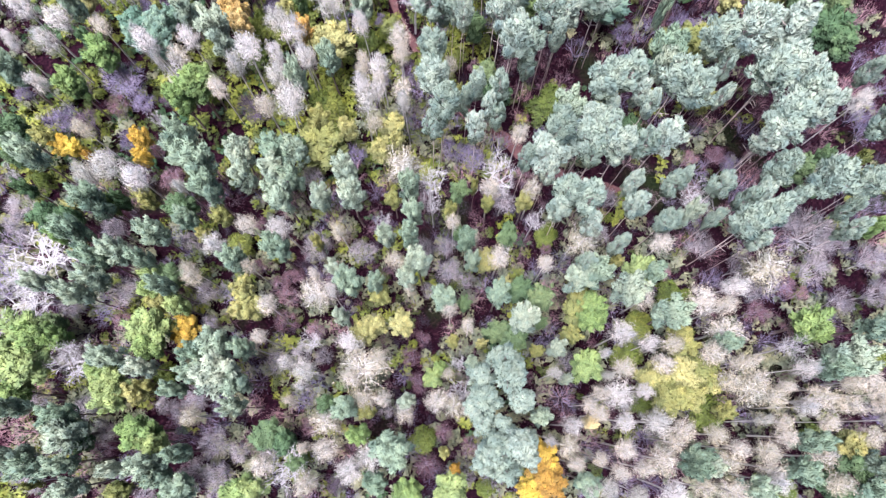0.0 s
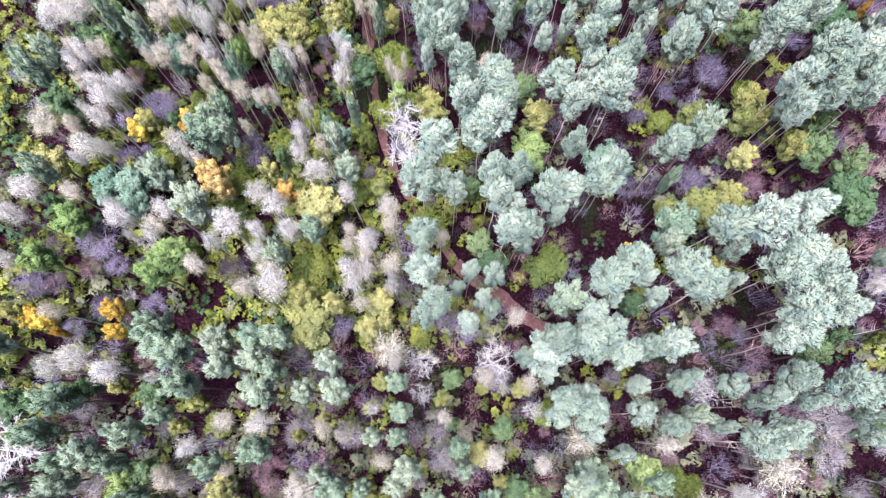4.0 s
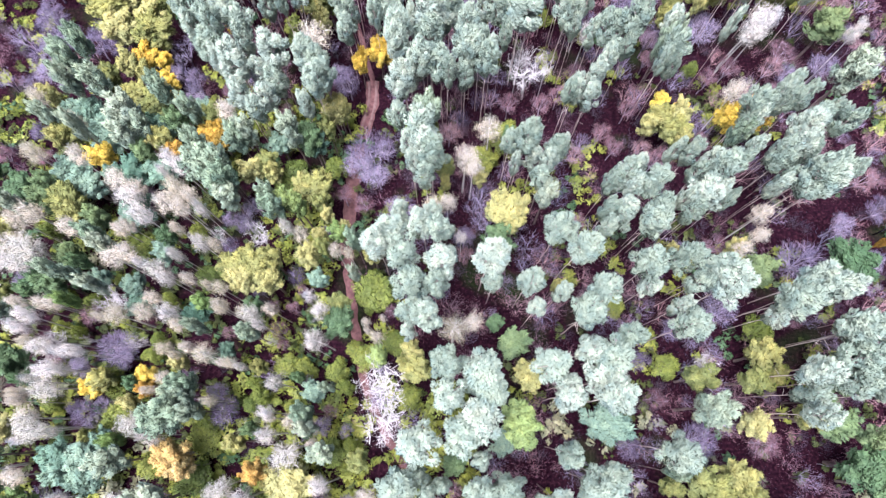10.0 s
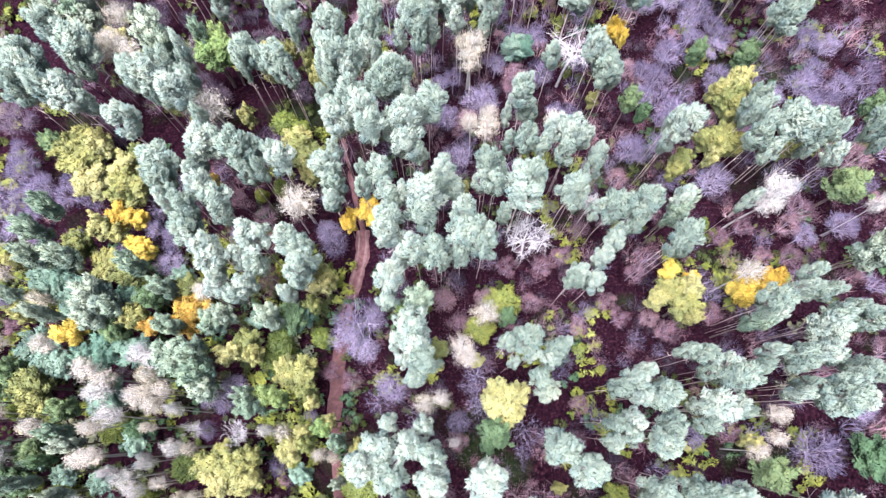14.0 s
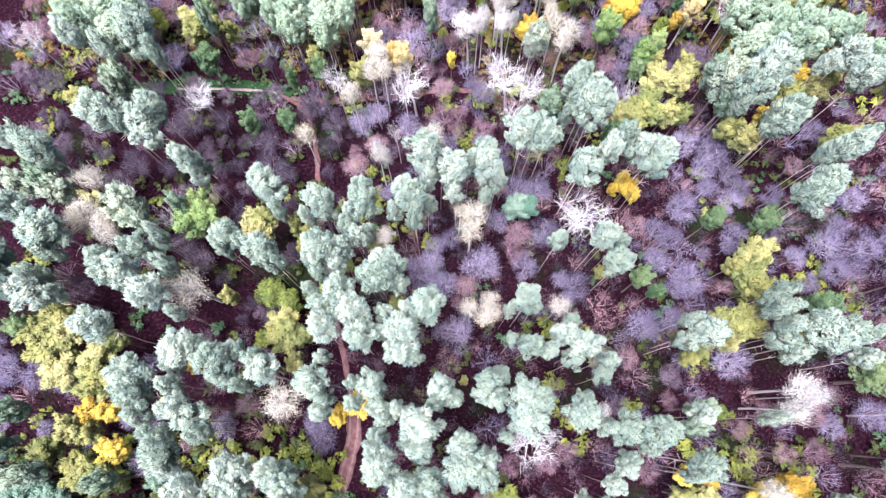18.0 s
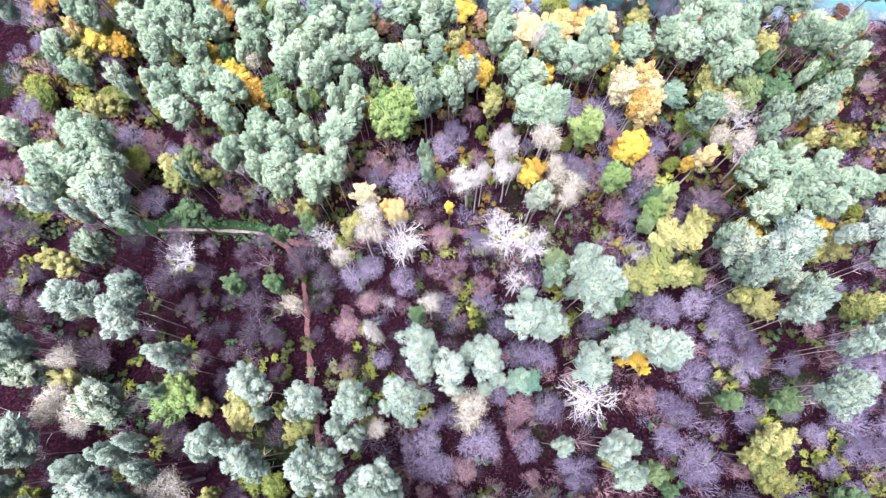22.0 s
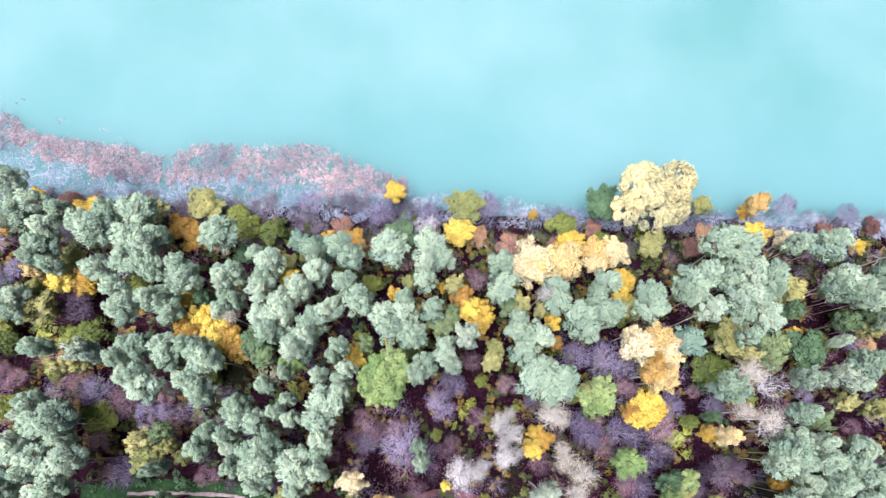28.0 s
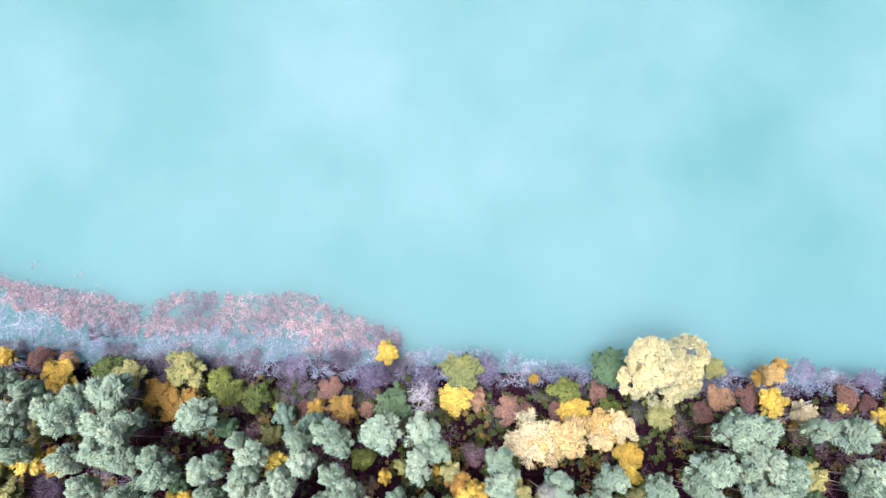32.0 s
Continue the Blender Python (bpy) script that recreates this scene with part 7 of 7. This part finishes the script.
undergrowth("scrub", "grey-olive half-bare scrub between the first trees", "undergrowth", LEAF["scrub"], None, 2.7,
            lambda x, y: (0.42 if y < 30 else 0.12) + 0.5 * patch(x, y, 0.09, 37.0) - (0.3 if y > 60 else 0), lambda rng: tuple(a * 1.7 if k == 0 else a for k, a in enumerate(leafy(rng))), 18)
undergrowth("olive_bushes", "yellowish olive bushes filling the gaps between the birches", "undergrowth", LEAF["olive"], None, 2.5,
            lambda x, y: (0.85 if -34 < x < 6 and 33 < y < 64 else 0.22 if x < -8 and y < 108 else 0.04) + 0.5 * patch(x, y, 0.08, 45.0) * (y < 165), lambda rng: tuple(a * 1.6 if k == 0 else a for k, a in enumerate(leafy(rng))), 19)
undergrowth("ferns", "green ferns and grass tufts along the side path", "ferns", LEAF["green"], None, 1.2,
            lambda x, y: 0.8 if x < -14 and 158 < y < 168 and not near_path(x, y, 0.75) and near_path(x, y, 2.3) else 0, lambda rng: tuple(a * 0.4 if k == 0 else a for k, a in enumerate(leafy(rng))), 16, 0.7)


def thicket(name, label, leaf, count, wanted, seed):
    """Joined leafless small trees filling the gaps between the standing ones."""
    rng = np.random.default_rng(seed)
    kinds = [bare(np.random.default_rng(seed + 50 + k), None, None, 350, 0)[1] for k in range(5)]
    kinds += [bare(np.random.default_rng(seed + 50 + k), None, None, 350, 0)[0] for k in range(5)]
    vs, fs, ns, base, spots = [], [], [], 0, []
    for _ in range(count * 14):
        x, y = rng.uniform(-76, 76), rng.uniform(-16, 206)
        if len(spots) >= count or rng.uniform(0, 1) > wanted(x, y) or near_path(x, y, 2.3):
            continue
        if any((x - a) ** 2 + (y - b) ** 2 < (0.75 * r + 0.6) ** 2 for a, b, r, k in planted if k in "VvKGRO") or any((x - a) ** 2 + (y - b) ** 2 < 2.4 for a, b in spots):
            continue
        spots.append((x, y))
        k, s, turn = int(rng.integers(0, 5)), rng.uniform(0.6, 1.15), Matrix.Rotation(rng.uniform(0, 6.28), 3, "Z")
        for _, v, f, *_ in (kinds[k], kinds[k + 5]):
            v = np.array([tuple(p) for p in v]) @ np.array(turn) * s
            ns.append(rounded(v, 3.0 * s))
            vs.append(v + np.array((x, y, ground_z(x, y))))
            fs += [tuple(base + q for q in g) for g in f]
            base += len(v)
    tagged(mesh_object(name, np.concatenate(vs), fs, LEAF[leaf], normals=np.concatenate(ns)), label, "thicket", kind="stuff")


thicket("thicket", "grey-violet leafless thicket between the trees", "violet", 660, lambda x, y: 0.75 + 0.6 * patch(x, y, 0.04, 21.0) - (0.8 if leafy_part(x, y) else 2.0 if dim_part(x, y) else 0.45 if y > 178 else 0), 31)
thicket("pinkish_thicket", "brownish pink leafless thicket between the trees", "mauve", 460, lambda x, y: 0.4 + 0.8 * patch(x, y, 0.05, 33.0) - (0.7 if leafy_part(x, y) else 0.9 if dim_part(x, y) else 0), 41)
# shade of the dim slope painted in with the dusk tips
thicket("dark_thicket", "purple leafless thicket under the slope, coloured as if in shade", "dusk", 55, lambda x, y: 1.0 if dim_part(x, y) else 0, 51)


def reed_bed():
    """Dry reeds standing in shallow water along the bank, in ragged tufts."""
    rng = np.random.default_rng(21)
    edge_x = [-95, -81, -78, -74, -69.5, -64, -59.7, -56.6, -54, -50, -45, -43, -38.5, -30, -24, -21.6, -19.4, -15.6, -10.8, -8.5]
    edge_y = [227.5, 225.3, 225, 222, 221, 220.6, 219.8, 220.2, 218.3, 217.8, 219.4, 220.9, 220.2, 220.5, 221, 220.2, 218.8, 217.5, 216, 215]
    foot_x, foot_y = [-95, -80, -74, -69, -63, -55, -45, -39, -34, -26, -22.6, -17, -8], [219, 218.2, 218, 216.4, 214.8, 213.4, 212.6, 213.4, 214, 214.2, 212.2, 211.3, 211.5]
    cs, ns = [], []
    for _ in range(7000):
        x = rng.uniform(-95, -7.5)
        top = float(np.interp(x, edge_x, edge_y)) + 1.3 * noise.noise((x * 0.9, 2.0, 8.0))
        foot = float(np.interp(x, foot_x, foot_y))
        y = rng.uniform(foot - 2.5, top)
        ragged = noise.noise((x * 0.8, y * 0.8, 4.0)) + 0.35 * noise.noise((x * 0.25, y * 0.3, 9.0)) + 0.5 * min(1.0, (y - foot) / 2.0)
        if ragged < 0.18:
            continue
        k = 11
        lean = rng.normal(size=3) * np.array((0.3, 0.3, 0))
        c = np.array((x, y, 0.5)) + rng.normal(size=(k, 3)) * np.array((0.24, 0.24, 0.3))
        cs.append(c)
        ns.append(rng.normal(size=(k, 3)) * 0.8 + lean + np.array((0, 0, 1.0)))
    for x, y in ((-69.2, 224.2), (-68.7, 224.4), (-61, 223), (-60.7, 222.6), (-80.6, 228.6), (-80.2, 226.9), (-76.5, 227.9), (-57.2, 220.8), (-3.8, 211.6), (-5.9, 211.3)):
        cs.append(np.array((x, y, 0.35)) + rng.normal(size=(14, 3)) * np.array((0.4, 0.4, 0.25)))
        ns.append(rng.normal(size=(14, 3)) + np.array((0, 0, 1.0)))
    nrm = np.concatenate(ns)
    v, f, nr = leaves(rng, np.concatenate(cs), nrm / np.linalg.norm(nrm, axis=1, keepdims=True), 0.085, 5.5, 0.5)
    tagged(mesh_object("reeds", v, f, LEAF["reed"], normals=nr), "dry pinkish reeds standing in shallow water", "reeds", kind="stuff")
    cs = []
    for _ in range(8000):
        x = rng.uniform(-95, -5) if rng.uniform(0, 1) < 0.62 else rng.uniform(-5, 90)
        edge = float(np.interp(x, foot_x, foot_y)) + 2.0 if x < -7 else 211.0 + 1.2 * noise.noise((x * 0.3, 5.0, 2.0)) + (1.5 if -7 < x < 12 else 0)
        y = 207.5 + (edge - 207.5) * rng.uniform(0, 1)
        if noise.noise((x * 0.4, y * 0.4, 6.0)) > -0.3:
            cs.append(np.array((x, y, max(0.1, ground_z(x, y) + 0.15))) + rng.normal(size=(9, 3)) * np.array((0.35, 0.35, 0.1)))
    c = np.concatenate(cs)
    up = rng.normal(size=(len(c), 3)) * 0.4 + np.array((0, 0, 1.0))
    v, f, nr = leaves(rng, c, up / np.linalg.norm(up, axis=1, keepdims=True), 0.07, 6.5, 0.6)
    tagged(mesh_object("reed_stubble", v, f, LEAF["stubble"], normals=nr), "bluish broken reed stubble in the shallow water", "reeds", kind="stuff")
    vs, fs, bank_n, base = [], [], [], 0
    for _ in range(2100):
        x = rng.uniform(-90, 88) if rng.uniform(0, 1) < 0.45 else rng.uniform(-90, -5)
        y = rng.uniform(202.0, 211.5)
        if patch(x, y, 0.2, 3.0) < -0.1:
            continue
        v, f = twiggy(rng)
        bank_n.append(rounded(v, 0.0))
        vs.append(v * rng.uniform(0.4, 0.85) + np.array((x, y, max(-0.1, ground_z(x, y)))))
        fs += [tuple(base + k for k in g) for g in f]
        base += len(v)
    tagged(mesh_object("bank_brushwood", np.concatenate(vs), fs, LEAF["tangle"], normals=np.concatenate(bank_n)), "dark leafless brushwood at the water's edge", "brushwood", kind="stuff")


reed_bed()


def log(name, a, b, r, label):
    """A fallen, bleached stem with a few broken stubs."""
    rng = np.random.default_rng(int(abs(a[0]) * 10))
    p, q = Vector((*a, ground_z(*a) + r + 0.35)), Vector((*b, ground_z(*b) + r + 0.35))
    w, stubs = Wood(), []
    w.branch(curve(p, q, 0.02, rng, 6, 0.1), r, r * 0.45, 7)
    for k in (0.3, 0.5, 0.7, 0.85):
        u = p.lerp(q, k)
        s = Wood()
        s.branch(curve(u, u + Vector((rng.normal() * 0.8, rng.normal() * 0.8, 0.6)), 0.0, rng, 2, 0.2), r * 0.4, r * 0.12, 4)
        stubs.append(("stub", s.v, s.f, BARK["dead"]))
    tagged(thing(name, [("stem", w.v, w.f, BARK["dead"])] + stubs), label, "fallen log", "fallen logs")


log("fallen_log", (52.3, 203.3), (57.6, 206.5), 0.20, "fallen bleached tree stem lying on the ground")
log("fallen_log", (4.7, 205.5), (7.4, 202.2), 0.15, "fallen bleached tree stem lying on the ground")
log("fallen_log", (-51.7, 205.3), (-49.5, 205.6), 0.15, "fallen bleached tree stem lying on the ground")
log("fallen_log", (-10.9, -7.7), (-1.2, -6.0), 0.14, "fallen bleached tree stem lying on the ground")
log("fallen_log", (24.9, 204.0), (26.7, 203.9), 0.14, "fallen bleached tree stem lying on the ground")
